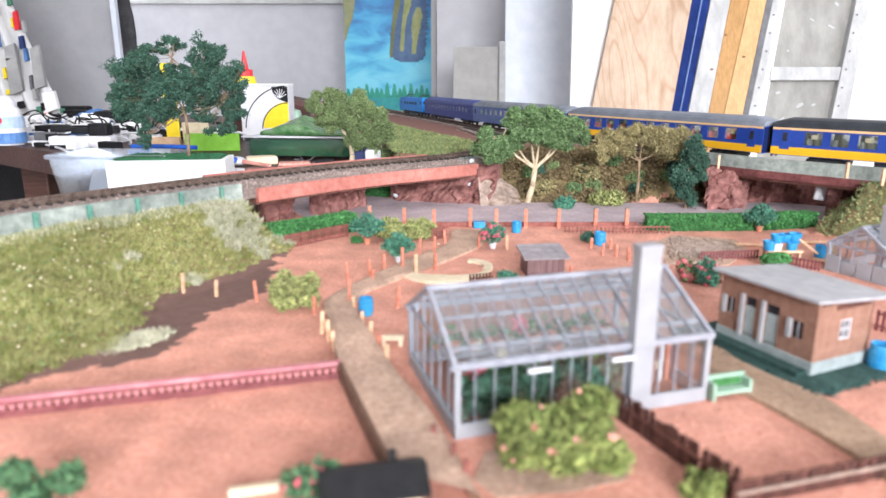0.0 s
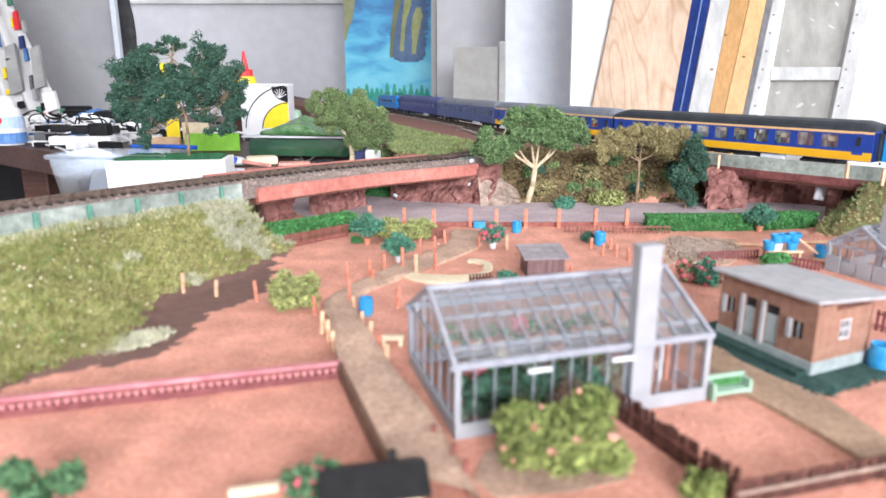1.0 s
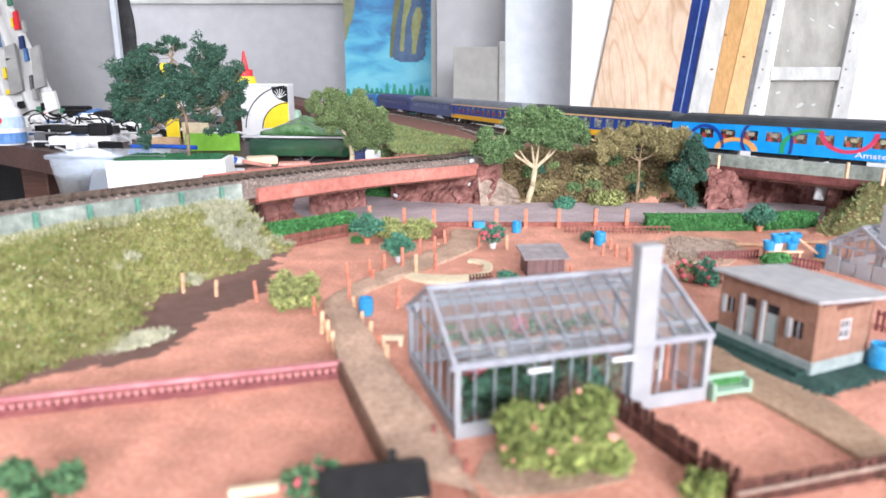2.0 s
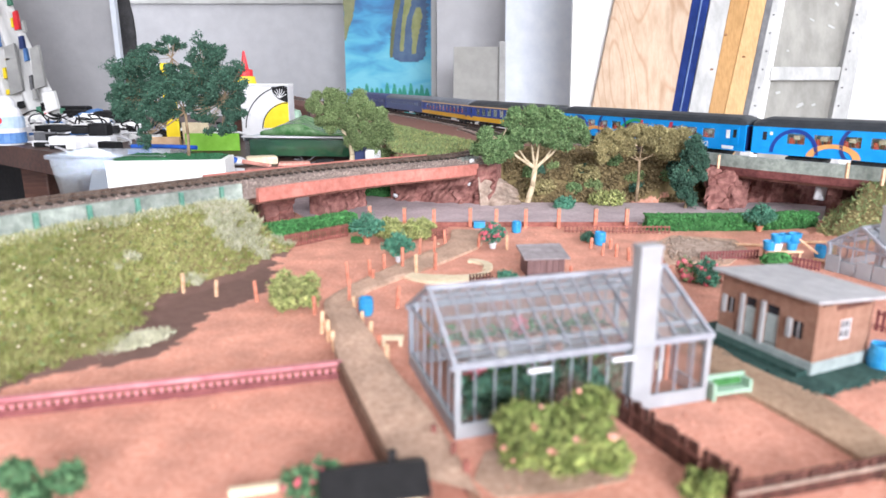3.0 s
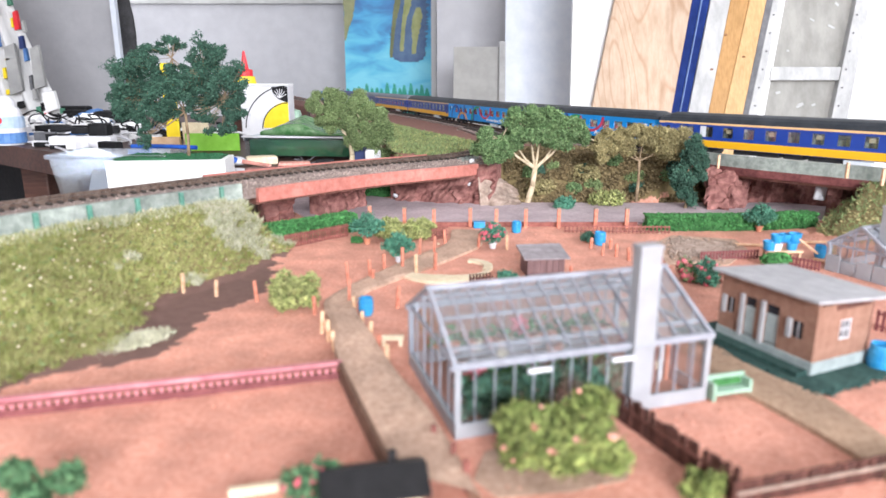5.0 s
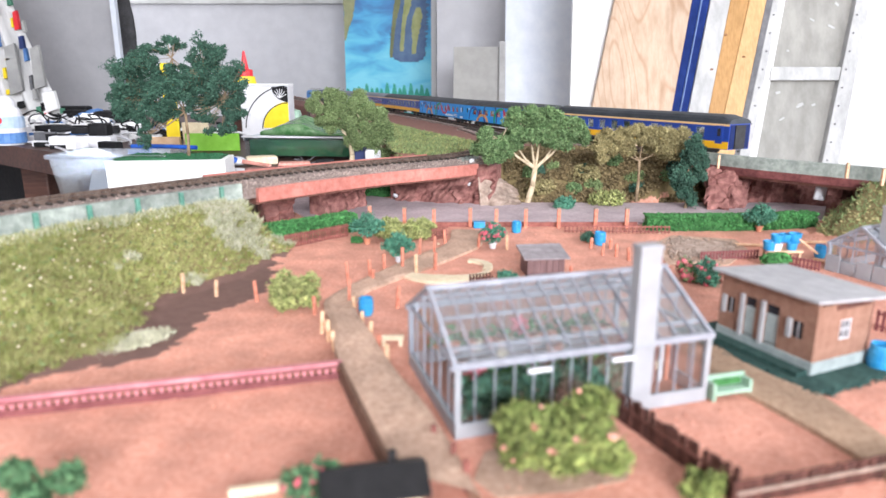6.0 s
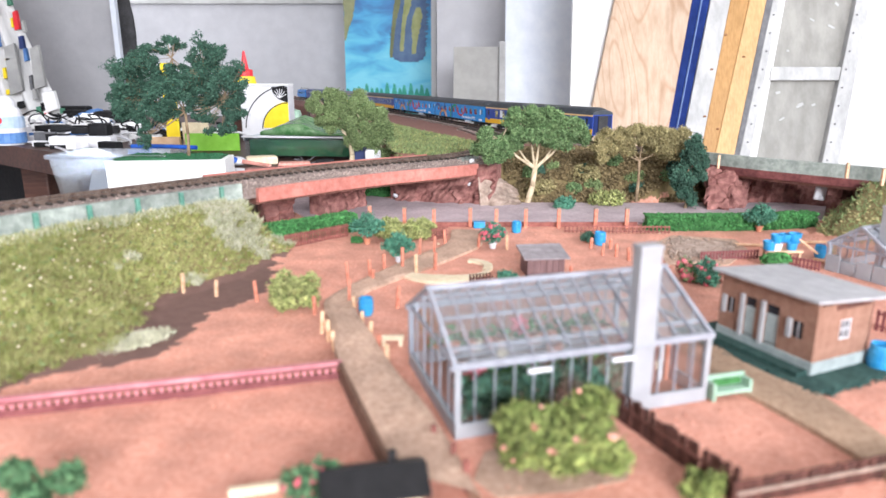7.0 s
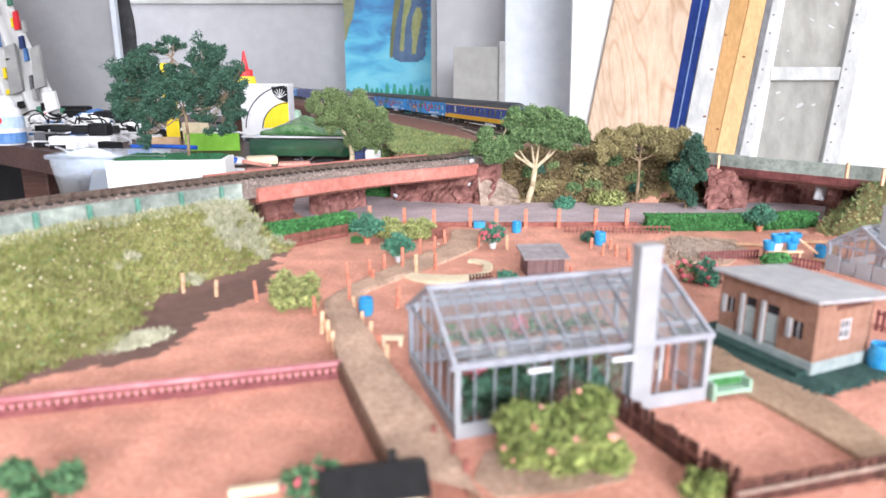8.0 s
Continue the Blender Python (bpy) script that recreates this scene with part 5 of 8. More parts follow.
def plant(name, label, category, base, blobs, size, n, foliage, bark=None, stems=(), group="", flowers=None, nflow=0, seed=1, leafy=False, flower_size=0.002):
    """A plant on its base: stems, ragged foliage, flowers. blobs: centre and radii from the base."""
    t = thing(name, pose(*base), label, category, group)
    if stems:
        bm = B()
        for a, b, r1, r2 in stems:
            rod(bm, a, b, r1, r2, 7)
        part("stems" if len(stems) > 2 else "stem", bm, bark, t)
    r = np.random.default_rng(seed)
    vol = np.array([b[1][0] * b[1][1] * b[1][2] for b in blobs]) ** 0.67
    P = np.concatenate([ball_points(r, max(4, int(n * v / vol.sum())), b[0], b[1], 0.45) for b, v in zip(blobs, vol)])
    P += r.normal(0, size * 0.5, P.shape)
    P[:, 2] = np.maximum(P[:, 2], size * 0.5)
    crumbs("foliage", P[: : 2] if leafy else P, size * 0.8, foliage, t, seed=seed, jag=0.55)
    Q = np.concatenate([P + r.normal(0, size * 0.7, P.shape) for _ in range(4 if leafy else 2)])
    Q[:, 2] = np.maximum(Q[:, 2], size * 0.5)
    leaves("leaves", Q, size * 0.85, foliage, t, seed=seed + 1)
    if flowers:
        d = ball_points(r, nflow, (0, 0, 0), (1, 1, 1), 0.98)
        b = r.integers(0, len(blobs), nflow)
        Q = np.array([np.array(blobs[j][0]) + np.abs(v) * np.sign(v + np.array((0, -0.6, 0.5))) * np.array(blobs[j][1]) for j, v in zip(b, d)])
        Q[:, 2] = np.maximum(Q[:, 2], 0.002)
        crumbs("blossom", Q, flower_size, flowers, t, seed=seed + 2)
    return t


def tree(name, label, base, fork, limbs, blobs, size, n, foliage, bark, r0, seed):
    """A wire-armature tree: tapered trunk, forked limbs, ragged foam crown with gaps."""
    t = thing(name, pose(*base), label, "tree")
    bm = B()
    mid = Vector(fork) * 0.5 + Vector((r0 * 0.6, 0, 0))
    rod(bm, (0, 0, -0.001), mid, r0 * 1.25, r0, 9)
    rod(bm, mid, fork, r0, r0 * 0.9, 9)
    part("trunk", bm, bark, t, smooth=True)
    for l in limbs:
        bm = B()
        m = (Vector(fork) + Vector(l)) / 2 + Vector((0, 0, -0.003))
        rod(bm, fork, m, r0 * 0.6, r0 * 0.42, 7)
        rod(bm, m, l, r0 * 0.42, r0 * 0.2, 7)
        part("limb", bm, bark, t)
    r = np.random.default_rng(seed)
    vol = np.array([b[1][0] * b[1][1] * b[1][2] for b in blobs]) ** 0.67
    P, tw = [], B()
    for b, v in zip(blobs, vol):
        c, rad = np.array(b[0]), np.array(b[1])
        k = max(9, int(17 * v / vol.mean()))
        sub = ball_points(r, k, c, rad * 0.80, 0.35)
        for q in sub:
            P.append(ball_points(r, int(n * v / vol.sum() / k) + 1, q, rad * r.uniform(0.16, 0.38), 0.25))
            near = min(limbs, key=lambda l: (Vector(l) - Vector(q)).length)
            rod(tw, near, q, r0 * 0.22, r0 * 0.10, 5)
    P = np.concatenate(P)
    part("twig_work", tw, bark, t)["kind"] = "stuff"
    crumbs("crown", P[r.permutation(len(P))[: int(len(P) * 0.42)]], size * 0.72, foliage, t, seed=seed, jag=0.6)
    Q = np.concatenate([P + r.normal(0, size * 0.9, P.shape) for _ in range(4)])
    leaves("leaves", Q, size * 0.85, foliage, t, seed=seed + 5)["kind"] = "stuff"
    return t


r9 = random.Random(9)
gz = lambda x, y: (x, y, max(0.0, ground_at(x, y)))
tree("tree", "model tree with a pale forked trunk and mid-green crown", gz(0.0940, 0.7276), (0.008, 0, 0.040), [(-0.014, 0, 0.066), (0.003, 0.004, 0.075), (0.012, -0.002, 0.074), (0.030, 0.0, 0.068), (-0.030, 0.004, 0.070), (0.045, 0.004, 0.078)],
     [((-0.037, 0, 0.066), (0.026, 0.022, 0.023)), ((-0.006, -0.008, 0.074), (0.020, 0.016, 0.013)), ((0.030, -0.008, 0.072), (0.022, 0.016, 0.013)), ((-0.004, 0, 0.094), (0.026, 0.022, 0.017)), ((0.03, 0, 0.090), (0.030, 0.024, 0.018)), ((0.018, -0.004, 0.076), (0.028, 0.02, 0.012)), ((0.055, 0.004, 0.078), (0.014, 0.014, 0.020))], 0.0014, 23000, TREE_GREEN, BARK, 0.0030, 21)
tree("tree", "flat-topped model tree with dry olive crown and thin trunk", gz(0.2166, 0.7276), (0.0005, 0, 0.045), [(-0.022, 0, 0.060), (0.002, 0, 0.064), (0.026, 0, 0.062), (-0.012, 0.004, 0.066)],
     [((-0.033, 0, 0.066), (0.018, 0.018, 0.016)), ((-0.008, 0, 0.079), (0.022, 0.018, 0.008)), ((0.024, 0, 0.067), (0.028, 0.022, 0.016)), ((0.004, 0, 0.070), (0.018, 0.016, 0.010)), ((0.044, 0, 0.073), (0.014, 0.014, 0.010)), ((-0.040, 0, 0.056), (0.016, 0.016, 0.014)), ((-0.018, -0.004, 0.064), (0.018, 0.016, 0.014)), ((0.030, -0.004, 0.058), (0.026, 0.02, 0.013)), ((0.050, 0, 0.062), (0.012, 0.014, 0.012))], 0.0013, 17000, TREE_OLIVE, BARK_DARK, 0.0016, 22)
tree("tree", "dark blue-green narrow model tree beside the olive tree", gz(0.2600, 0.6943), (0.0, 0, 0.02), [(0.0, 0, 0.05), (0.008, 0, 0.06), (-0.008, 0, 0.035)],
     [((0.004, 0, 0.062), (0.014, 0.014, 0.018)), ((-0.006, 0, 0.036), (0.014, 0.014, 0.018)), ((0.0, 0, 0.014), (0.011, 0.011, 0.012)), ((0.012, 0, 0.045), (0.009, 0.011, 0.016))], 0.0014, 8000, TREE_DARK, BARK_DARK, 0.0015, 23)
tree("tree", "rounded moss-green model tree with a pale peg trunk", (-0.140, 1.0, 0.0), (0.0, 0, 0.05), [(-0.02, 0, 0.075), (0.02, 0, 0.07), (-0.035, 0, 0.095), (0.04, 0, 0.055)],
     [((-0.034, 0, 0.104), (0.030, 0.026, 0.026)), ((0.004, 0, 0.094), (0.040, 0.03, 0.036)), ((0.034, 0, 0.068), (0.036, 0.028, 0.040)), ((0.052, 0, 0.040), (0.020, 0.02, 0.032)), ((0.010, 0, 0.064), (0.030, 0.026, 0.034)), ((-0.030, 0, 0.080), (0.028, 0.026, 0.024))], 0.0014, 34000, TREE_MOSS, BARK, 0.0038, 24)
for nm, lab, px_, w, h, f in (("shrub", "light green shrub on the slope", (0.1797, 0.7139), 0.02, 0.016, BUSH_LIGHT), ("shrub", "small mint green shrub by the road", (0.1294, 0.6943), 0.010, 0.012, TEAL),
                              ("shrub", "pale olive shrub below the pale-trunked tree", (0.1106, 0.7417), 0.016, 0.014, TREE_OLIVE), ("shrub", "olive shrub on the slope", (0.1637, 0.7640), 0.02, 0.018, TREE_OLIVE)):
    x, y = px_
    plant(nm, lab, "shrub", gz(x, y), [((0, 0, h * 0.5), (w, w * 0.8, h * 0.6)), ((w * 0.5, 0, h * 0.7), (w * 0.5, w * 0.5, h * 0.4))], 0.0017, 420, f, seed=int(w * 9000 + h * 777))

for i in range(16):
    x, y = 0.10 + 0.013 * i + r9.uniform(-0.006, 0.006), 0.742 + r9.uniform(0, 0.045)
    f_, lab = ((TREE_GREEN, "green shrub on the brown slope"), (TREE_DARK, "dark green shrub on the brown slope"), (TREE_MOSS, "mossy shrub on the brown slope"), (SCRUB, "dry brown shrub on the slope"))[i % 4]
    plant("shrub", lab, "shrub", gz(x, y), [((0, 0, 0.004), (r9.uniform(0.006, 0.014), 0.007, r9.uniform(0.005, 0.010))), ((0.004, 0, 0.007), (0.006, 0.005, 0.005))], 0.0013, 380, f_, seed=300 + i)


def bush(label, x, y, w, h, foliage, n, seed, flowers=None, nflow=0, size=0.0014, fs=0.0018, group="", leafy=True, z=0.0):
    r = random.Random(seed)
    blobs = [((0, 0, h * 0.42), (w * 0.5, w * 0.48, h * 0.42))]
    for i in range(13):
        a = 2 * math.pi * i / 6.5 + r.uniform(-0.3, 0.3)
        blobs.append(((math.cos(a) * w * 0.55, math.sin(a) * w * 0.5, h * r.uniform(0.22, 0.82)), (w * r.uniform(0.18, 0.36), w * r.uniform(0.2, 0.34), h * r.uniform(0.14, 0.30))))
    st = [((0, 0, 0), (math.cos(i * 2.1) * w * 0.3, math.sin(i * 2.1) * w * 0.3, h * 0.6), 0.0007, 0.0003) for i in range(3)]
    return plant("bush", label, "bush", (x, y, z), blobs, size, n, foliage, BARK_DARK, st, group, flowers, nflow, seed, leafy, fs)


bush("rose bush with yellow-green leaves and pink blooms", 0.0420, 0.2122, 0.0300, 0.0255, ROSE_GREEN, 7600, 31, PINK, 46, 0.0010, 0.0014)
bush("yellow-green bush beside the sandy path", -0.0907, 0.3810, 0.0205, 0.022, BUSH_LIGHT, 2600, 32, None, 0, 0.0009)
bush("pale green bush behind the potted plants", -0.0454, 0.5575, 0.020, 0.017, BUSH_LIGHT, 2000, 33, None, 0, 0.0010)
bush("pale green bush beside the road fence", -0.0215, 0.5639, 0.018, 0.016, BUSH_LIGHT, 1800, 34, None, 0, 0.0010)
bush("dark green bush with red blossom by a red fence", 0.1792, 0.4268, 0.0085, 0.016, TEAL, 700, 35, CRIMSON, 30, 0.0013, 0.0017)
bush("crimson flowering bush beside the stones", 0.1722, 0.4372, 0.011, 0.013, TREE_GREEN, 600, 46, CRIMSON, 130, 0.0013, 0.0017)
bush("small yellow-green bush at the dark fence", 0.0862, 0.1921, 0.0075, 0.0085, ROSE_GREEN, 420, 36, None, 0, 0.0012)
bush("low bright green clump by the hedge", -0.0737, 0.5472, 0.0055, 0.005, HEDGE, 260, 37, None, 0, 0.0011)
bush("small green clump behind the greenhouse", 0.0450, 0.4386, 0.0075, 0.0055, TEAL, 300, 38, None, 0, 0.0012)


def potted(label, x, y, w, h, foliage, seed, flowers=None, nflow=0, pot=None, group="potted plants"):
    """A small plant with lobed foliage on a stem, in a pot."""
    t = plant("potted_plant", label, "potted plant", (x, y, 0), [((0, 0, h * 0.72), (w * 0.5, w * 0.5, h * 0.22)), ((-w * 0.5, 0, h * 0.6), (w * 0.38, w * 0.35, h * 0.2)), ((w * 0.5, 0, h * 0.62), (w * 0.38, w * 0.35, h * 0.2)), ((0, -w * 0.2, h * 0.5), (w * 0.45, w * 0.35, h * 0.2)), ((0, 0, h * 0.9), (w * 0.35, w * 0.3, h * 0.12))],
              0.0013, 420, foliage, BARK_DARK, [((0, 0, 0.001), (0, 0, h * 0.7), 0.0009, 0.0006)], group, flowers, nflow, seed, True, 0.0017)
    part("pot", lathe(B(), (0, 0, 0), [(0.0022, 0), (0.0030, 0.0042), (0.0034, 0.0042), (0.0034, 0.0052), (0.0026, 0.0052), (0.0022, 0.0040)], 14), pot or WHITE, t, "small round pot")
    return t


potted("teal-leaved plant in a white pot", -0.0338, 0.4857, 0.0145, 0.022, TEAL, 51)
potted("teal palm-like plant by the hedge", -0.0645, 0.5432, 0.0165, 0.026, TEAL, 52, pot=TERRA)
potted("green plant with crimson blooms in a white pot", 0.0412, 0.5277, 0.012, 0.021, TEAL, 53, CRIMSON, 40)
potted("teal-leaved plant before the clipped hedge", 0.2913, 0.5908, 0.0175, 0.025, TEAL, 54, pot=TERRA)
potted("dark green plant with round leaves", 0.1241, 0.5472, 0.006, 0.008, TREE_DARK, 55, pot=TERRA)
plant("leafy_plant", "rounded green leafy plant at the edge of the plot", "plant", (-0.1296, 0.1847, 0), [((-0.007, 0, 0.013), (0.0048, 0.004, 0.0042)), ((0.008, 0.002, 0.0105), (0.0048, 0.004, 0.0042)), ((-0.002, -0.001, 0.006), (0.005, 0.004, 0.004)), ((0.011, 0, 0.013), (0.003, 0.003, 0.003))],
      0.0013, 520, LEAF, BARK_DARK, [((0, 0, 0), (-0.007, 0, 0.012), 0.0006, 0.0004), ((0, 0, 0), (0.008, 0.002, 0.010), 0.0006, 0.0004)], seed=56, leafy=True)
plant("leafy_plant", "green leafy plant with crimson flowers beside the black roof", "plant", (-0.0437, 0.1876, 0), [((-0.003, 0, 0.009), (0.0055, 0.005, 0.0045)), ((0.0045, 0.002, 0.0105), (0.0045, 0.004, 0.004)), ((0.0, 0, 0.004), (0.006, 0.005, 0.004))],
      0.0012, 420, LEAF, BARK_DARK, [((0, 0, 0), (-0.003, 0, 0.008), 0.0006, 0.0004)], flowers=CRIMSON, nflow=24, seed=57, leafy=True, flower_size=0.0013)


def hedge(label, pts, h, w, n, seed):
    """A clipped hedge along a line of points."""
    line, _ = spline(pts, 0.003)
    t = thing("hedge", pose(0, 0, 0), label, "hedge", "clipped hedges")
    part("core", ribbon(B(), line, -w / 2, w / 2, 0.0, h * 0.94), HEDGE, t)
    r = np.random.default_rng(seed)
    k = r.integers(0, len(line), n)
    tt = np.gradient(line, axis=0)[k]
    tt /= np.linalg.norm(tt, axis=1)[:, None]
    u = r.integers(0, 3, n)
    o = np.where(u == 0, r.uniform(-w / 2, w / 2, n), np.where(u == 1, w / 2, -w / 2))
    z = np.where(u == 0, h * 0.95, r.uniform(0, h, n))
    P = np.c_[line[k] + np.stack([tt[:, 1], -tt[:, 0]], 1) * o[:, None] + r.uniform(-0.0015, 0.0015, (n, 2)), z]
    crumbs("foliage", P, 0.0011, HEDGE, t, seed=seed, jag=0.5)
    return t


hedge("clipped dark green hedge along the road", [(0.1894, 0.6003), (0.2403, 0.5979), (0.3006, 0.6027), (0.3516, 0.6125)], 0.0145, 0.012, 3600, 61)
hedge("clipped green hedge beneath the bridge", [(-0.1493, 0.5432), (-0.1196, 0.5660), (-0.0854, 0.5979)], 0.0165, 0.018, 2200, 62)
hedge("clipped green hedge seen through the bridge arch", [(-0.125, 0.765), (-0.06, 0.785)], 0.014, 0.010, 700, 63)

# ---- buildings ----


def greenhouse(label, m, L, W, eave, ridge, bays, gable_bays, chimney=None, fill=True, dark=False):
    """A glasshouse: plinth, posts, glazing bars, single panes, ridge, chimney, plants inside."""
    t = thing("greenhouse", m, label, "greenhouse", "greenhouses")
    PL = 0.0062
    bm = B()
    for c, s in (((L / 2, 0.001, PL / 2), (L, 0.002, PL)), ((L / 2, W - 0.001, PL / 2), (L, 0.002, PL)), ((0.001, W / 2, PL / 2), (0.002, W - 0.004, PL)), ((L - 0.001, W / 2, PL / 2), (0.002, W - 0.004, PL))):
        box(bm, c, s, bevel=0.0003)
    part("plinth", bm, GH_WHITE, t, "white plinth wall")
    b = 0.0011
    for x in (b, L - b):
        for y in (b, W - b):
            part("corner_post", box(B(), (x, y, (PL + eave) / 2), (2.2 * b, 2.2 * b, eave - PL), bevel=0.0003), GREYFRAME if y > W / 2 else GH_WHITE, t)
    for y in (b, W - b):
        part("eave_rail", box(B(), (L / 2, y, eave), (L + 0.003, 2.2 * b, 2.4 * b), bevel=0.0004), GREYFRAME, t)
    part("ridge", box(B(), (L / 2, W / 2, ridge), (L + 0.003, 0.0024, 0.0022), bevel=0.0005), GREYFRAME, t)
    sl = math.atan2(ridge - eave, W / 2)
    ln = math.hypot(ridge - eave, W / 2)
    bar = pane = None
    for sd in (0, 1):
        tilt = sl if sd == 0 else -sl
        yc = W / 4 if sd == 0 else 3 * W / 4
        for i in range(bays + 1):
            mm = pose(L * i / bays, yc, (eave + ridge) / 2 + 0.0004, math.degrees(tilt), 0, 0)
            thick = 2.0 if i in (0, bays) else 1.0
            if thick == 2.0:
                part("verge_bar", box(B(), (0, 0, 0), (0.0017, ln, 0.0016), bevel=0.0003), GREYFRAME, t).matrix_basis = mm
            elif bar is None:
                bar = part("glazing_bar", box(B(), (0, 0, 0), (0.0005, ln, 0.0010)), GREYFRAME, t)
                bar.matrix_basis = mm
            else:
                again("glazing_bar", bar, mm, t)
        for i in range(bays):
            mm = pose(L * (i + 0.5) / bays, yc, (eave + ridge) / 2, math.degrees(tilt), 0, 0)
            if pane is None:
                pane = part("roof_pane", box(B(), (0, 0, 0), (L / bays - 0.001, ln, 0.0003)), ROOF_GLASS, t)
                pane.matrix_basis, pane.visible_shadow = mm, False
            else:
                again("roof_pane", pane, mm, t).visible_shadow = False
        for k in (0.25, 0.62):
            zk = eave + (ridge - eave) * k
            yk = W / 2 * k if sd == 0 else W - W / 2 * k
            part("purlin", box(B(), (L / 2, yk, zk - 0.0012), (L, 0.0013, 0.0013)), GREYFRAME, t)
    bar = pane = None
    for y in (b, W - b):
        for i in range(bays + 1):
            mm = pose(L * i / bays, y, (PL + eave) / 2)
            if bar is None:
                bar = part("wall_bar", box(B(), (0, 0, 0), (0.0005, 0.0009, eave - PL)), GREYFRAME, t)
                bar.matrix_basis = mm
            else:
                again("wall_bar", bar, mm, t)
        for i in range(bays):
            mm = pose(L * (i + 0.5) / bays, y, (PL + eave) / 2)
            if pane is None:
                pane = part("wall_pane", box(B(), (0, 0, 0), (L / bays - 0.001, 0.0003, eave - PL)), GLASS, t)
                pane.matrix_basis, pane.visible_shadow = mm, False
            else:
                again("wall_pane", pane, mm, t).visible_shadow = False
    for x in (b, L - b):
        bm = B()
        p = [bm.verts.new((x, y, z)) for y, z in ((0.001, PL), (W - 0.001, PL), (W - 0.001, eave), (W / 2, ridge - 0.001), (0.001, eave))]
        bm.faces.new(p)
        r = bmesh.ops.extrude_face_region(bm, geom=bm.faces[:])
        for q in [g for g in r["geom"] if isinstance(g, bmesh.types.BMVert)]:
            q.co.x += 0.0003
        part("gable_pane", bm, GLASS, t).visible_shadow = False
        for i in range(1, gable_bays):
            y = W * i / gable_bays
            zt = eave + (ridge - eave) * (1 - abs(2 * y / W - 1))
            part("gable_bar", box(B(), (x, y, (PL + zt) / 2), (0.0007, 0.0006, zt - PL)), GREYFRAME, t)
        part("gable_rail", box(B(), (x, W / 2, eave), (0.0014, W, 0.0014)), GREYFRAME, t)
    if chimney:
        cx, cy, w, h = chimney
        c = part("chimney", box(B(), (cx, cy, h / 2), (w, w * 0.62, h), bevel=0.0005), GH_WHITE, t, "tall square white chimney")
        part("cap", box(B(), (cx, cy, h), (w * 1.08, w * 0.70, 0.0018), bevel=0.0004), GH_WHITE, c)
        part("shoulder", box(B(), (cx, cy - 0.0004, eave), (w * 1.08, w * 0.66, 0.0016), bevel=0.0004), GH_WHITE, c)
    if fill:
        r = np.random.default_rng(77)
        part("staging", box(box(B(), (L * 0.36, 0.016, 0.0105), (L * 0.60, 0.014, 0.0012)), (L * 0.46, W - 0.014, 0.0105), (L * 0.80, 0.014, 0.0012)), GREYFRAME, t, "grey plant staging")
        for k in range(2):
            y = 0.016 if k == 0 else W - 0.014
            P = np.c_[r.uniform(0.006, L * (0.68 if k == 0 else 0.85), 380), y + r.normal(0, 0.0035, 380), 0.0125 + np.abs(r.normal(0, 0.0035, 380))]
            crumbs("seedlings", P, 0.0014, HEDGE, t, seed=70 + k)["kind"] = "stuff"
        part("back_staging", box(box(B(), (L * 0.46, W * 0.60, 0.0165), (L * 0.84, 0.010, 0.0012)), (L * 0.46, W * 0.40, 0.0165), (L * 0.62, 0.010, 0.0012)), GREYFRAME, t, "raised grey plant shelf")
        P = np.c_[r.uniform(0.005, L * 0.66, 900), r.uniform(0.004, 0.010, 900), r.uniform(0.006, 0.0215, 900)]
        crumbs("front_greenery", P, 0.0015, TREE_DARK, t, seed=75)["kind"] = "stuff"
        for k in range(70):
            x, y = r.uniform(0.008, L - 0.012), r.choice((0.014, 0.020, W - 0.012, W - 0.018, W * 0.60, W * 0.40, W * 0.60))
            part("pot", lathe(B(), (x, y, 0.0171 if abs(y - W / 2) < W * 0.15 else 0.0112), [(0.0016, 0), (0.0024, 0.0042), (0.0019, 0.0042)], 8), (TERRA, TERRA, STAKE_RED, CREAM)[k % 4], t, "terracotta pot" if k == 0 else "")
        for k, (x, y, z, mt) in enumerate(((0.014, 0.016, 0.018, CRIMSON), (0.052, W - 0.014, 0.019, CRIMSON), (0.032, 0.035, 0.010, BLUE_BARREL), (0.040, 0.030, 0.010, TEAL), (0.070, 0.045, 0.010, CREAM))):
            rr = np.random.default_rng(90 + k)
            crumbs("blooms", ball_points(rr, 40, (x, y, z), (0.0046, 0.004, 0.0038)), 0.0014, mt, t, seed=91 + k)
        for x in (0.034, 0.071):
            part("vent_rail", box(B(), (x, -0.0014, 0.0257), (0.0100, 0.0016, 0.0018), bevel=0.0003), WHITE, t)
        for k in range(5):
            part("inner_slat", box(B(), (L * 0.86 + (k - 2) * 0.0034, 0.012, 0.016), (0.0018, 0.0012, 0.020)), (STAKE_RED, SHED_WOOD, WHITE)[k % 3], t)
    return t


greenhouse("glass greenhouse with white plinth, grey bars and tall white chimney", pose(0.0047, 0.2277, 0, 0, 0, 16.7), 0.1145, 0.0745, 0.0300, 0.0505, 14, 6, (0.0802, 0.001, 0.0097, 0.0715))
g2 = greenhouse("smaller glass greenhouse with white lower panels and chimney", pose(0.3005, 0.4230, 0, 0, 0, 24), 0.064, 0.047, 0.020, 0.036, 6, 5, (0.010, 0.012, 0.010, 0.052), False)
for i in range(4):
    part("panel", box(B(), (-0.0006, 0.0058 + i * 0.0117, 0.0062), (0.0012, 0.0108, 0.0122 if i != 2 else 0.006), bevel=0.0003), GH_WHITE, g2)

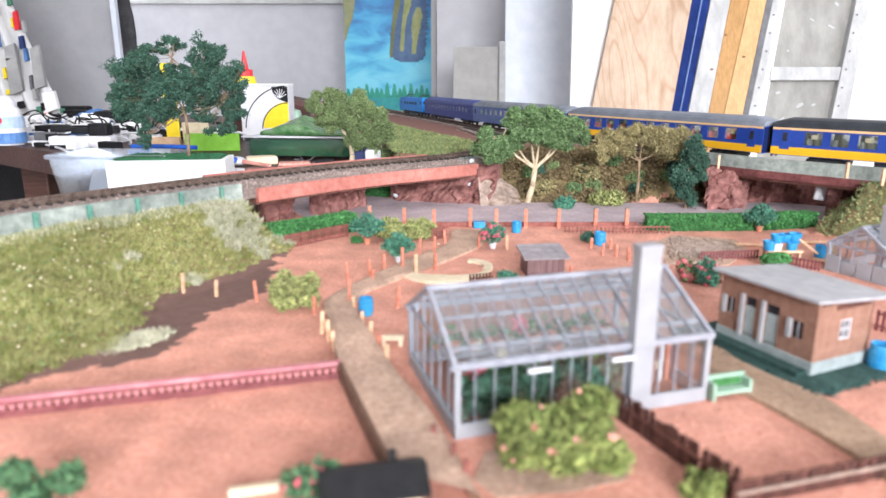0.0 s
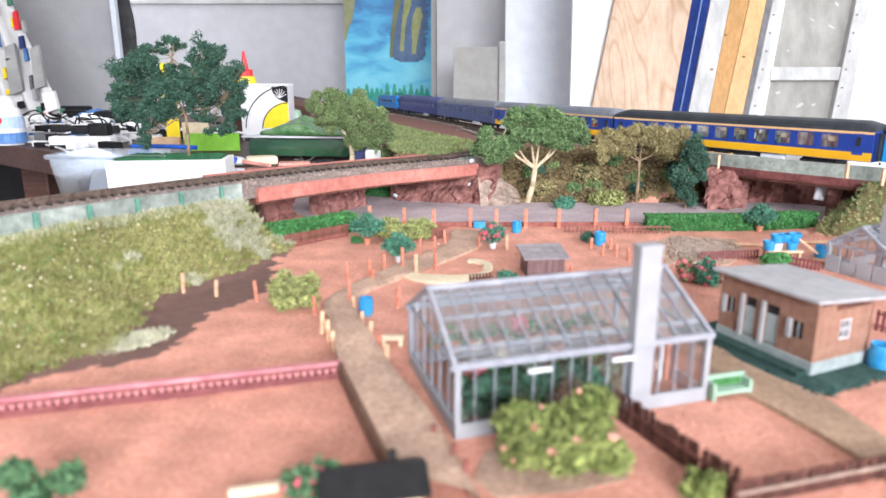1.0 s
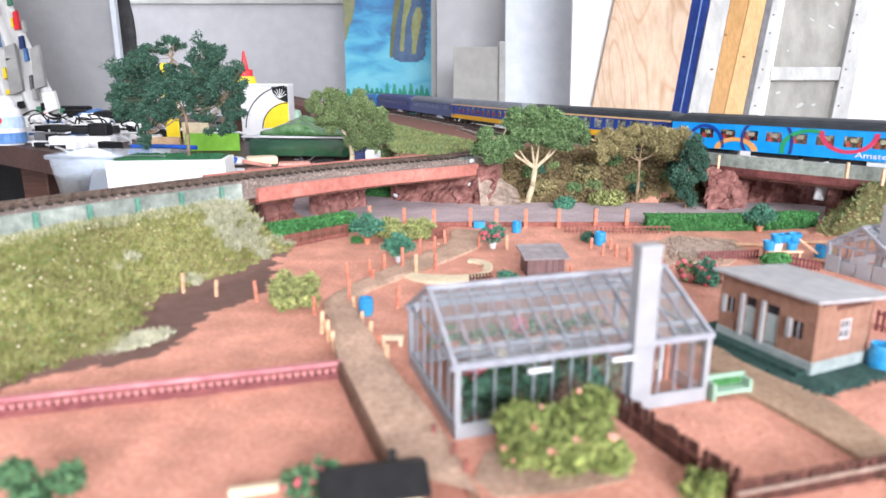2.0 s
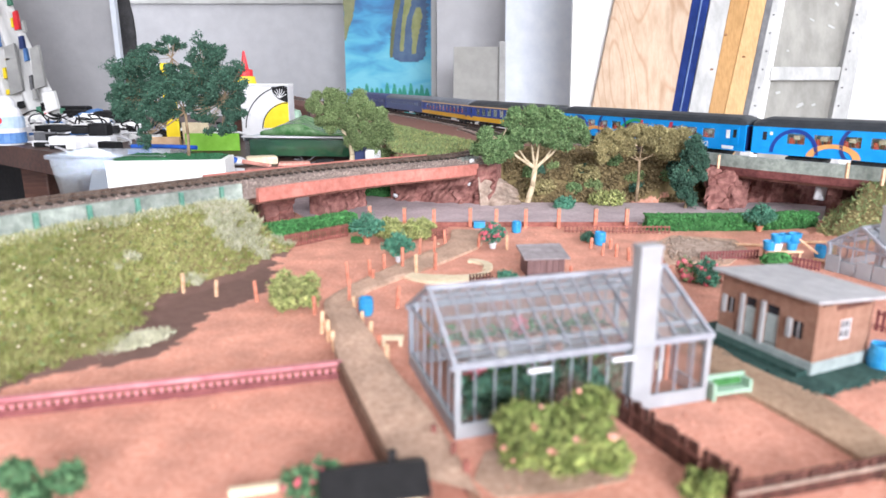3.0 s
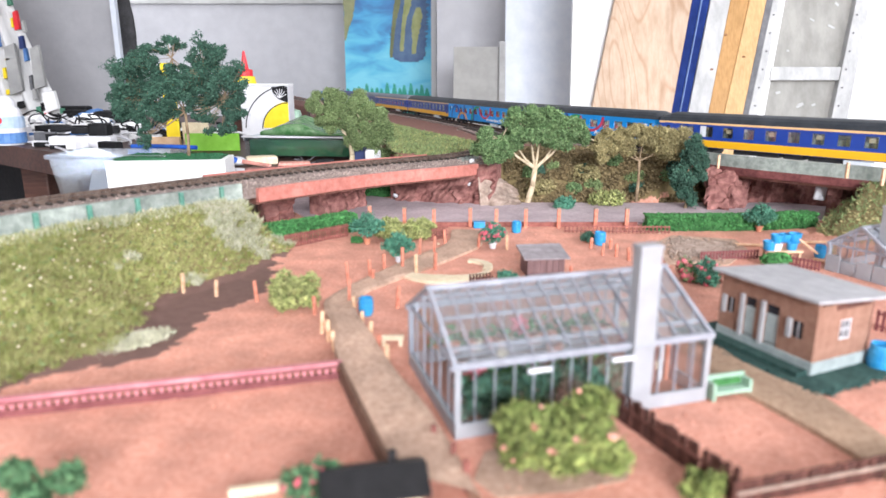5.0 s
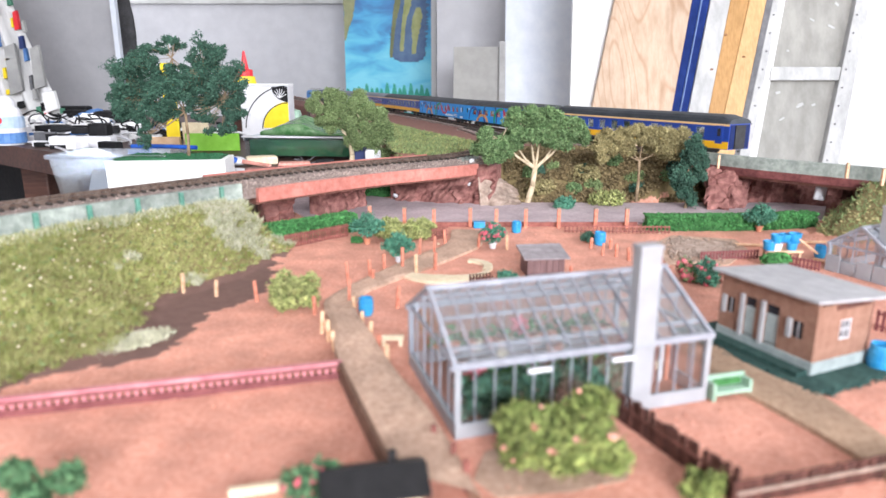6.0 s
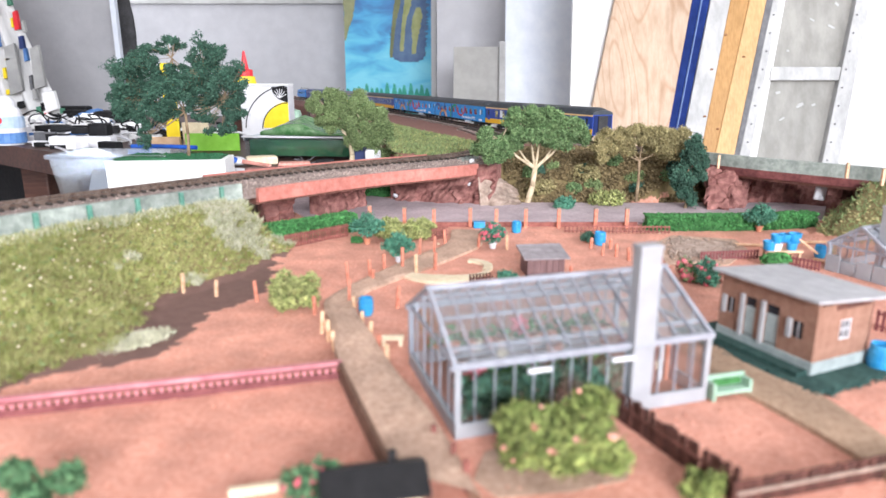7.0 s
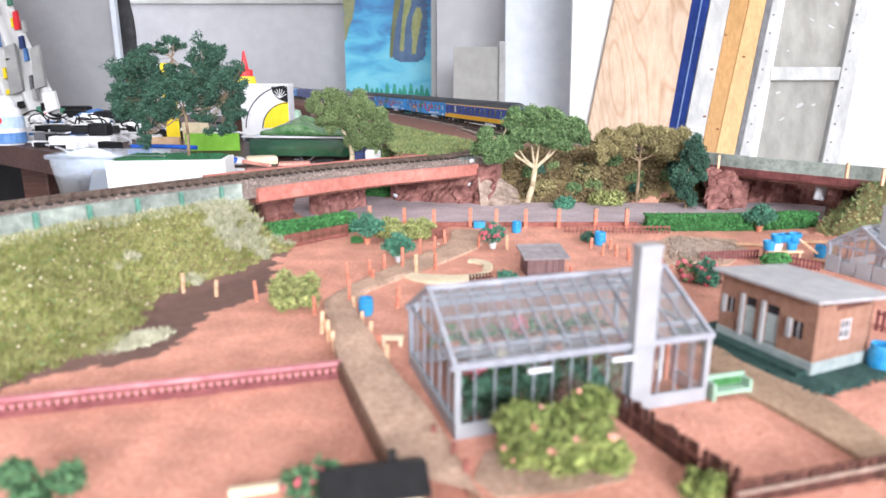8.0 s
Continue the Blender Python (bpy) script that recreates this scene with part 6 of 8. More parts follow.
# brown hut
hut = thing("brown_hut", pose(0.1706, 0.2813, 0.0, 0, 0, 24), "brown two-door hut with a pale grey sloping roof", "hut")
hl, hw, hz = 0.056, 0.0385, 0.0365
part("pad", prism(B(), [(-0.014, -0.013), (hw + 0.014, -0.012), (hw + 0.014, hl + 0.014), (-0.012, hl + 0.016)], -0.002, 0.0022), MOSSPAD, hut, "dark green mossy pad")
part("step", box(B(), (-0.0045, hl * 0.5, 0.0032), (0.007, hl * 0.98, 0.0026), bevel=0.0004), MOSSPAD, hut, "dark green kerb")
part("plinth", box(B(), (hw / 2, hl / 2, 0.0050), (hw + 0.001, hl + 0.001, 0.0066), bevel=0.0003), PLINTH, hut, "blue-grey plinth")
bm = B()


def wall_holes(bm, plane, a0, a1, z0, z1, holes, fixed, thick=0.0014):
    """A wall in strips round its openings (a, b, lo, hi)."""
    cuts = sorted({a0, a1, *[h[0] for h in holes], *[h[1] for h in holes]})
    for u, w in zip(cuts, cuts[1:]):
        hs = [h for h in holes if h[0] <= u + 1e-6 and h[1] >= w - 1e-6]
        spans = [(z0, z1)] if not hs else [(z0, hs[0][2]), (hs[0][3], z1)]
        for lo, hi in spans:
            if hi - lo > 1e-5:
                if plane == 'x':
                    box(bm, (fixed, (u + w) / 2, (lo + hi) / 2), (thick, w - u, hi - lo))
                else:
                    box(bm, ((u + w) / 2, fixed, (lo + hi) / 2), (w - u, thick, hi - lo))


side_holes = [(0.0065, 0.0125, 0.0170, 0.0255), (0.0200, 0.0275, 0.0083, 0.0290), (0.0335, 0.0400, 0.0083, 0.0290), (0.0465, 0.0515, 0.0170, 0.0255)]
wall_holes(bm, 'x', 0, hl, 0.0083, hz, side_holes, 0.0007)
end_holes = [(0.0165, 0.0230, 0.0175, 0.0265)]
wall_holes(bm, 'y', 0.0014, hw, 0.0083, hz - 0.0012, end_holes, 0.0007)
box(bm, (hw - 0.0007, hl / 2, (0.0083 + hz - 0.003) / 2), (0.0014, hl, hz - 0.003 - 0.0083))
box(bm, (hw / 2, hl - 0.0007, (0.0083 + hz - 0.002) / 2), (hw - 0.003, 0.0014, hz - 0.002 - 0.0083))
part("wall", bm, BROWN_WALL, hut, "brown card wall")
bm = box(B(), (0, 0, 0), (hw + 0.017, hl + 0.006, 0.0016), bevel=0.0003)
rf = part("roof", bm, ROOF_GREY, hut, "pale grey overhanging roof sheet")
rf.matrix_basis = pose(hw / 2 + 0.0035, hl / 2, hz + 0.0002, 0, 4.5, 0)
part("fascia", box(B(), (hw * 0.62, -0.0003, hz - 0.0028), (hw * 0.62, 0.0008, 0.0024)), DARKWOOD, hut, "dark strip under the eaves")
for a, b, lo, hi in side_holes:
    dr = lo < 0.01
    if dr:
        d = part("door", box(B(), (0.0011, (a + b) / 2, (lo + hi) / 2 - 0.002), (0.0009, b - a, hi - lo - 0.006), bevel=0.0002), PLINTH, hut, "grey door")
        part("door_frame", box(B(), (-0.0004, b + 0.0012, (lo + hi) / 2), (0.0022, 0.0022, hi - lo + 0.0015), bevel=0.0002), ROOF_GREY, d)
        part("fanlight", box(B(), (0.0013, (a + b) / 2, hi - 0.0026), (0.0006, b - a, 0.005)), DARK_PANE, d, "dark fanlight")
    else:
        w = part("window", box(B(), (0.0012, (a + b) / 2, (lo + hi) / 2), (0.0006, b - a, hi - lo)), DARK_PANE, hut, "dark window")
        part("shutter", box(B(), (-0.0004, b + 0.0012, (lo + hi) / 2), (0.0018, 0.0024, hi - lo + 0.001), bevel=0.0002), ROOF_GREY, w, "pale grey shutter")
        part("glazing_bar", box(B(), (0.0007, (a + b) / 2, (lo + hi) / 2), (0.0006, 0.0005, hi - lo)), ROOF_GREY, w)
a, b, lo, hi = end_holes[0]
w = part("window", box(B(), ((a + b) / 2, 0.0012, (lo + hi) / 2), (b - a, 0.0006, hi - lo)), DARK_PANE, hut, "dark window")
bm = B()
for x in (a, (a + b) / 2, b):
    box(bm, (x, 0.0003, (lo + hi) / 2), (0.00045, 0.0012, hi - lo + 0.0006))
for z in (lo, (lo + hi) / 2, hi):
    box(bm, ((a + b) / 2, 0.0002, z), (b - a + 0.0006, 0.0012, 0.00045))
part("frame", bm, WHITE, w, "white cross-barred frame")

moss_r = np.random.default_rng(44)
moss_p = np.concatenate([np.c_[moss_r.uniform(-0.016, hw + 0.016, 700), moss_r.normal(-0.012, 0.0022, 700)], np.c_[moss_r.normal(-0.013, 0.0022, 700), moss_r.uniform(-0.014, hl + 0.016, 700)], np.c_[moss_r.uniform(-0.012, hw + 0.012, 500), moss_r.uniform(-0.012, -0.001, 500)]])
crumbs("moss", np.c_[moss_p, np.full(len(moss_p), 0.0016)], 0.0011, MOSSPAD, hut, seed=45, flat=0.6, label="dark green moss crumbs")["kind"] = "stuff"

# small shed
shed = thing("garden_shed", pose(0.0604, 0.4454, 0, 0, 0, 6), "small mauve wooden shed with a flat grey roof", "shed")
part("body", box(B(), (0.0125, 0.011, 0.0072), (0.027, 0.022, 0.0144), bevel=0.0004), SHED_WOOD, shed)
for i in range(6):
    part("plank", box(B(), (0.0012 + 0.0045 * i, -0.0002, 0.0070), (0.0038, 0.0008, 0.0132), bevel=0.0002), SHED_WOOD, shed)
part("roof", box(B(), (0.0125, 0.011, 0.0155), (0.033, 0.029, 0.0014), pose(0, 0, 0, 7, 0, 0).to_3x3(), 0.0003), SHED_ROOF, shed, "grey felt roof")
part("sill", box(B(), (0.0125, -0.0018, 0.0016), (0.027, 0.003, 0.0018), bevel=0.0003), SHED_WOOD, shed)

# black-roofed hut at the near edge
bh = thing("black_roofed_hut", pose(-0.0220, 0.1839, 0, 0, 0, 11), "small hut with a black pitched roof and cream walls", "hut")
part("wall", box(B(), (0, 0.002, 0.0055), (0.030, 0.016, 0.011), bevel=0.0004), CREAM, bh)
for sd in (-1, 1):
    part("roof_slope", box(B(), (0, 0.002 + sd * 0.0052, 0.0126), (0.0345, 0.0125, 0.0012), pose(0, 0, 0, -sd * 26, 0, 0).to_3x3(), 0.0002), BLACKROOF, bh)
part("chimney", box(B(), (0.0065, 0.005, 0.0158), (0.0026, 0.0024, 0.0060), bevel=0.0003), BLACKROOF, bh, "short black chimney")

tagged(part("garden_kerb", ribbon(B(), np.array([(-0.0716, 0.1921), (-0.0168, 0.2058)]), -0.0011, 0.0011, -0.001, 0.0030), CREAM), "cream stone kerb behind the black-roofed hut", "kerb")

# ---- fences ----


def lerp2(a, b, t):
    return (a[0] + (b[0] - a[0]) * t, a[1] + (b[1] - a[1]) * t)


def fence(label, a, b, h, step, material, picket, rails=2, group="", wob=0.0, rail_mat=None, seed=0, post_every=0):
    """A fence of single pickets and rails between two points."""
    d = math.hypot(b[0] - a[0], b[1] - a[1])
    ang = math.degrees(math.atan2(b[1] - a[1], b[0] - a[0]))
    t = thing("fence", pose(a[0], a[1], 0.0, 0, 0, ang), label, "fence", group)
    r = random.Random(seed)
    base = None
    n = int(d / step)
    for i in range(n + 1):
        m = pose(i * step, 0, -r.uniform(0, wob) * h, r.uniform(-1, 1) * wob * 30, r.uniform(-1, 1) * wob * 30, 0)
        if base is None:
            bm = box(B(), (0, 0, h / 2), (picket[0], picket[1], h), bevel=0.00015)
            base = part("picket", bm, material, t)
            base.matrix_basis = m
        else:
            again("picket", base, m, t)
    for k in range(rails):
        z = h * (0.25 + 0.6 * k) if rails > 1 else h * 0.55
        part("rail", box(B(), (d / 2, -picket[1] * 0.9, z), (d, picket[1] * 0.9, 0.0011)), rail_mat or material, t)
    return t


fence("pink and maroon plastic picket fence", (-0.30, 0.2140), (-0.0472, 0.2837), 0.0070, 0.0034, PINKFENCE, (0.0017, 0.0008), 2, rail_mat=MAROON, seed=1)
tagged(part("fence_capping", ribbon(B(), np.array([(-0.30, 0.2150), (-0.0474, 0.2849)]), -0.0012, 0.0022, 0.0068, 0.0080), PINKFENCE), "pale pink rail on top of the plastic fence", "rail")
tagged(part("fence_plinth", ribbon(B(), np.array([(-0.30, 0.2135), (-0.0471, 0.2831)]), -0.001, 0.001, -0.001, 0.0028), MAROON), "maroon strip at the foot of the plastic fence", "plinth")
fence("dark weathered board fence with ragged tops", (0.0708, 0.2477), (0.0974, 0.1876), 0.0130, 0.0022, DARKWOOD, (0.0019, 0.0010), 1, wob=0.16, seed=2)
fence("dark weathered board fence with ragged tops", (0.0950, 0.1872), (0.1700, 0.2080), 0.0092, 0.0023, DARKWOOD, (0.0020, 0.0010), 1, wob=0.08, rail_mat=ROCK_PALE, seed=3)
fence("dark weathered board fence behind the rose bush", (0.0669, 0.2540), (0.0716, 0.2462), 0.0095, 0.0021, DARKWOOD, (0.0018, 0.0010), 1, wob=0.16, seed=4)
fence("brown picket fence before the hedge", (-0.1303, 0.5277), (-0.0840, 0.5726), 0.0115, 0.0024, BRICKRED, (0.0016, 0.0007), 2, seed=5)
fence("low maroon picket fence beside the verge", (0.1990, 0.4889), (0.2457, 0.4956), 0.0075, 0.0026, MAROON, (0.0014, 0.0007), 2, seed=6)
fence("dark red picket fence behind the hut", (0.2413, 0.3434), (0.2552, 0.3232), 0.012, 0.0030, MAROON, (0.0016, 0.0008), 2, seed=7)
fence("low brown picket fence by the roadside", (0.1117, 0.5861), (0.2059, 0.5815), 0.0075, 0.0036, BRICKRED, (0.0011, 0.0007), 2, seed=8)
fence("red picket fence beside the flowering bush", (0.1864, 0.4333), (0.1957, 0.4205), 0.0085, 0.0026, BRICKRED, (0.0014, 0.0008), 2, seed=9)
fence("dark red picket fence at the small greenhouse", (0.2601, 0.4762), (0.2751, 0.4610), 0.0075, 0.0026, MAROON, (0.0014, 0.0007), 2, seed=10)
fence("low dark picket fence behind the cream border", (0.0186, 0.4307), (0.0345, 0.4359), 0.0065, 0.0024, DARKWOOD, (0.0012, 0.0007), 1, seed=11)
fence("brown picket fence beside the pale bush", (-0.0093, 0.5555), (0.0040, 0.5682), 0.0105, 0.0024, BRICKRED, (0.0014, 0.0007), 2, seed=12)

# ---- stakes and posts ----
r5 = random.Random(5)


def stake(x, y, h, red, lean=4):
    ob = part("stake", box(B(), (0, 0, h / 2 - 0.001), (0.0021, 0.0019, h), bevel=0.00035), (STAKE, STAKE_RED, BRICKRED)[red])
    ob.matrix_basis = pose(x, y, max(0.0, ground_at(x, y)), r5.uniform(-lean, lean), r5.uniform(-lean, lean), r5.uniform(0, 90))
    tagged(ob, ("", "reddish wooden garden stake standing in the soil", "dark red garden stake standing beside the path")[red] if red else "pale wooden garden stake standing in the soil", "stake", "garden stakes")


for x, y, h, red in ((-0.1695, 0.4085, 0.0135, 0), (-0.1461, 0.4027, 0.0120, 0), (-0.1174, 0.3937, 0.0145, 1), (-0.0667, 0.3392, 0.014, 0), (-0.0609, 0.3270, 0.0135, 0), (-0.0558, 0.3142, 0.0125, 0),
                     (-0.0765, 0.3699, 0.012, 1), (-0.0582, 0.3862, 0.018, 1), (-0.0531, 0.3738, 0.011, 0), (-0.0452, 0.3477, 0.011, 0), (-0.0390, 0.3278, 0.0125, 0), (-0.0327, 0.3099, 0.012, 1), (-0.0267, 0.2917, 0.014, 0),
                     (-0.0281, 0.3810, 0.015, 1), (-0.0655, 0.4333, 0.016, 1), (-0.0506, 0.4399, 0.0155, 1), (-0.0430, 0.4610, 0.014, 1), (-0.0299, 0.4640, 0.018, 1), (-0.0191, 0.4524, 0.016, 0), (-0.0187, 0.5007, 0.016, 1),
                     (-0.0072, 0.5059, 0.017, 1), (-0.0058, 0.4640, 0.014, 1), (0.0019, 0.5432, 0.013, 1), (-0.0486, 0.4359, 0.010, 1), (0.0291, 0.5277, 0.014, 1), (0.0526, 0.5239, 0.013, 0), (-0.0030, 0.2197, 0.0120, 2), (0.0032, 0.2069, 0.0130, 2), (0.0084, 0.1953, 0.0130, 2),
                     (0.1270, 0.5059, 0.0110, 1), (0.1365, 0.5007, 0.0115, 1), (0.1431, 0.4889, 0.0115, 1), (0.1223, 0.5277, 0.010, 1), (0.1387, 0.5277, 0.009, 1), (0.0901, 0.4440, 0.010, 1), (-0.0827, 0.4085, 0.010, 1)):
    stake(x, y, h, red)
post_data = None
for i, (x, y) in enumerate(((-0.0704, 0.6201), (-0.0365, 0.6100), (-0.0085, 0.6051), (0.0258, 0.6100), (0.0501, 0.6051), (0.0778, 0.6051), (0.1088, 0.6051), (0.1434, 0.6051), (0.1727, 0.6051))):
    t = thing("road_post", pose(x, y, 0), "red brick-coloured roadside post with a pale cap", "post", "roadside posts")
    part("shaft", box(B(), (0, 0, 0.009), (0.0034, 0.0034, 0.018), bevel=0.0004), STAKE_RED, t)
    part("cap", box(B(), (0, 0, 0.0186), (0.0040, 0.0040, 0.0014), bevel=0.0004), ROCK_PALE, t)
tagged(part("road_kerb", ribbon(B(), np.array([(-0.11, 0.6135), (0.0, 0.6125), (0.10, 0.6125), (0.185, 0.6125)]), -0.0012, 0.0012, -0.001, 0.0042), BRICKRED), "low red-brown kerb between road and gardens", "kerb", kind="structure")


def barrel(x, y, s, label, lid=BLUE_BARREL, z=0.0):
    t = thing("barrel", pose(x, y, z), label, "barrel", "blue barrels")
    part("drum", lathe(B(), (0, 0, 0), [(0.80 * s, 0), (0.95 * s, 0.35 * s), (1.0 * s, 1.1 * s), (0.98 * s, 1.9 * s), (0.92 * s, 2.4 * s), (0.80 * s, 2.4 * s), (0.78 * s, 1.9 * s)], 18), BLUE_BARREL, t, smooth=False)
    for k in (0.8, 1.65):
        part("hoop", lathe(B(), (0, 0, k * s), [(1.0 * s, 0), (1.06 * s, 0.05 * s), (1.06 * s, 0.14 * s), (1.0 * s, 0.19 * s)], 18), lid, t)
    return t


barrel(-0.0457, 0.3689, 0.0044, "bright blue open water barrel beside the path")
barrel(0.0672, 0.5861, 0.0044, "bright blue open water barrel near the road")
barrel(0.1325, 0.5393, 0.0048, "blue water barrel by the row of stakes")
barrel(0.2962, 0.4990, 0.0042, "small blue water barrel by the greenhouse")
barrel(0.2097, 0.2917, 0.0056, "blue water barrel behind the brown hut")
bt = thing("blue_crate", pose(0.0343, 0.6076, 0), "small flat blue crate beside the path", "crate")
part("tray", box(B(), (0, 0, 0.003), (0.011, 0.008, 0.006), bevel=0.0006), BLUE_BARREL, bt)

# cream border stones, bench, palette
cb = B()
pv = None
for i in range(25):
    u = i / 24
    x = -0.0235 + 0.0 * u
    a = radians(200 + 150 * u)
    cx, cy = 0.0004, 0.4670
    w = 0.0014 + 0.0040 * math.sin(math.pi * min(1.0, 0.15 + u * 0.9)) ** 2
    q = [(cx + (0.034 + s * w) * math.cos(a) * 1.0, cy + (0.030 + s * w * 1.6) * math.sin(a), z) for s, z in ((-1, -0.001), (-1, 0.0020), (1, 0.0020), (1, -0.001))]
    cur = [cb.verts.new(p) for p in q]
    if pv:
        for j in range(3):
            cb.faces.new((pv[j], cur[j], cur[j + 1], pv[j + 1]))
    pv = cur
tagged(part("stone_border", cb, CREAM), "curved cream stone border in the red soil", "border")
loop_, _ = spline([(0.0199, 0.4857), (0.0270, 0.4830), (0.0325, 0.4760), (0.0335, 0.4680), (0.0322, 0.4600)], 0.002)
tagged(part("stone_border", ribbon(B(), loop_, -0.0034, 0.0034, -0.001, 0.0020), CREAM), "short cream stone border hooking round the bed", "border")
sb = thing("stone_bench", pose(-0.0267, 0.3216, 0), "low cream stone bench beside the greenhouse", "bench")
part("top", box(B(), (0, 0, 0.0045), (0.0125, 0.0035, 0.0024), bevel=0.0006), CREAM, sb)
for x in (-0.0045, 0.0045):
    part("foot", box(B(), (x, 0, 0.0017), (0.0022, 0.003, 0.0036), bevel=0.0003), CREAM, sb)
mb = thing("mint_bench", pose(0.1253, 0.2654, 0, 0, 0, 16), "mint green bench with a boxy back", "bench")
part("seat", box(B(), (0, -0.0015, 0.0035), (0.0195, 0.0055, 0.0016), bevel=0.0004), MINT, mb)
part("backrest", box(B(), (0, 0.002, 0.0066), (0.0195, 0.0014, 0.0064), bevel=0.0004), MINT, mb)
for x in (-0.0092, 0.0092):
    part("end", box(B(), (x, -0.0008, 0.004), (0.0016, 0.0062, 0.0082), bevel=0.0004), MINT, mb)
part("cushion", box(B(), (0, 0.0008, 0.0064), (0.0145, 0.0012, 0.0032), bevel=0.0004), HEDGE, mb, "dark green cushion")

# garden stall with blue tubs near the hedge
st = thing("garden_stall", pose(0.2571, 0.4762, 0), "small pale wooden plant stall with blue tubs and greenery", "stall")
part("table_top", box(B(), (0, 0.006, 0.0105), (0.026, 0.014, 0.0014), bevel=0.0003), STAKE, st)
for x in (-0.011, 0.011):
    for y in (0.001, 0.011):
        part("leg", box(B(), (x, y, 0.005), (0.0016, 0.0016, 0.0104)), STAKE, st)
part("brace", rod(B(), (0.010, 0.006, 0.020), (0.024, 0.0, 0.009), 0.0009, seg=6), STAKE, st)
for i, (x, y, s) in enumerate(((-0.011, 0.004, 0.0036), (-0.004, 0.008, 0.0034), (0.003, 0.010, 0.0034), (0.010, 0.009, 0.0038), (-0.006, 0.003, 0.0030), (0.006, 0.004, 0.003))):
    s *= 1.35
    part("tub", lathe(B(), (x, y, 0.0112 + (0.0045 if y > 0.007 else 0)), [(s * 0.8, 0), (s, s * 1.4), (s * 0.85, s * 1.4), (s * 0.8, s)], 14), BLUE_BARREL if i != 4 else WHITE, st, "blue tub" if i == 0 else "")
crumbs("greenery", ball_points(np.random.default_rng(8), 240, (-0.009, -0.003, 0.0055), (0.012, 0.004, 0.005), 0.2), 0.0016, HEDGE, st, seed=66)
for a, b in (((0.2451, 0.5353), (0.2694, 0.5315)), ((0.2966, 0.5432), (0.3265, 0.5432)), ((0.2862, 0.4889), (0.2929, 0.4762))):
    p = part("timber", rod(B(), (*a, 0.0016), (*b, 0.0016), 0.0013, 0.0013, 6), STAKE)
    tagged(p, "pale sawn timber lying on the soil", "timber", "loose timbers")

# ---- desk with clutter behind the layout ----
DESKW = mat("dark_red_brown_wood", (0.045, 0.018, 0.013), (0.09, 0.038, 0.027), 30, 0.5, 0.1, stretch=(0.4, 4, 4), big=0.2)
BLACKP = mat("black_plastic", (0.008, 0.008, 0.009), (0.02, 0.02, 0.022), 80, 0.6, 0.1, spec=0.15)
CARD = mat("tan_cardboard", (0.55, 0.36, 0.22), (0.66, 0.46, 0.30), 60, 0.85, 0.1)
YELLOW_P = mat("yellow_plastic", (0.80, 0.58, 0.01), (0.85, 0.66, 0.03), 50, 0.4, 0.05, big=0.08)
RED_P = mat("red_plastic", (0.62, 0.02, 0.03), (0.72, 0.04, 0.05), 50, 0.35, 0.05, big=0.08)
LIME_P = mat("lime_green_plastic", (0.25, 0.62, 0.05), (0.33, 0.72, 0.09), 50, 0.5, 0.05)
BLUE_P = mat("blue_pen_plastic", (0.01, 0.07, 0.42), (0.02, 0.12, 0.52), 50, 0.4, 0.05)
FOAM = mat("white_polystyrene", (0.80, 0.80, 0.80), (0.86, 0.86, 0.86), 220, 0.8, 0.3, big=0.04)
FOREST = mat("dark_green_fibre", (0.012, 0.085, 0.035), (0.03, 0.145, 0.06), 120, 0.8, 0.4)
CLEAR = glass("clear_plastic_tub", (0.90, 0.94, 0.98), 0.16, 0.68)
NAVY_P = mat("navy_carton", (0.012, 0.025, 0.11), (0.02, 0.04, 0.15), 60, 0.6, 0.05)
desk = thing("desk", pose(0, 0, 0), "dark red-brown wooden desk crowded with modelling clutter", "desk")
part("top", prism(B(), [(-1.75, 2.05), (-0.96, 1.44), (-0.44, 1.03), (-0.24, 0.84), (-0.075, 0.845), (-0.080, 0.98), (-0.25, 1.9), (-0.62, 2.45), (-1.05, 2.75), (-1.75, 2.75)], -0.045, 0.0), DESKW, desk)
for x, y in ((-1.65, 2.1), (-0.95, 1.55), (-0.55, 2.0), (-0.22, 0.90)):
    part("leg", box(B(), (x, y, (FLOOR_Z - 0.045) / 2), (0.06, 0.06, -0.045 - FLOOR_Z), bevel=0.004), DESKW, desk)
# added black sheet, stands in for the deep shade beneath the desk
part("under_desk_shade", prism(B(), [(-1.7, 2.25), (-0.93, 1.66), (-0.925, 1.675), (-1.69, 2.265)], FLOOR_Z + 0.1, -0.046), BLACKP, desk, "added black sheet that keeps the space under the desk dark")
shelf = thing("side_table", pose(0, 0, 0), "low brown side table beside the layout", "table")
part("top", prism(B(), [(-0.53, 0.80), (-0.28, 0.72), (-0.22, 0.80), (-0.33, 0.90), (-0.45, 1.0), (-0.53, 1.06)], -0.06, -0.03), DESKW, shelf)
for x, y in ((-0.50, 0.85), (-0.28, 0.77), (-0.50, 1.0)):
    part("leg", box(B(), (x, y, (FLOOR_Z - 0.06) / 2), (0.04, 0.04, -0.06 - FLOOR_Z)), DESKW, shelf)

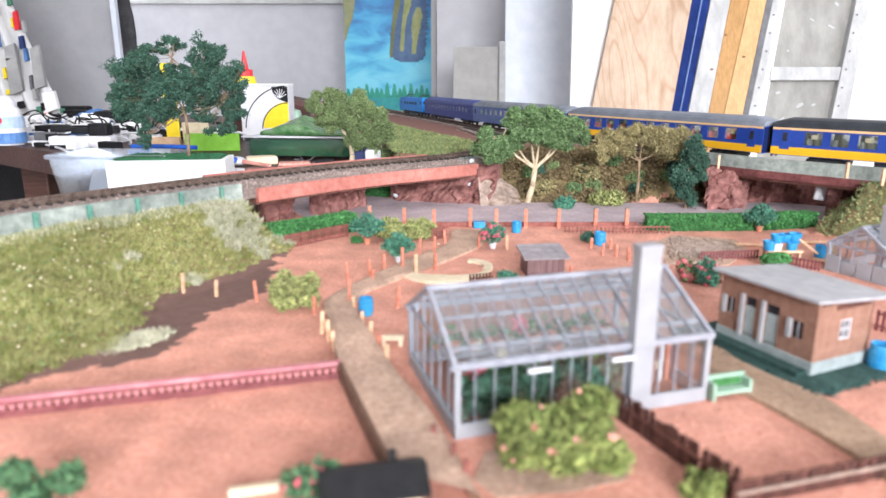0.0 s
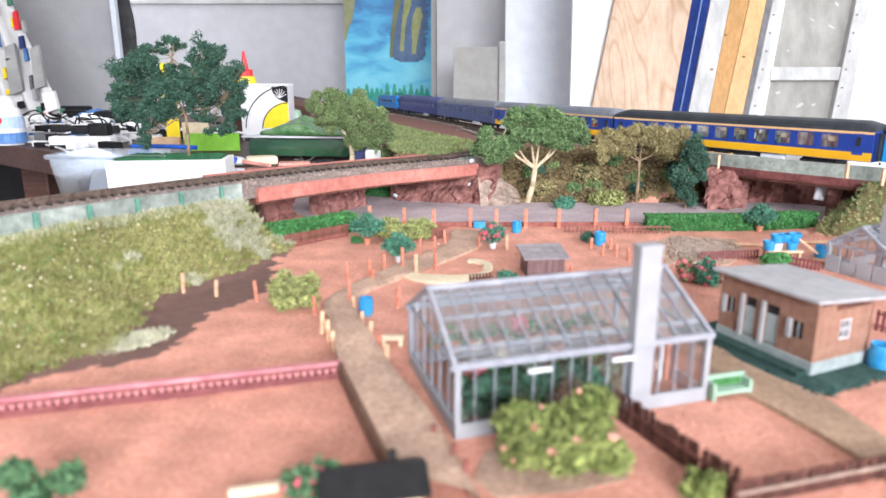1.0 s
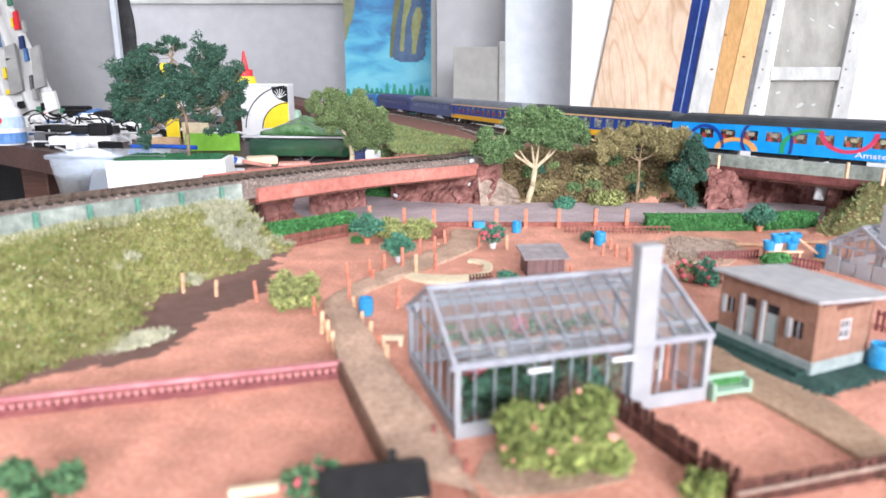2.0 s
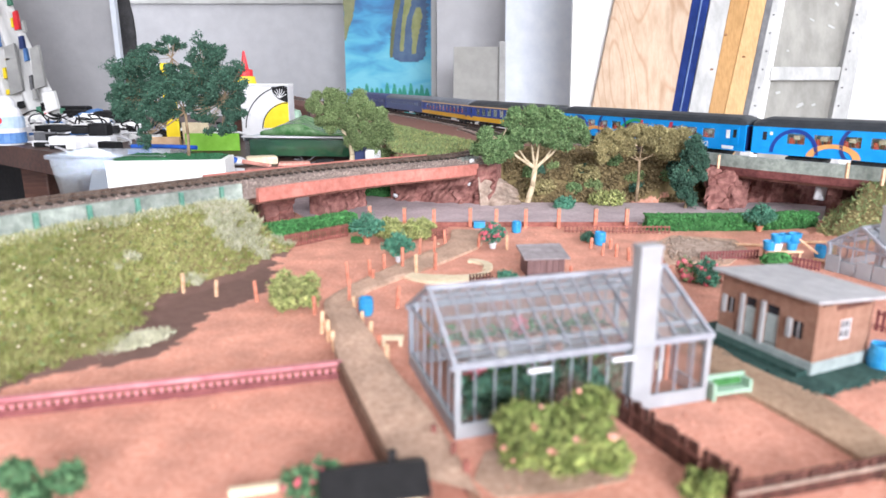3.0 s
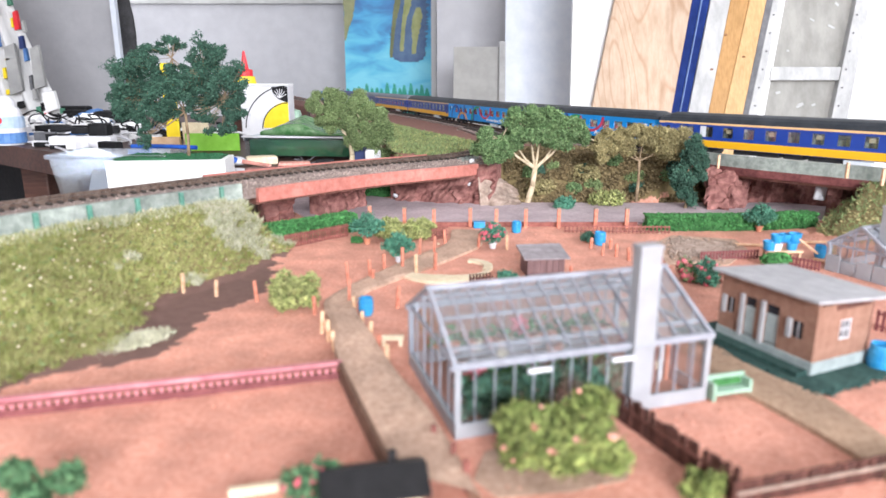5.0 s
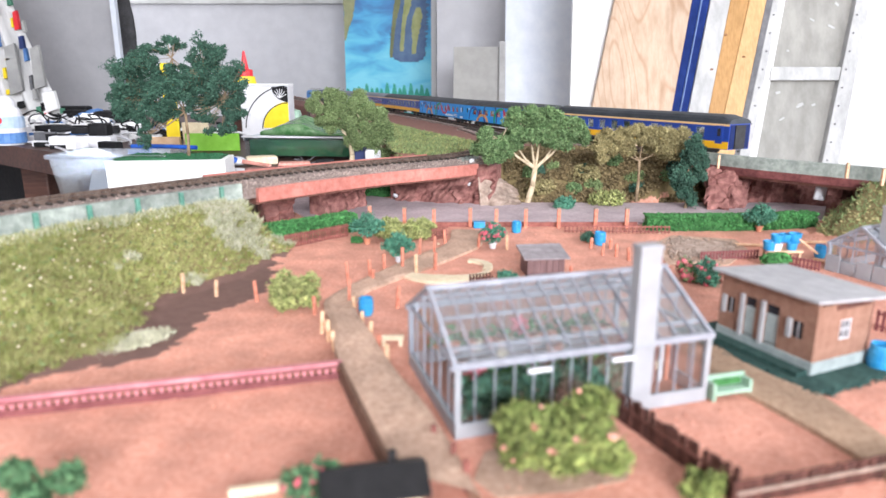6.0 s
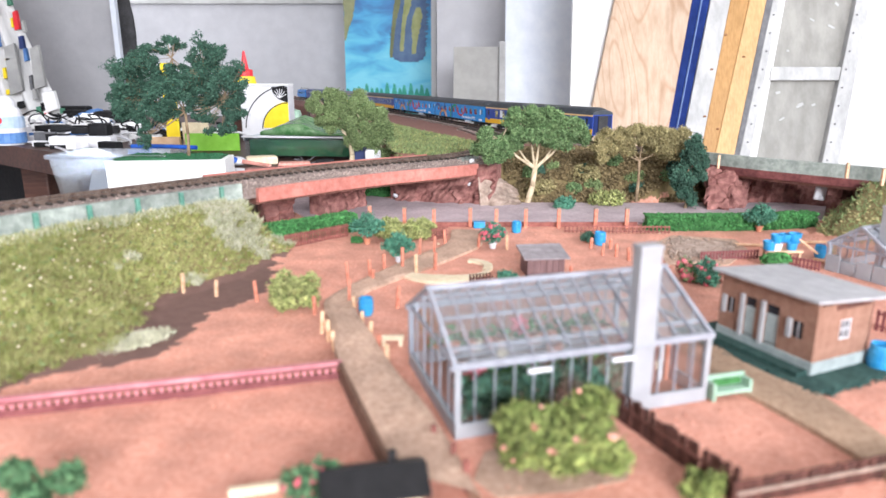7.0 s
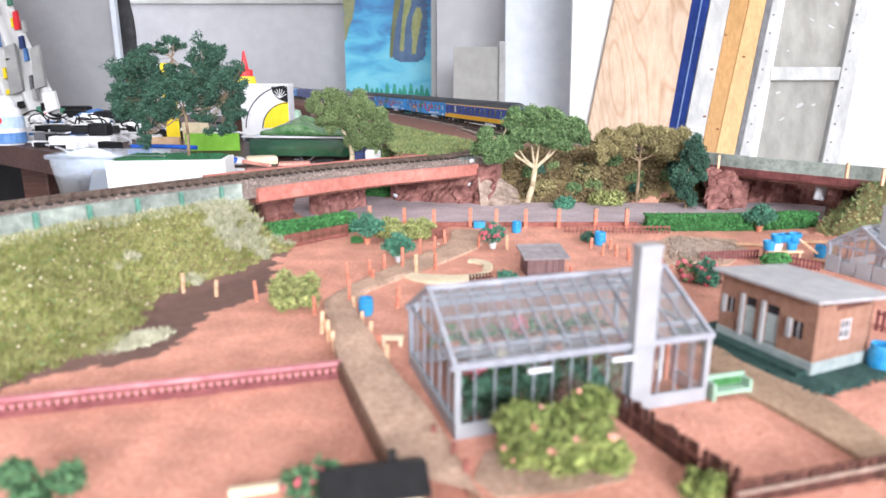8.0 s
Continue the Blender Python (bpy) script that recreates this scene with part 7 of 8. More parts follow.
# foam block that holds the big tree
fb = thing("foam_block", pose(0, 0, 0), "white polystyrene block with green flocked top", "foam block")
part("block", prism(B(), [(-0.442, 0.86), (-0.292, 0.88), (-0.300, 0.945), (-0.445, 0.935)], -0.03, 0.032), FOAM, fb)
part("flocking", prism(B(), [(-0.436, 0.870), (-0.300, 0.888), (-0.306, 0.938), (-0.440, 0.928)], 0.032, 0.0345), FOREST, fb, "dark green flocking")
crumbs("flock", np.c_[np.random.default_rng(2).uniform(-0.43, -0.305, 500), np.random.default_rng(3).uniform(0.875, 0.93, 500), np.full(500, 0.035)], 0.0016, FOREST, fb, seed=3)["kind"] = "stuff"
tb_ = thing("plastic_tub", pose(-0.50, 0.955, -0.03), "clear plastic storage tub with a rolled rim", "tub")
bm = B()
o_, i_ = [(-0.030, -0.05), (0.10, -0.05), (0.10, 0.05), (-0.030, 0.05)], 0
lo = [bm.verts.new((x, y, 0)) for x, y in o_]
hi = [bm.verts.new((x * 1.18 - 0.002, y * 1.18, 0.064)) for x, y in o_]
hi2 = [bm.verts.new((x * 1.18 - 0.002 + (0.003 if x < 0 else -0.003), y * 1.18 + (0.003 if y < 0 else -0.003), 0.064)) for x, y in o_]
lo2 = [bm.verts.new((x + (0.003 if x < 0 else -0.003), y + (0.003 if y < 0 else -0.003), 0.003)) for x, y in o_]
bm.faces.new(lo[::-1])
bm.faces.new(lo2)
for i in range(4):
    j = (i + 1) % 4
    bm.faces.new((lo[i], lo[j], hi[j], hi[i]))
    bm.faces.new((hi[i], hi[j], hi2[j], hi2[i]))
    bm.faces.new((hi2[i], hi2[j], lo2[j], lo2[i]))
part("tub", bm, CLEAR, tb_)
part("rim", box(box(B(), (0.042, -0.061, 0.064), (0.165, 0.005, 0.006), bevel=0.001), (-0.039, 0, 0.064), (0.005, 0.118, 0.006), bevel=0.001), CLEAR, tb_, "rolled clear rim")
for i in range(5):
    part("paper", box(B(), (0.01 + 0.014 * i, -0.02 + 0.01 * i, 0.022), (0.030, 0.001, 0.034), pose(0, 0, 0, 8 * i - 15, 10 - 7 * i, 20 * i).to_3x3()), FOAM, tb_)
tree("tree", "large bushy dark blue-green model tree on a foam block", (-0.349, 0.905, 0.034), (0.001, 0, 0.060), [(-0.055, 0, 0.085), (-0.03, 0.01, 0.11), (0.03, 0, 0.12), (0.055, 0, 0.075), (-0.01, 0, 0.13), (-0.05, 0, 0.03)],
     [((-0.060, 0, 0.112), (0.040, 0.030, 0.036)), ((-0.076, 0, 0.076), (0.030, 0.028, 0.030)), ((-0.045, 0, 0.056), (0.030, 0.026, 0.024)), ((-0.010, 0, 0.147), (0.024, 0.02, 0.012)), ((0.036, 0, 0.130), (0.030, 0.028, 0.032)), ((0.056, 0, 0.090), (0.038, 0.03, 0.036)), ((0.022, 0, 0.095), (0.030, 0.028, 0.026)), ((-0.030, 0, 0.082), (0.030, 0.028, 0.024)), ((0.072, 0, 0.108), (0.020, 0.02, 0.026)),
      ((0.012, 0, 0.078), (0.028, 0.026, 0.022)), ((-0.036, 0, 0.136), (0.022, 0.020, 0.014)), ((-0.004, 0, 0.116), (0.020, 0.02, 0.012)), ((0.044, 0, 0.034), (0.020, 0.018, 0.011)), ((0.060, 0, 0.048), (0.018, 0.02, 0.016)), ((-0.056, 0, 0.024), (0.012, 0.014, 0.018)), ((0.006, 0, 0.106), (0.022, 0.02, 0.014)), ((-0.022, 0, 0.100), (0.022, 0.02, 0.022)), ((-0.018, 0, 0.066), (0.02, 0.02, 0.018)), ((-0.086, 0, 0.080), (0.016, 0.02, 0.018)), ((0.028, 0, 0.055), (0.02, 0.02, 0.014)), ((0.044, 0, 0.138), (0.012, 0.014, 0.014)), ((0.072, 0, 0.066), (0.016, 0.02, 0.018))], 0.0016, 20000, TREE_DARK, BARK_DARK, 0.0020, 25)


def bottle(name, label, base, prof, material, cap=None, cap_prof=(), extra=None, seg=20, category="bottle"):
    t = thing(name, pose(*base), label, category)
    part("body", lathe(B(), (0, 0, 0), prof, seg), material, t, smooth=False)
    if cap:
        part("cap", lathe(B(), (0, 0, 0), cap_prof, seg), cap, t, "coloured cap")
    for nm, pr, mt in extra or ():
        part(nm, lathe(B(), (0, 0, 0), pr, seg), mt, t)
    return t


LBL_SKY = mat("pale_blue_print", (0.38, 0.50, 0.66), (0.50, 0.61, 0.75), 60, 0.5, 0.05)
LBL_BLUE = mat("blue_print", (0.06, 0.16, 0.42), (0.12, 0.26, 0.52), 60, 0.5, 0.05)
bottle("paint_bottle", "white and blue round plastic bottle with a domed cap", (-0.9412, 1.4398, 0), [(0.030, 0), (0.032, 0.006), (0.032, 0.045), (0.031, 0.066), (0.026, 0.078)], WHITE, WHITE, [(0.022, 0.078), (0.022, 0.090), (0.016, 0.100), (0.006, 0.104)],
       [("label_band", [(0.0340, 0.004), (0.0342, 0.026)], LBL_BLUE), ("label_band", [(0.0340, 0.036), (0.0342, 0.060)], LBL_SKY)])
part("emblem", rod(B(), (0.004, -0.0322, 0.053), (0.004, -0.0335, 0.053), 0.008, seg=16), RED_P, bpy.data.objects["paint_bottle"], "small red emblem")
bottle("glue_bottle", "dark brown glue bottle with yellow collar and red nozzle", (-0.466, 1.60, 0.006), [(0.034, 0), (0.036, 0.01), (0.036, 0.09), (0.030, 0.112)], DESKW, RED_P, [(0.018, 0.138), (0.018, 0.153), (0.009, 0.156), (0.003, 0.192), (0.002, 0.196)],
       [("collar", [(0.026, 0.110), (0.026, 0.118), (0.022, 0.138)], YELLOW_P), ("base_ring", [(0.0365, 0.0), (0.0365, 0.008)], BLACKP)])
pb = thing("printed_carton", pose(-0.404, 1.52, 0), "tall white carton printed with black curves and a yellow field", "box")
part("carton", box(B(), (0, 0.03, 0.062), (0.110, 0.06, 0.124), bevel=0.004), WHITE, pb)
part("lid_edge", box(B(), (-0.002, 0.028, 0.1255), (0.114, 0.064, 0.004), bevel=0.001), W_BRIGHT, pb, "white lid edge")


def front_print(name, pts, material, y, label=""):
    """A flat printed field on the carton's front."""
    bm = B()
    bm.faces.new([bm.verts.new((x, y, z)) for x, z in pts])
    r = bmesh.ops.extrude_face_region(bm, geom=bm.faces[:])
    for q in [g for g in r["geom"] if isinstance(g, bmesh.types.BMVert)]:
        q.co.y += 0.0006
    return part(name, bm, material, pb, label)


def swoop(cx, cz, rx, rz, a0, a1, n=16):
    return [(cx + rx * math.cos(radians(a0 + (a1 - a0) * i / n)), cz + rz * math.sin(radians(a0 + (a1 - a0) * i / n))) for i in range(n + 1)]


front_print("yellow_field", [(0.054, 0.030), (0.054, 0.088)] + swoop(0.054, 0.030, 0.058, 0.058, 95, 180), YELLOW_P, -0.0012, "yellow printed field")
for rr_ in (0.062, 0.100):
    front_print("black_curve", swoop(0.054, 0.026, rr_, rr_ * 0.98, 92, 178) + swoop(0.054, 0.026, rr_ - 0.0022, rr_ * 0.98 - 0.0022, 178, 92), BLACKP, -0.0016, "thin black printed curve")
front_print("dark_field", [(0.054, 0.086), (0.054, 0.121), (0.018, 0.121), (0.022, 0.104), (0.034, 0.093)], BLACKP, -0.0014, "dark patterned corner")
for i in range(7):
    a = radians(25 + 21 * i)
    part("ray", rod(B(), (0.036, -0.0022, 0.096), (0.036 + 0.017 * math.cos(a), -0.0022, 0.096 + 0.021 * math.sin(a)), 0.0008, seg=5), WHITE, pb)
part("base_band", box(B(), (-0.006, 0.0, 0.006), (0.090, 0.004, 0.011), bevel=0.0008), BLACKP, pb, "black band at the foot")


def carton(name, label, x, y, w, d, h, material, rz=0, z=0.0, category="box", bevel=0.001):
    return tagged_at(part(name, box(B(), (0, 0, h / 2), (w, d, h), bevel=bevel), material), pose(x, y, z, 0, 0, rz), label, category)


def tagged_at(ob, m, label, category):
    ob.matrix_basis = m
    return tagged(ob, label, category)


carton("cardboard_piece", "folded tan cardboard standing behind the tree", -0.555, 1.32, 0.062, 0.01, 0.026, CARD, 4)
carton("card_sheet", "pale cream printed card sheet", -0.505, 1.36, 0.055, 0.004, 0.052, CREAM, -3)
yt = thing("yellow_ruler", pose(-0.543, 1.34, 0), "tall yellow plastic strip standing upright", "ruler")
part("strip", box(B(), (0, 0, 0.084), (0.026, 0.005, 0.168), bevel=0.001), YELLOW_P, yt)
carton("green_card", "lime green glossy card behind the tree trunk", -0.455, 1.31, 0.105, 0.005, 0.034, LIME_P, 3)
carton("black_case", "long black flat case on the desk", -0.88, 1.62, 0.20, 0.05, 0.018, BLACKP, -3, 0.012)
carton("white_box", "flat white tray with cables on the desk", -0.90, 1.53, 0.10, 0.04, 0.012, WHITE, -5)
carton("white_box", "white tray under the cables", -0.80, 1.50, 0.16, 0.03, 0.009, FOAM, 2)
carton("navy_box", "navy and white carton under the moss-green tree", -0.128, 1.02, 0.020, 0.02, 0.034, NAVY_P, 5)
wb = carton("white_box", "small white rounded box beside the track", -0.106, 1.0, 0.024, 0.018, 0.034, WHITE, 5, bevel=0.004)
r7 = random.Random(7)
for i in range(64):
    c = carton("small_part", "small mixed plastic part on the desk", -1.16 + r7.uniform(0, 0.60), 1.60 + r7.uniform(-0.08, 0.42), r7.uniform(0.012, 0.060), r7.uniform(0.01, 0.035), r7.uniform(0.004, 0.022), r7.choice((WHITE, FOAM, BLACKP, BLACKP, LBL_BLUE, DARKGREY, FOAM, WHITE, CARD)), r7.uniform(-40, 40))
    c["group"] = "small parts on the desk"


for i in range(22):
    u = i / 21
    off_ = r7.uniform(0.03, 0.15)
    mt_ = (WHITE, BLACKP, FOAM, DARKGREY, BLACKP, FOAM, LBL_BLUE)[i % 7]
    c = carton("small_part", ("white" if mt_ in (WHITE, FOAM) else "blue" if mt_ is LBL_BLUE else "black") + " plastic part among cables on the desk", -1.0 + 0.40 * u + 0.6 * off_, 1.475 - 0.315 * u + 0.8 * off_, r7.uniform(0.012, 0.06), r7.uniform(0.008, 0.02), r7.uniform(0.008, 0.024), mt_, r7.uniform(-50, 30), 0.0, "plastic part", 0.002)
    c["group"] = "small parts on the desk"


def cable(label, pts, r, material):
    cu = bpy.data.curves.new("cable", 'CURVE')
    cu.dimensions, cu.bevel_depth, cu.bevel_resolution = '3D', r, 2
    s = cu.splines.new('NURBS')
    s.points.add(len(pts) - 1)
    for q, p in zip(s.points, pts):
        q.co = (*p, 1)
    s.use_endpoint_u, s.order_u = True, 4
    cu.materials.append(material)
    return tagged(new("cable", cu), label, "cable", "cables on the desk")


for i in range(16):
    bk_ = i % 2 == 0
    c = carton("tool_case" if bk_ else "paper_strip", "long black tool case lying on the desk" if bk_ else "crumpled white paper strip on the desk", -1.02 + 0.028 * i + r7.uniform(-0.02, 0.02), 1.52 + r7.uniform(-0.03, 0.16), r7.uniform(0.05, 0.13), r7.uniform(0.012, 0.022), r7.uniform(0.008, 0.02), BLACKP if bk_ else FOAM, r7.uniform(-35, 25), r7.choice((0.0, 0.0, 0.018)), "case" if bk_ else "paper", 0.003)
for i in range(12):
    x0, y0 = -0.98 + 0.05 * i, 1.55 + 0.02 * (i % 3)
    pts = [(x0 + 0.03 * k + r7.uniform(-0.02, 0.02), y0 - 0.02 * k * (i % 2) + r7.uniform(-0.03, 0.03), 0.004 + r7.uniform(0, 0.028) * (k not in (0, 6))) for k in range(7)]
    cable("black cable lying in loops on the desk" if i % 3 else "white cable lying in loops on the desk", pts, 0.0026, BLACKP if i % 3 else WHITE)
cable("white cable hanging over the desk edge", [(-0.93, 1.47, 0.004), (-0.80, 1.36, 0.006), (-0.70, 1.25, 0.003), (-0.62, 1.15, -0.01), (-0.55, 1.04, 0.02)], 0.0025, WHITE)
cable("blue pen lying on the tub", [(-0.470, 1.0, 0.0385), (-0.45, 0.99, 0.040), (-0.40, 0.985, 0.040), (-0.365, 0.98, 0.0385)], 0.0032, BLUE_P)

# clear case with green scenery, wrapped mat, loose tools
cs = thing("scenery_case", pose(-0.235, 1.20, 0, 0, 0, -7), "clear plastic case filled with dark green scenery fibre", "case")
part("tray", box(B(), (-0.01, 0, 0.020), (0.185, 0.09, 0.028), bevel=0.003), FOREST, cs, "dark green fibre filling")
part("case", box(B(), (-0.01, 0, 0.022), (0.198, 0.10, 0.036), bevel=0.003), GLASS, cs)
part("rim", box(B(), (-0.01, -0.0505, 0.0395), (0.205, 0.004, 0.003), bevel=0.0006), WHITE, cs, "white rim")
bm = B()
nx_, ny_ = 26, 10
gv = [[bm.verts.new((-0.085 + 0.165 * i / nx_, -0.035 + 0.08 * j / ny_, 0.043 + 0.028 * math.exp(-((i / nx_ - 0.35) / 0.28) ** 2) * (0.6 + 0.4 * j / ny_) + 0.003 * noise.noise(Vector((i * 0.5, j * 0.5, 0))))) for i in range(nx_ + 1)] for j in range(ny_ + 1)]
for j in range(ny_):
    for i in range(nx_):
        bm.faces.new((gv[j][i], gv[j][i + 1], gv[j + 1][i + 1], gv[j + 1][i]))
r = bmesh.ops.extrude_face_region(bm, geom=bm.faces[:])
for q in [g for g in r["geom"] if isinstance(g, bmesh.types.BMVert)]:
    q.co.z = 0.041
WRAP = mat("green_mat_in_film", (0.05, 0.17, 0.05), (0.20, 0.33, 0.17), 60, 0.25, 0.3, stretch=(1, 3, 1))
tagged_at(part("grass_mat", bm, WRAP, smooth=True), pose(-0.235, 1.20, 0.0, 0, 0, -7), "green grass mat wrapped in shiny clear film", "grass mat")
spn = thing("spoon", pose(-0.335, 1.07, 0.004, 0, 0, -38), "white and pink plastic spoon with a blue tip", "spoon")
bm = B()
bmesh.ops.create_uvsphere(bm, u_segments=14, v_segments=8, radius=1.0, matrix=Matrix.Translation((0, 0, 0.004)) @ Matrix.Diagonal((0.019, 0.013, 0.0075, 1)))
part("bowl", bm, WHITE, spn, smooth=True)
part("handle", rod(B(), (0.016, 0, 0.004), (0.085, 0, 0.003), 0.0038, 0.0026), PINK, spn, "pink handle")
bm = B()
bmesh.ops.create_uvsphere(bm, u_segments=12, v_segments=8, radius=1.0, matrix=Matrix.Translation((0.003, -0.008, 0.006)) @ Matrix.Diagonal((0.010, 0.007, 0.006, 1)))
part("tip", bm, BLUE_P, spn, "blue rounded tip", smooth=True)
for i, (x, y, w, d, h, mt, rz, lab, nm) in enumerate(((-0.30, 1.00, 0.075, 0.012, 0.005, WHITE, -8, "white plastic strip lying on the desk", "strip"), (-0.235, 1.04, 0.05, 0.03, 0.010, PINK, 12, "crumpled pale pink cloth on the desk", "cloth"), (-0.20, 0.98, 0.04, 0.02, 0.006, RED_P, -20, "faded red plastic piece on the desk", "plastic_piece"),
                                                    (-0.30, 1.09, 0.05, 0.03, 0.014, CREAM, 20, "cream crumpled paper on the desk", "paper"), (-0.16, 0.93, 0.05, 0.03, 0.004, FOAM, 10, "grey-white card lying by the track", "card"), (-0.36, 0.98, 0.06, 0.018, 0.006, FOAM, -14, "white plastic lid lying on the desk", "lid"),
                                                    (-0.19, 1.06, 0.03, 0.02, 0.012, BLACKP, 8, "small black plastic holder on the desk", "holder"), (-0.41, 1.10, 0.05, 0.03, 0.004, EDGING, 5, "pale green card on the desk", "card"), (-0.362, 1.60, 0.045, 0.04, 0.068, MINT, 0, "pale green plastic tub on the desk", "tub"), (-0.305, 1.60, 0.035, 0.03, 0.066, DESKW, 25, "dark brown box on the desk", "box"))):
    carton(nm, lab, x, y, w, d, h, mt, rz, 0.0, nm.replace("_", " "), min(w, d, h) * 0.3)
def crumple(label, x, y, z, sx, sy, sz, material, seed, name="crumpled_paper", category="paper"):
    """A crumpled sheet: a ball of facets, squashed."""
    bm = B()
    r = bmesh.ops.create_icosphere(bm, subdivisions=3, radius=1.0)
    for v in r["verts"]:
        q = v.co * 1.7 + Vector((seed * 2.3, seed * 0.7, 0))
        k = 1 + 0.5 * noise.noise(q) + 0.35 * abs(noise.noise(q * 2.6)) + 0.2 * noise.noise(q * 5.5)
        v.co = Vector((v.co.x * sx * k, v.co.y * sy * k, max(-0.2, v.co.z) * sz * k))
    return tagged_at(part(name, bm, material), pose(x, y, z + 0.2 * sz, 0, 0, seed * 47 % 180), label, category)


r6 = random.Random(61)
for i in range(26):
    u = r6.random()
    x, y = -1.46 + 0.72 * u + r6.uniform(-0.05, 0.05), 2.30 - 0.62 * u + r6.uniform(-0.12, 0.14)
    mt_, lab_ = ((FOAM, "crumpled white paper on the desk"), (WHITE, "crumpled white plastic bag on the desk"), (BLACKP, "heap of black plastic film on the desk"), (FOAM, "torn white packaging on the desk"), (LBL_BLUE, "crumpled blue wrapper on the desk"))[i % 5]
    crumple(lab_, x, y, 0.0, r6.uniform(0.018, 0.05), r6.uniform(0.014, 0.03), r6.uniform(0.012, 0.034), mt_, i + 1)["group"] = "paper and film on the desk"
for x, y, w, d_, h, rz, lab_ in ((-1.36, 2.42, 0.17, 0.05, 0.040, 4, "long black case lying at the back of the desk"), (-1.16, 2.22, 0.20, 0.05, 0.034, -14, "black plastic casing at the back of the desk"), (-0.98, 2.02, 0.13, 0.05, 0.040, 9, "black box with cables at the back of the desk")):
    c = carton("black_case", lab_, x, y, w, d_, h, BLACKP, rz, 0.006, "case", 0.010)
for i in range(14):
    x0, y0 = -1.25 + 0.042 * i, 1.93 - 0.030 * i
    pts = [(x0 + 0.022 * k + r6.uniform(-0.03, 0.03), y0 - 0.015 * k + r6.uniform(-0.05, 0.05), 0.012 + r6.uniform(0, 0.045) * (k not in (0, 6))) for k in range(7)]
    cable("thin black cable coiled over the clutter" if i % 3 else "thin white cable coiled over the clutter", pts, 0.0019, BLACKP if i % 3 else WHITE)
sock = thing("power_strip", pose(-0.735, 1.355, 0, 0, 0, 2), "white multi-socket power strip with rounded ends", "power strip")
part("body", box(B(), (0, 0, 0.013), (0.125, 0.034, 0.026), bevel=0.006), WHITE, sock)
for k in range(3):
    part("socket", rod(B(), (-0.038 + 0.036 * k, 0, 0.0255), (-0.038 + 0.036 * k, 0, 0.0268), 0.011, seg=16), DARKGREY, sock, "dark round socket")
part("plug", box(B(), (0.036, 0.002, 0.038), (0.040, 0.028, 0.026), bevel=0.005), BLACKP, sock, "black adapter plug")

wr = thing("wire_bundle", pose(-0.225, 1.075, 0), "bundle of thin dark wires on the desk", "wire")
bm = B()
for i in range(9):
    a = i * 0.7
    rod(bm, (0, 0, 0.003), (0.018 * math.cos(a), 0.012 * math.sin(a), 0.006 + 0.008 * abs(math.sin(a * 2))), 0.0009, seg=5)
part("wires", bm, DARKGREY, wr)

# patterned cloth hanging at the window side
CLOTH = mat("white_grey_cloth", (0.62, 0.62, 0.62), (0.78, 0.78, 0.78), 12, 0.85, 0.1, stretch=(1, 1, 0.3))
cl = thing("hanging_cloth", pose(-1.555, 2.35, 0), "pale patterned cloth hanging in folds with coloured patches", "cloth")
bm = B()
cols, rows_ = 40, 24
gv = []
for j in range(rows_ + 1):
    v = j / rows_
    wd = 0.20 + 0.24 * (1 - v)
    gv.append([bm.verts.new((-0.22 + wd * (i / cols), 0.022 * math.sin(i * 0.95) + 0.01 * math.sin(i * 0.4 + v * 3), 0.02 + v * 0.75)) for i in range(cols + 1)])
for j in range(rows_):
    for i in range(cols):
        bm.faces.new((gv[j][i], gv[j][i + 1], gv[j + 1][i + 1], gv[j + 1][i]))
r = bmesh.ops.extrude_face_region(bm, geom=bm.faces[:])
for q in [g for g in r["geom"] if isinstance(g, bmesh.types.BMVert)]:
    q.co.y += 0.002
part("cloth", bm, CLOTH, cl, smooth=True)
FOLD_GREY = mat("grey_printed_cloth", (0.30, 0.30, 0.30), (0.42, 0.42, 0.41), 12, 0.85, 0.1)
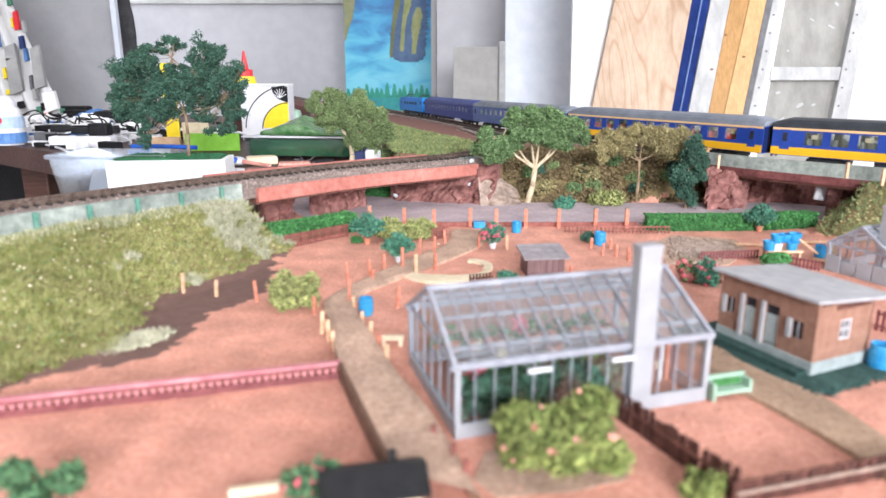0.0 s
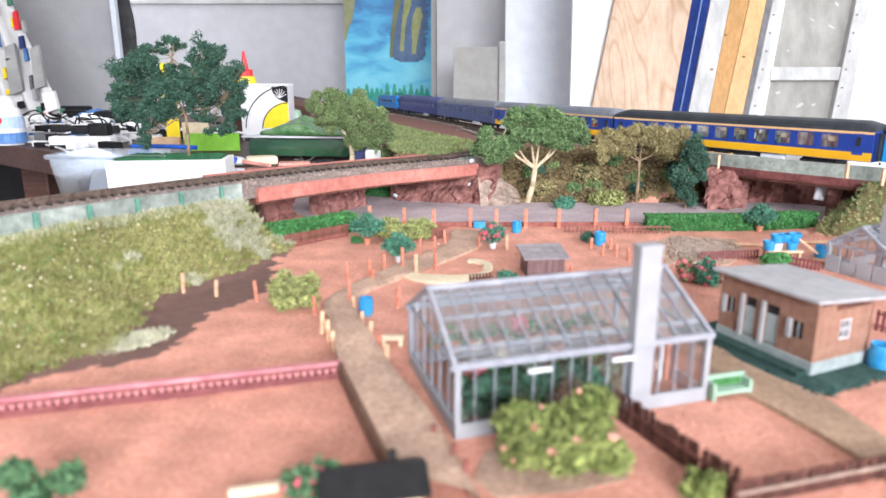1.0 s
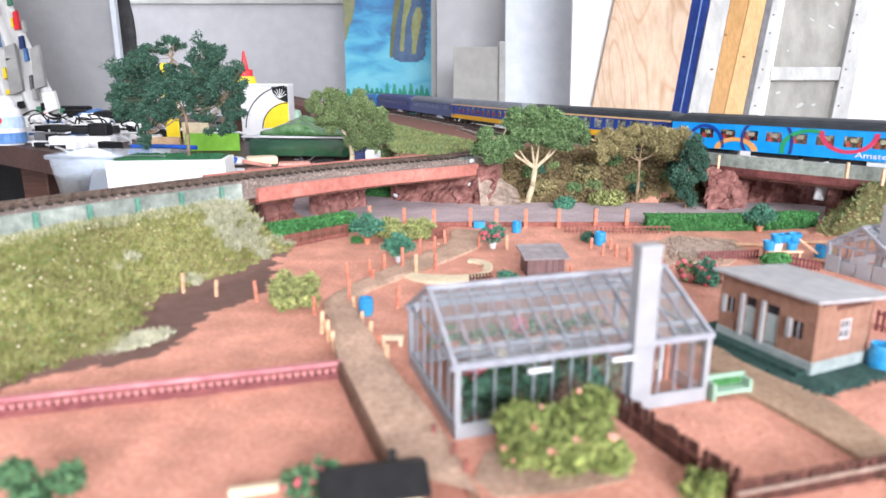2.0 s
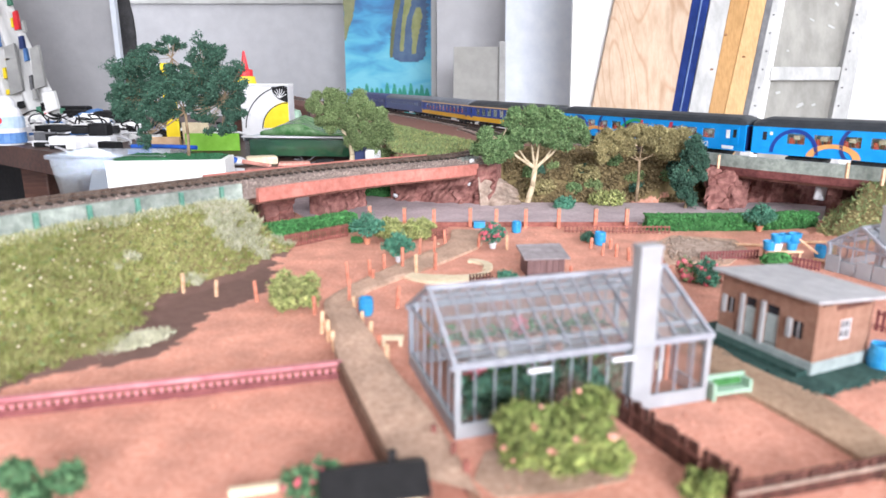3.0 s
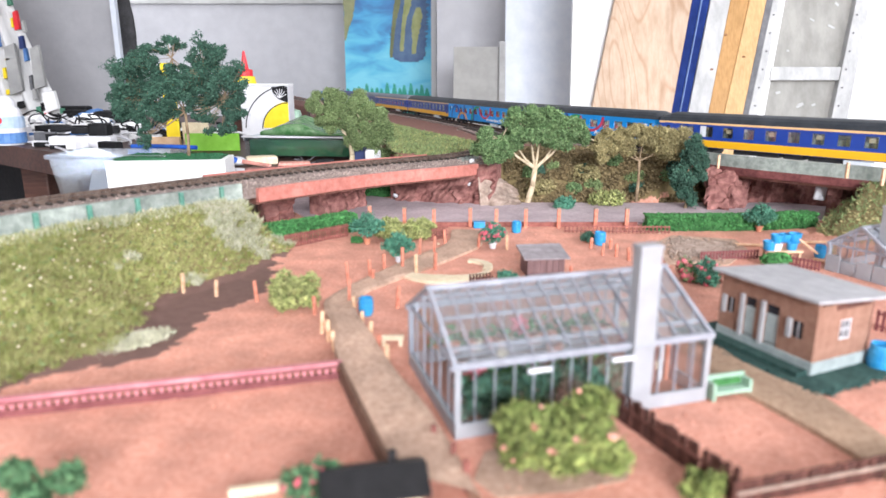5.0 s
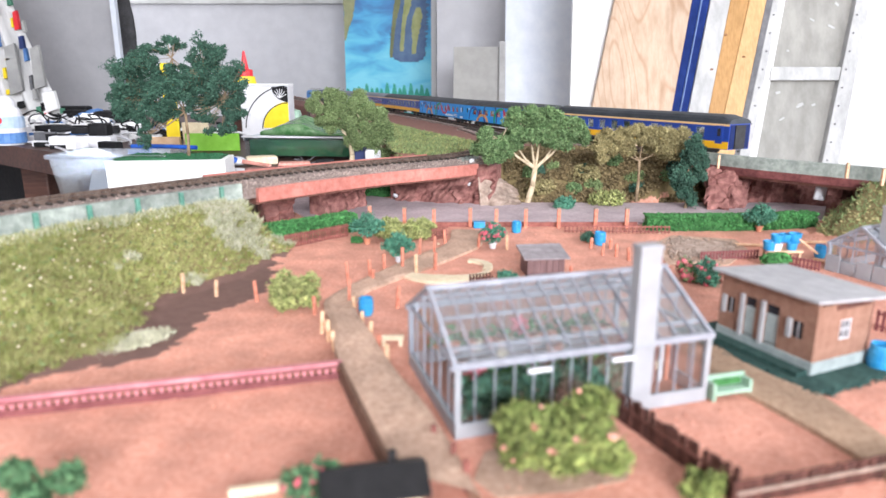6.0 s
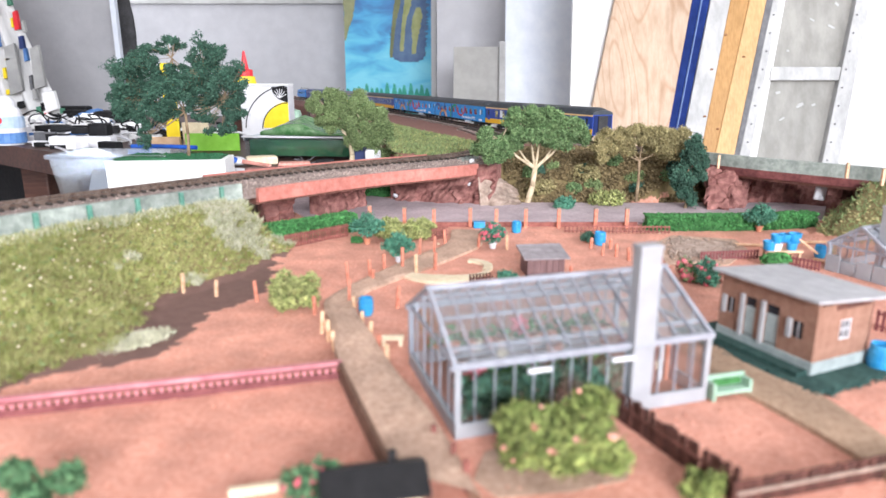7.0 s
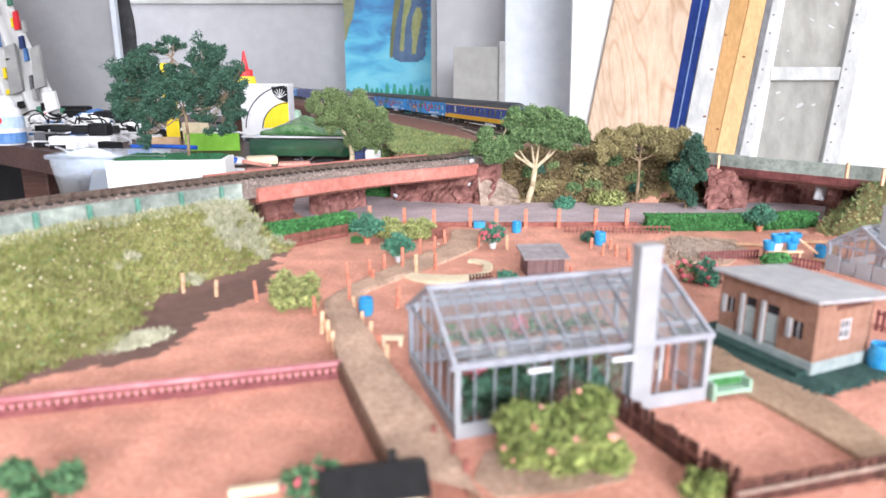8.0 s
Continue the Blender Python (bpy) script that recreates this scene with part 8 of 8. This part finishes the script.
for i, (x, z, w, h, mt) in enumerate(((-0.043, 0.329, 0.016, 0.063, RED_P), (-0.111, 0.363, 0.016, 0.032, RED_P), (-0.130, 0.379, 0.013, 0.050, TEAL), (-0.036, 0.259, 0.016, 0.044, NAVY_P), (-0.028, 0.219, 0.012, 0.044, LBL_BLUE), (-0.056, 0.322, 0.008, 0.032, YELLOW_P), (-0.056, 0.391, 0.013, 0.032, TEAL), (-0.114, 0.272, 0.009, 0.057, LBL_BLUE), (-0.078, 0.172, 0.045, 0.170, FOLD_GREY), (0.006, 0.178, 0.038, 0.145, FOLD_GREY), (0.032, 0.062, 0.054, 0.076, FOAM), (-0.072, 0.052, 0.022, 0.028, BLACKP), (0.006, 0.046, 0.016, 0.032, BLACKP), (-0.010, 0.033, 0.019, 0.032, TEAL), (0.069, 0.033, 0.013, 0.019, TEAL), (-0.108, 0.159, 0.012, 0.038, YELLOW_P), (-0.106, 0.096, 0.016, 0.019, YELLOW_P), (0.015, 0.023, 0.016, 0.008, RED_P), (-0.091, 0.203, 0.019, 0.009, CREAM), (-0.017, 0.090, 0.014, 0.038, FOLD_GREY), (-0.020, 0.310, 0.009, 0.038, FOLD_GREY), (-0.023, 0.128, 0.010, 0.050, DARKGREY))):
    bm = B()
    q = [bm.verts.new(p) for p in ((x + 0.17 - w / 2, -0.036, z - h / 2), (x + 0.17 + w / 2, -0.036, z - h / 2 + w * 0.3), (x + 0.17 + w * 0.35, -0.036, z + h / 2), (x + 0.17 - w * 0.4, -0.036, z + h * 0.42))]
    bm.faces.new(q)
    r = bmesh.ops.extrude_face_region(bm, geom=bm.faces[:])
    for s_ in [g for g in r["geom"] if isinstance(g, bmesh.types.BMVert)]:
        s_.co.y += 0.014
    part("patch", bm, mt, cl)
part("rail", rod(B(), (-0.26, 0, 0.775), (0.26, 0, 0.775), 0.008), DARKGREY, cl)
for x in (-0.25, 0.25):
    part("cord", rod(B(), (x, 0.0, 0.775), (x, 0.0, 1.9), 0.003), DARKGREY, cl)


def motions():
    for ob, p, half in TRAIN:
        walk(ob, run_rows(p, half))


motions()
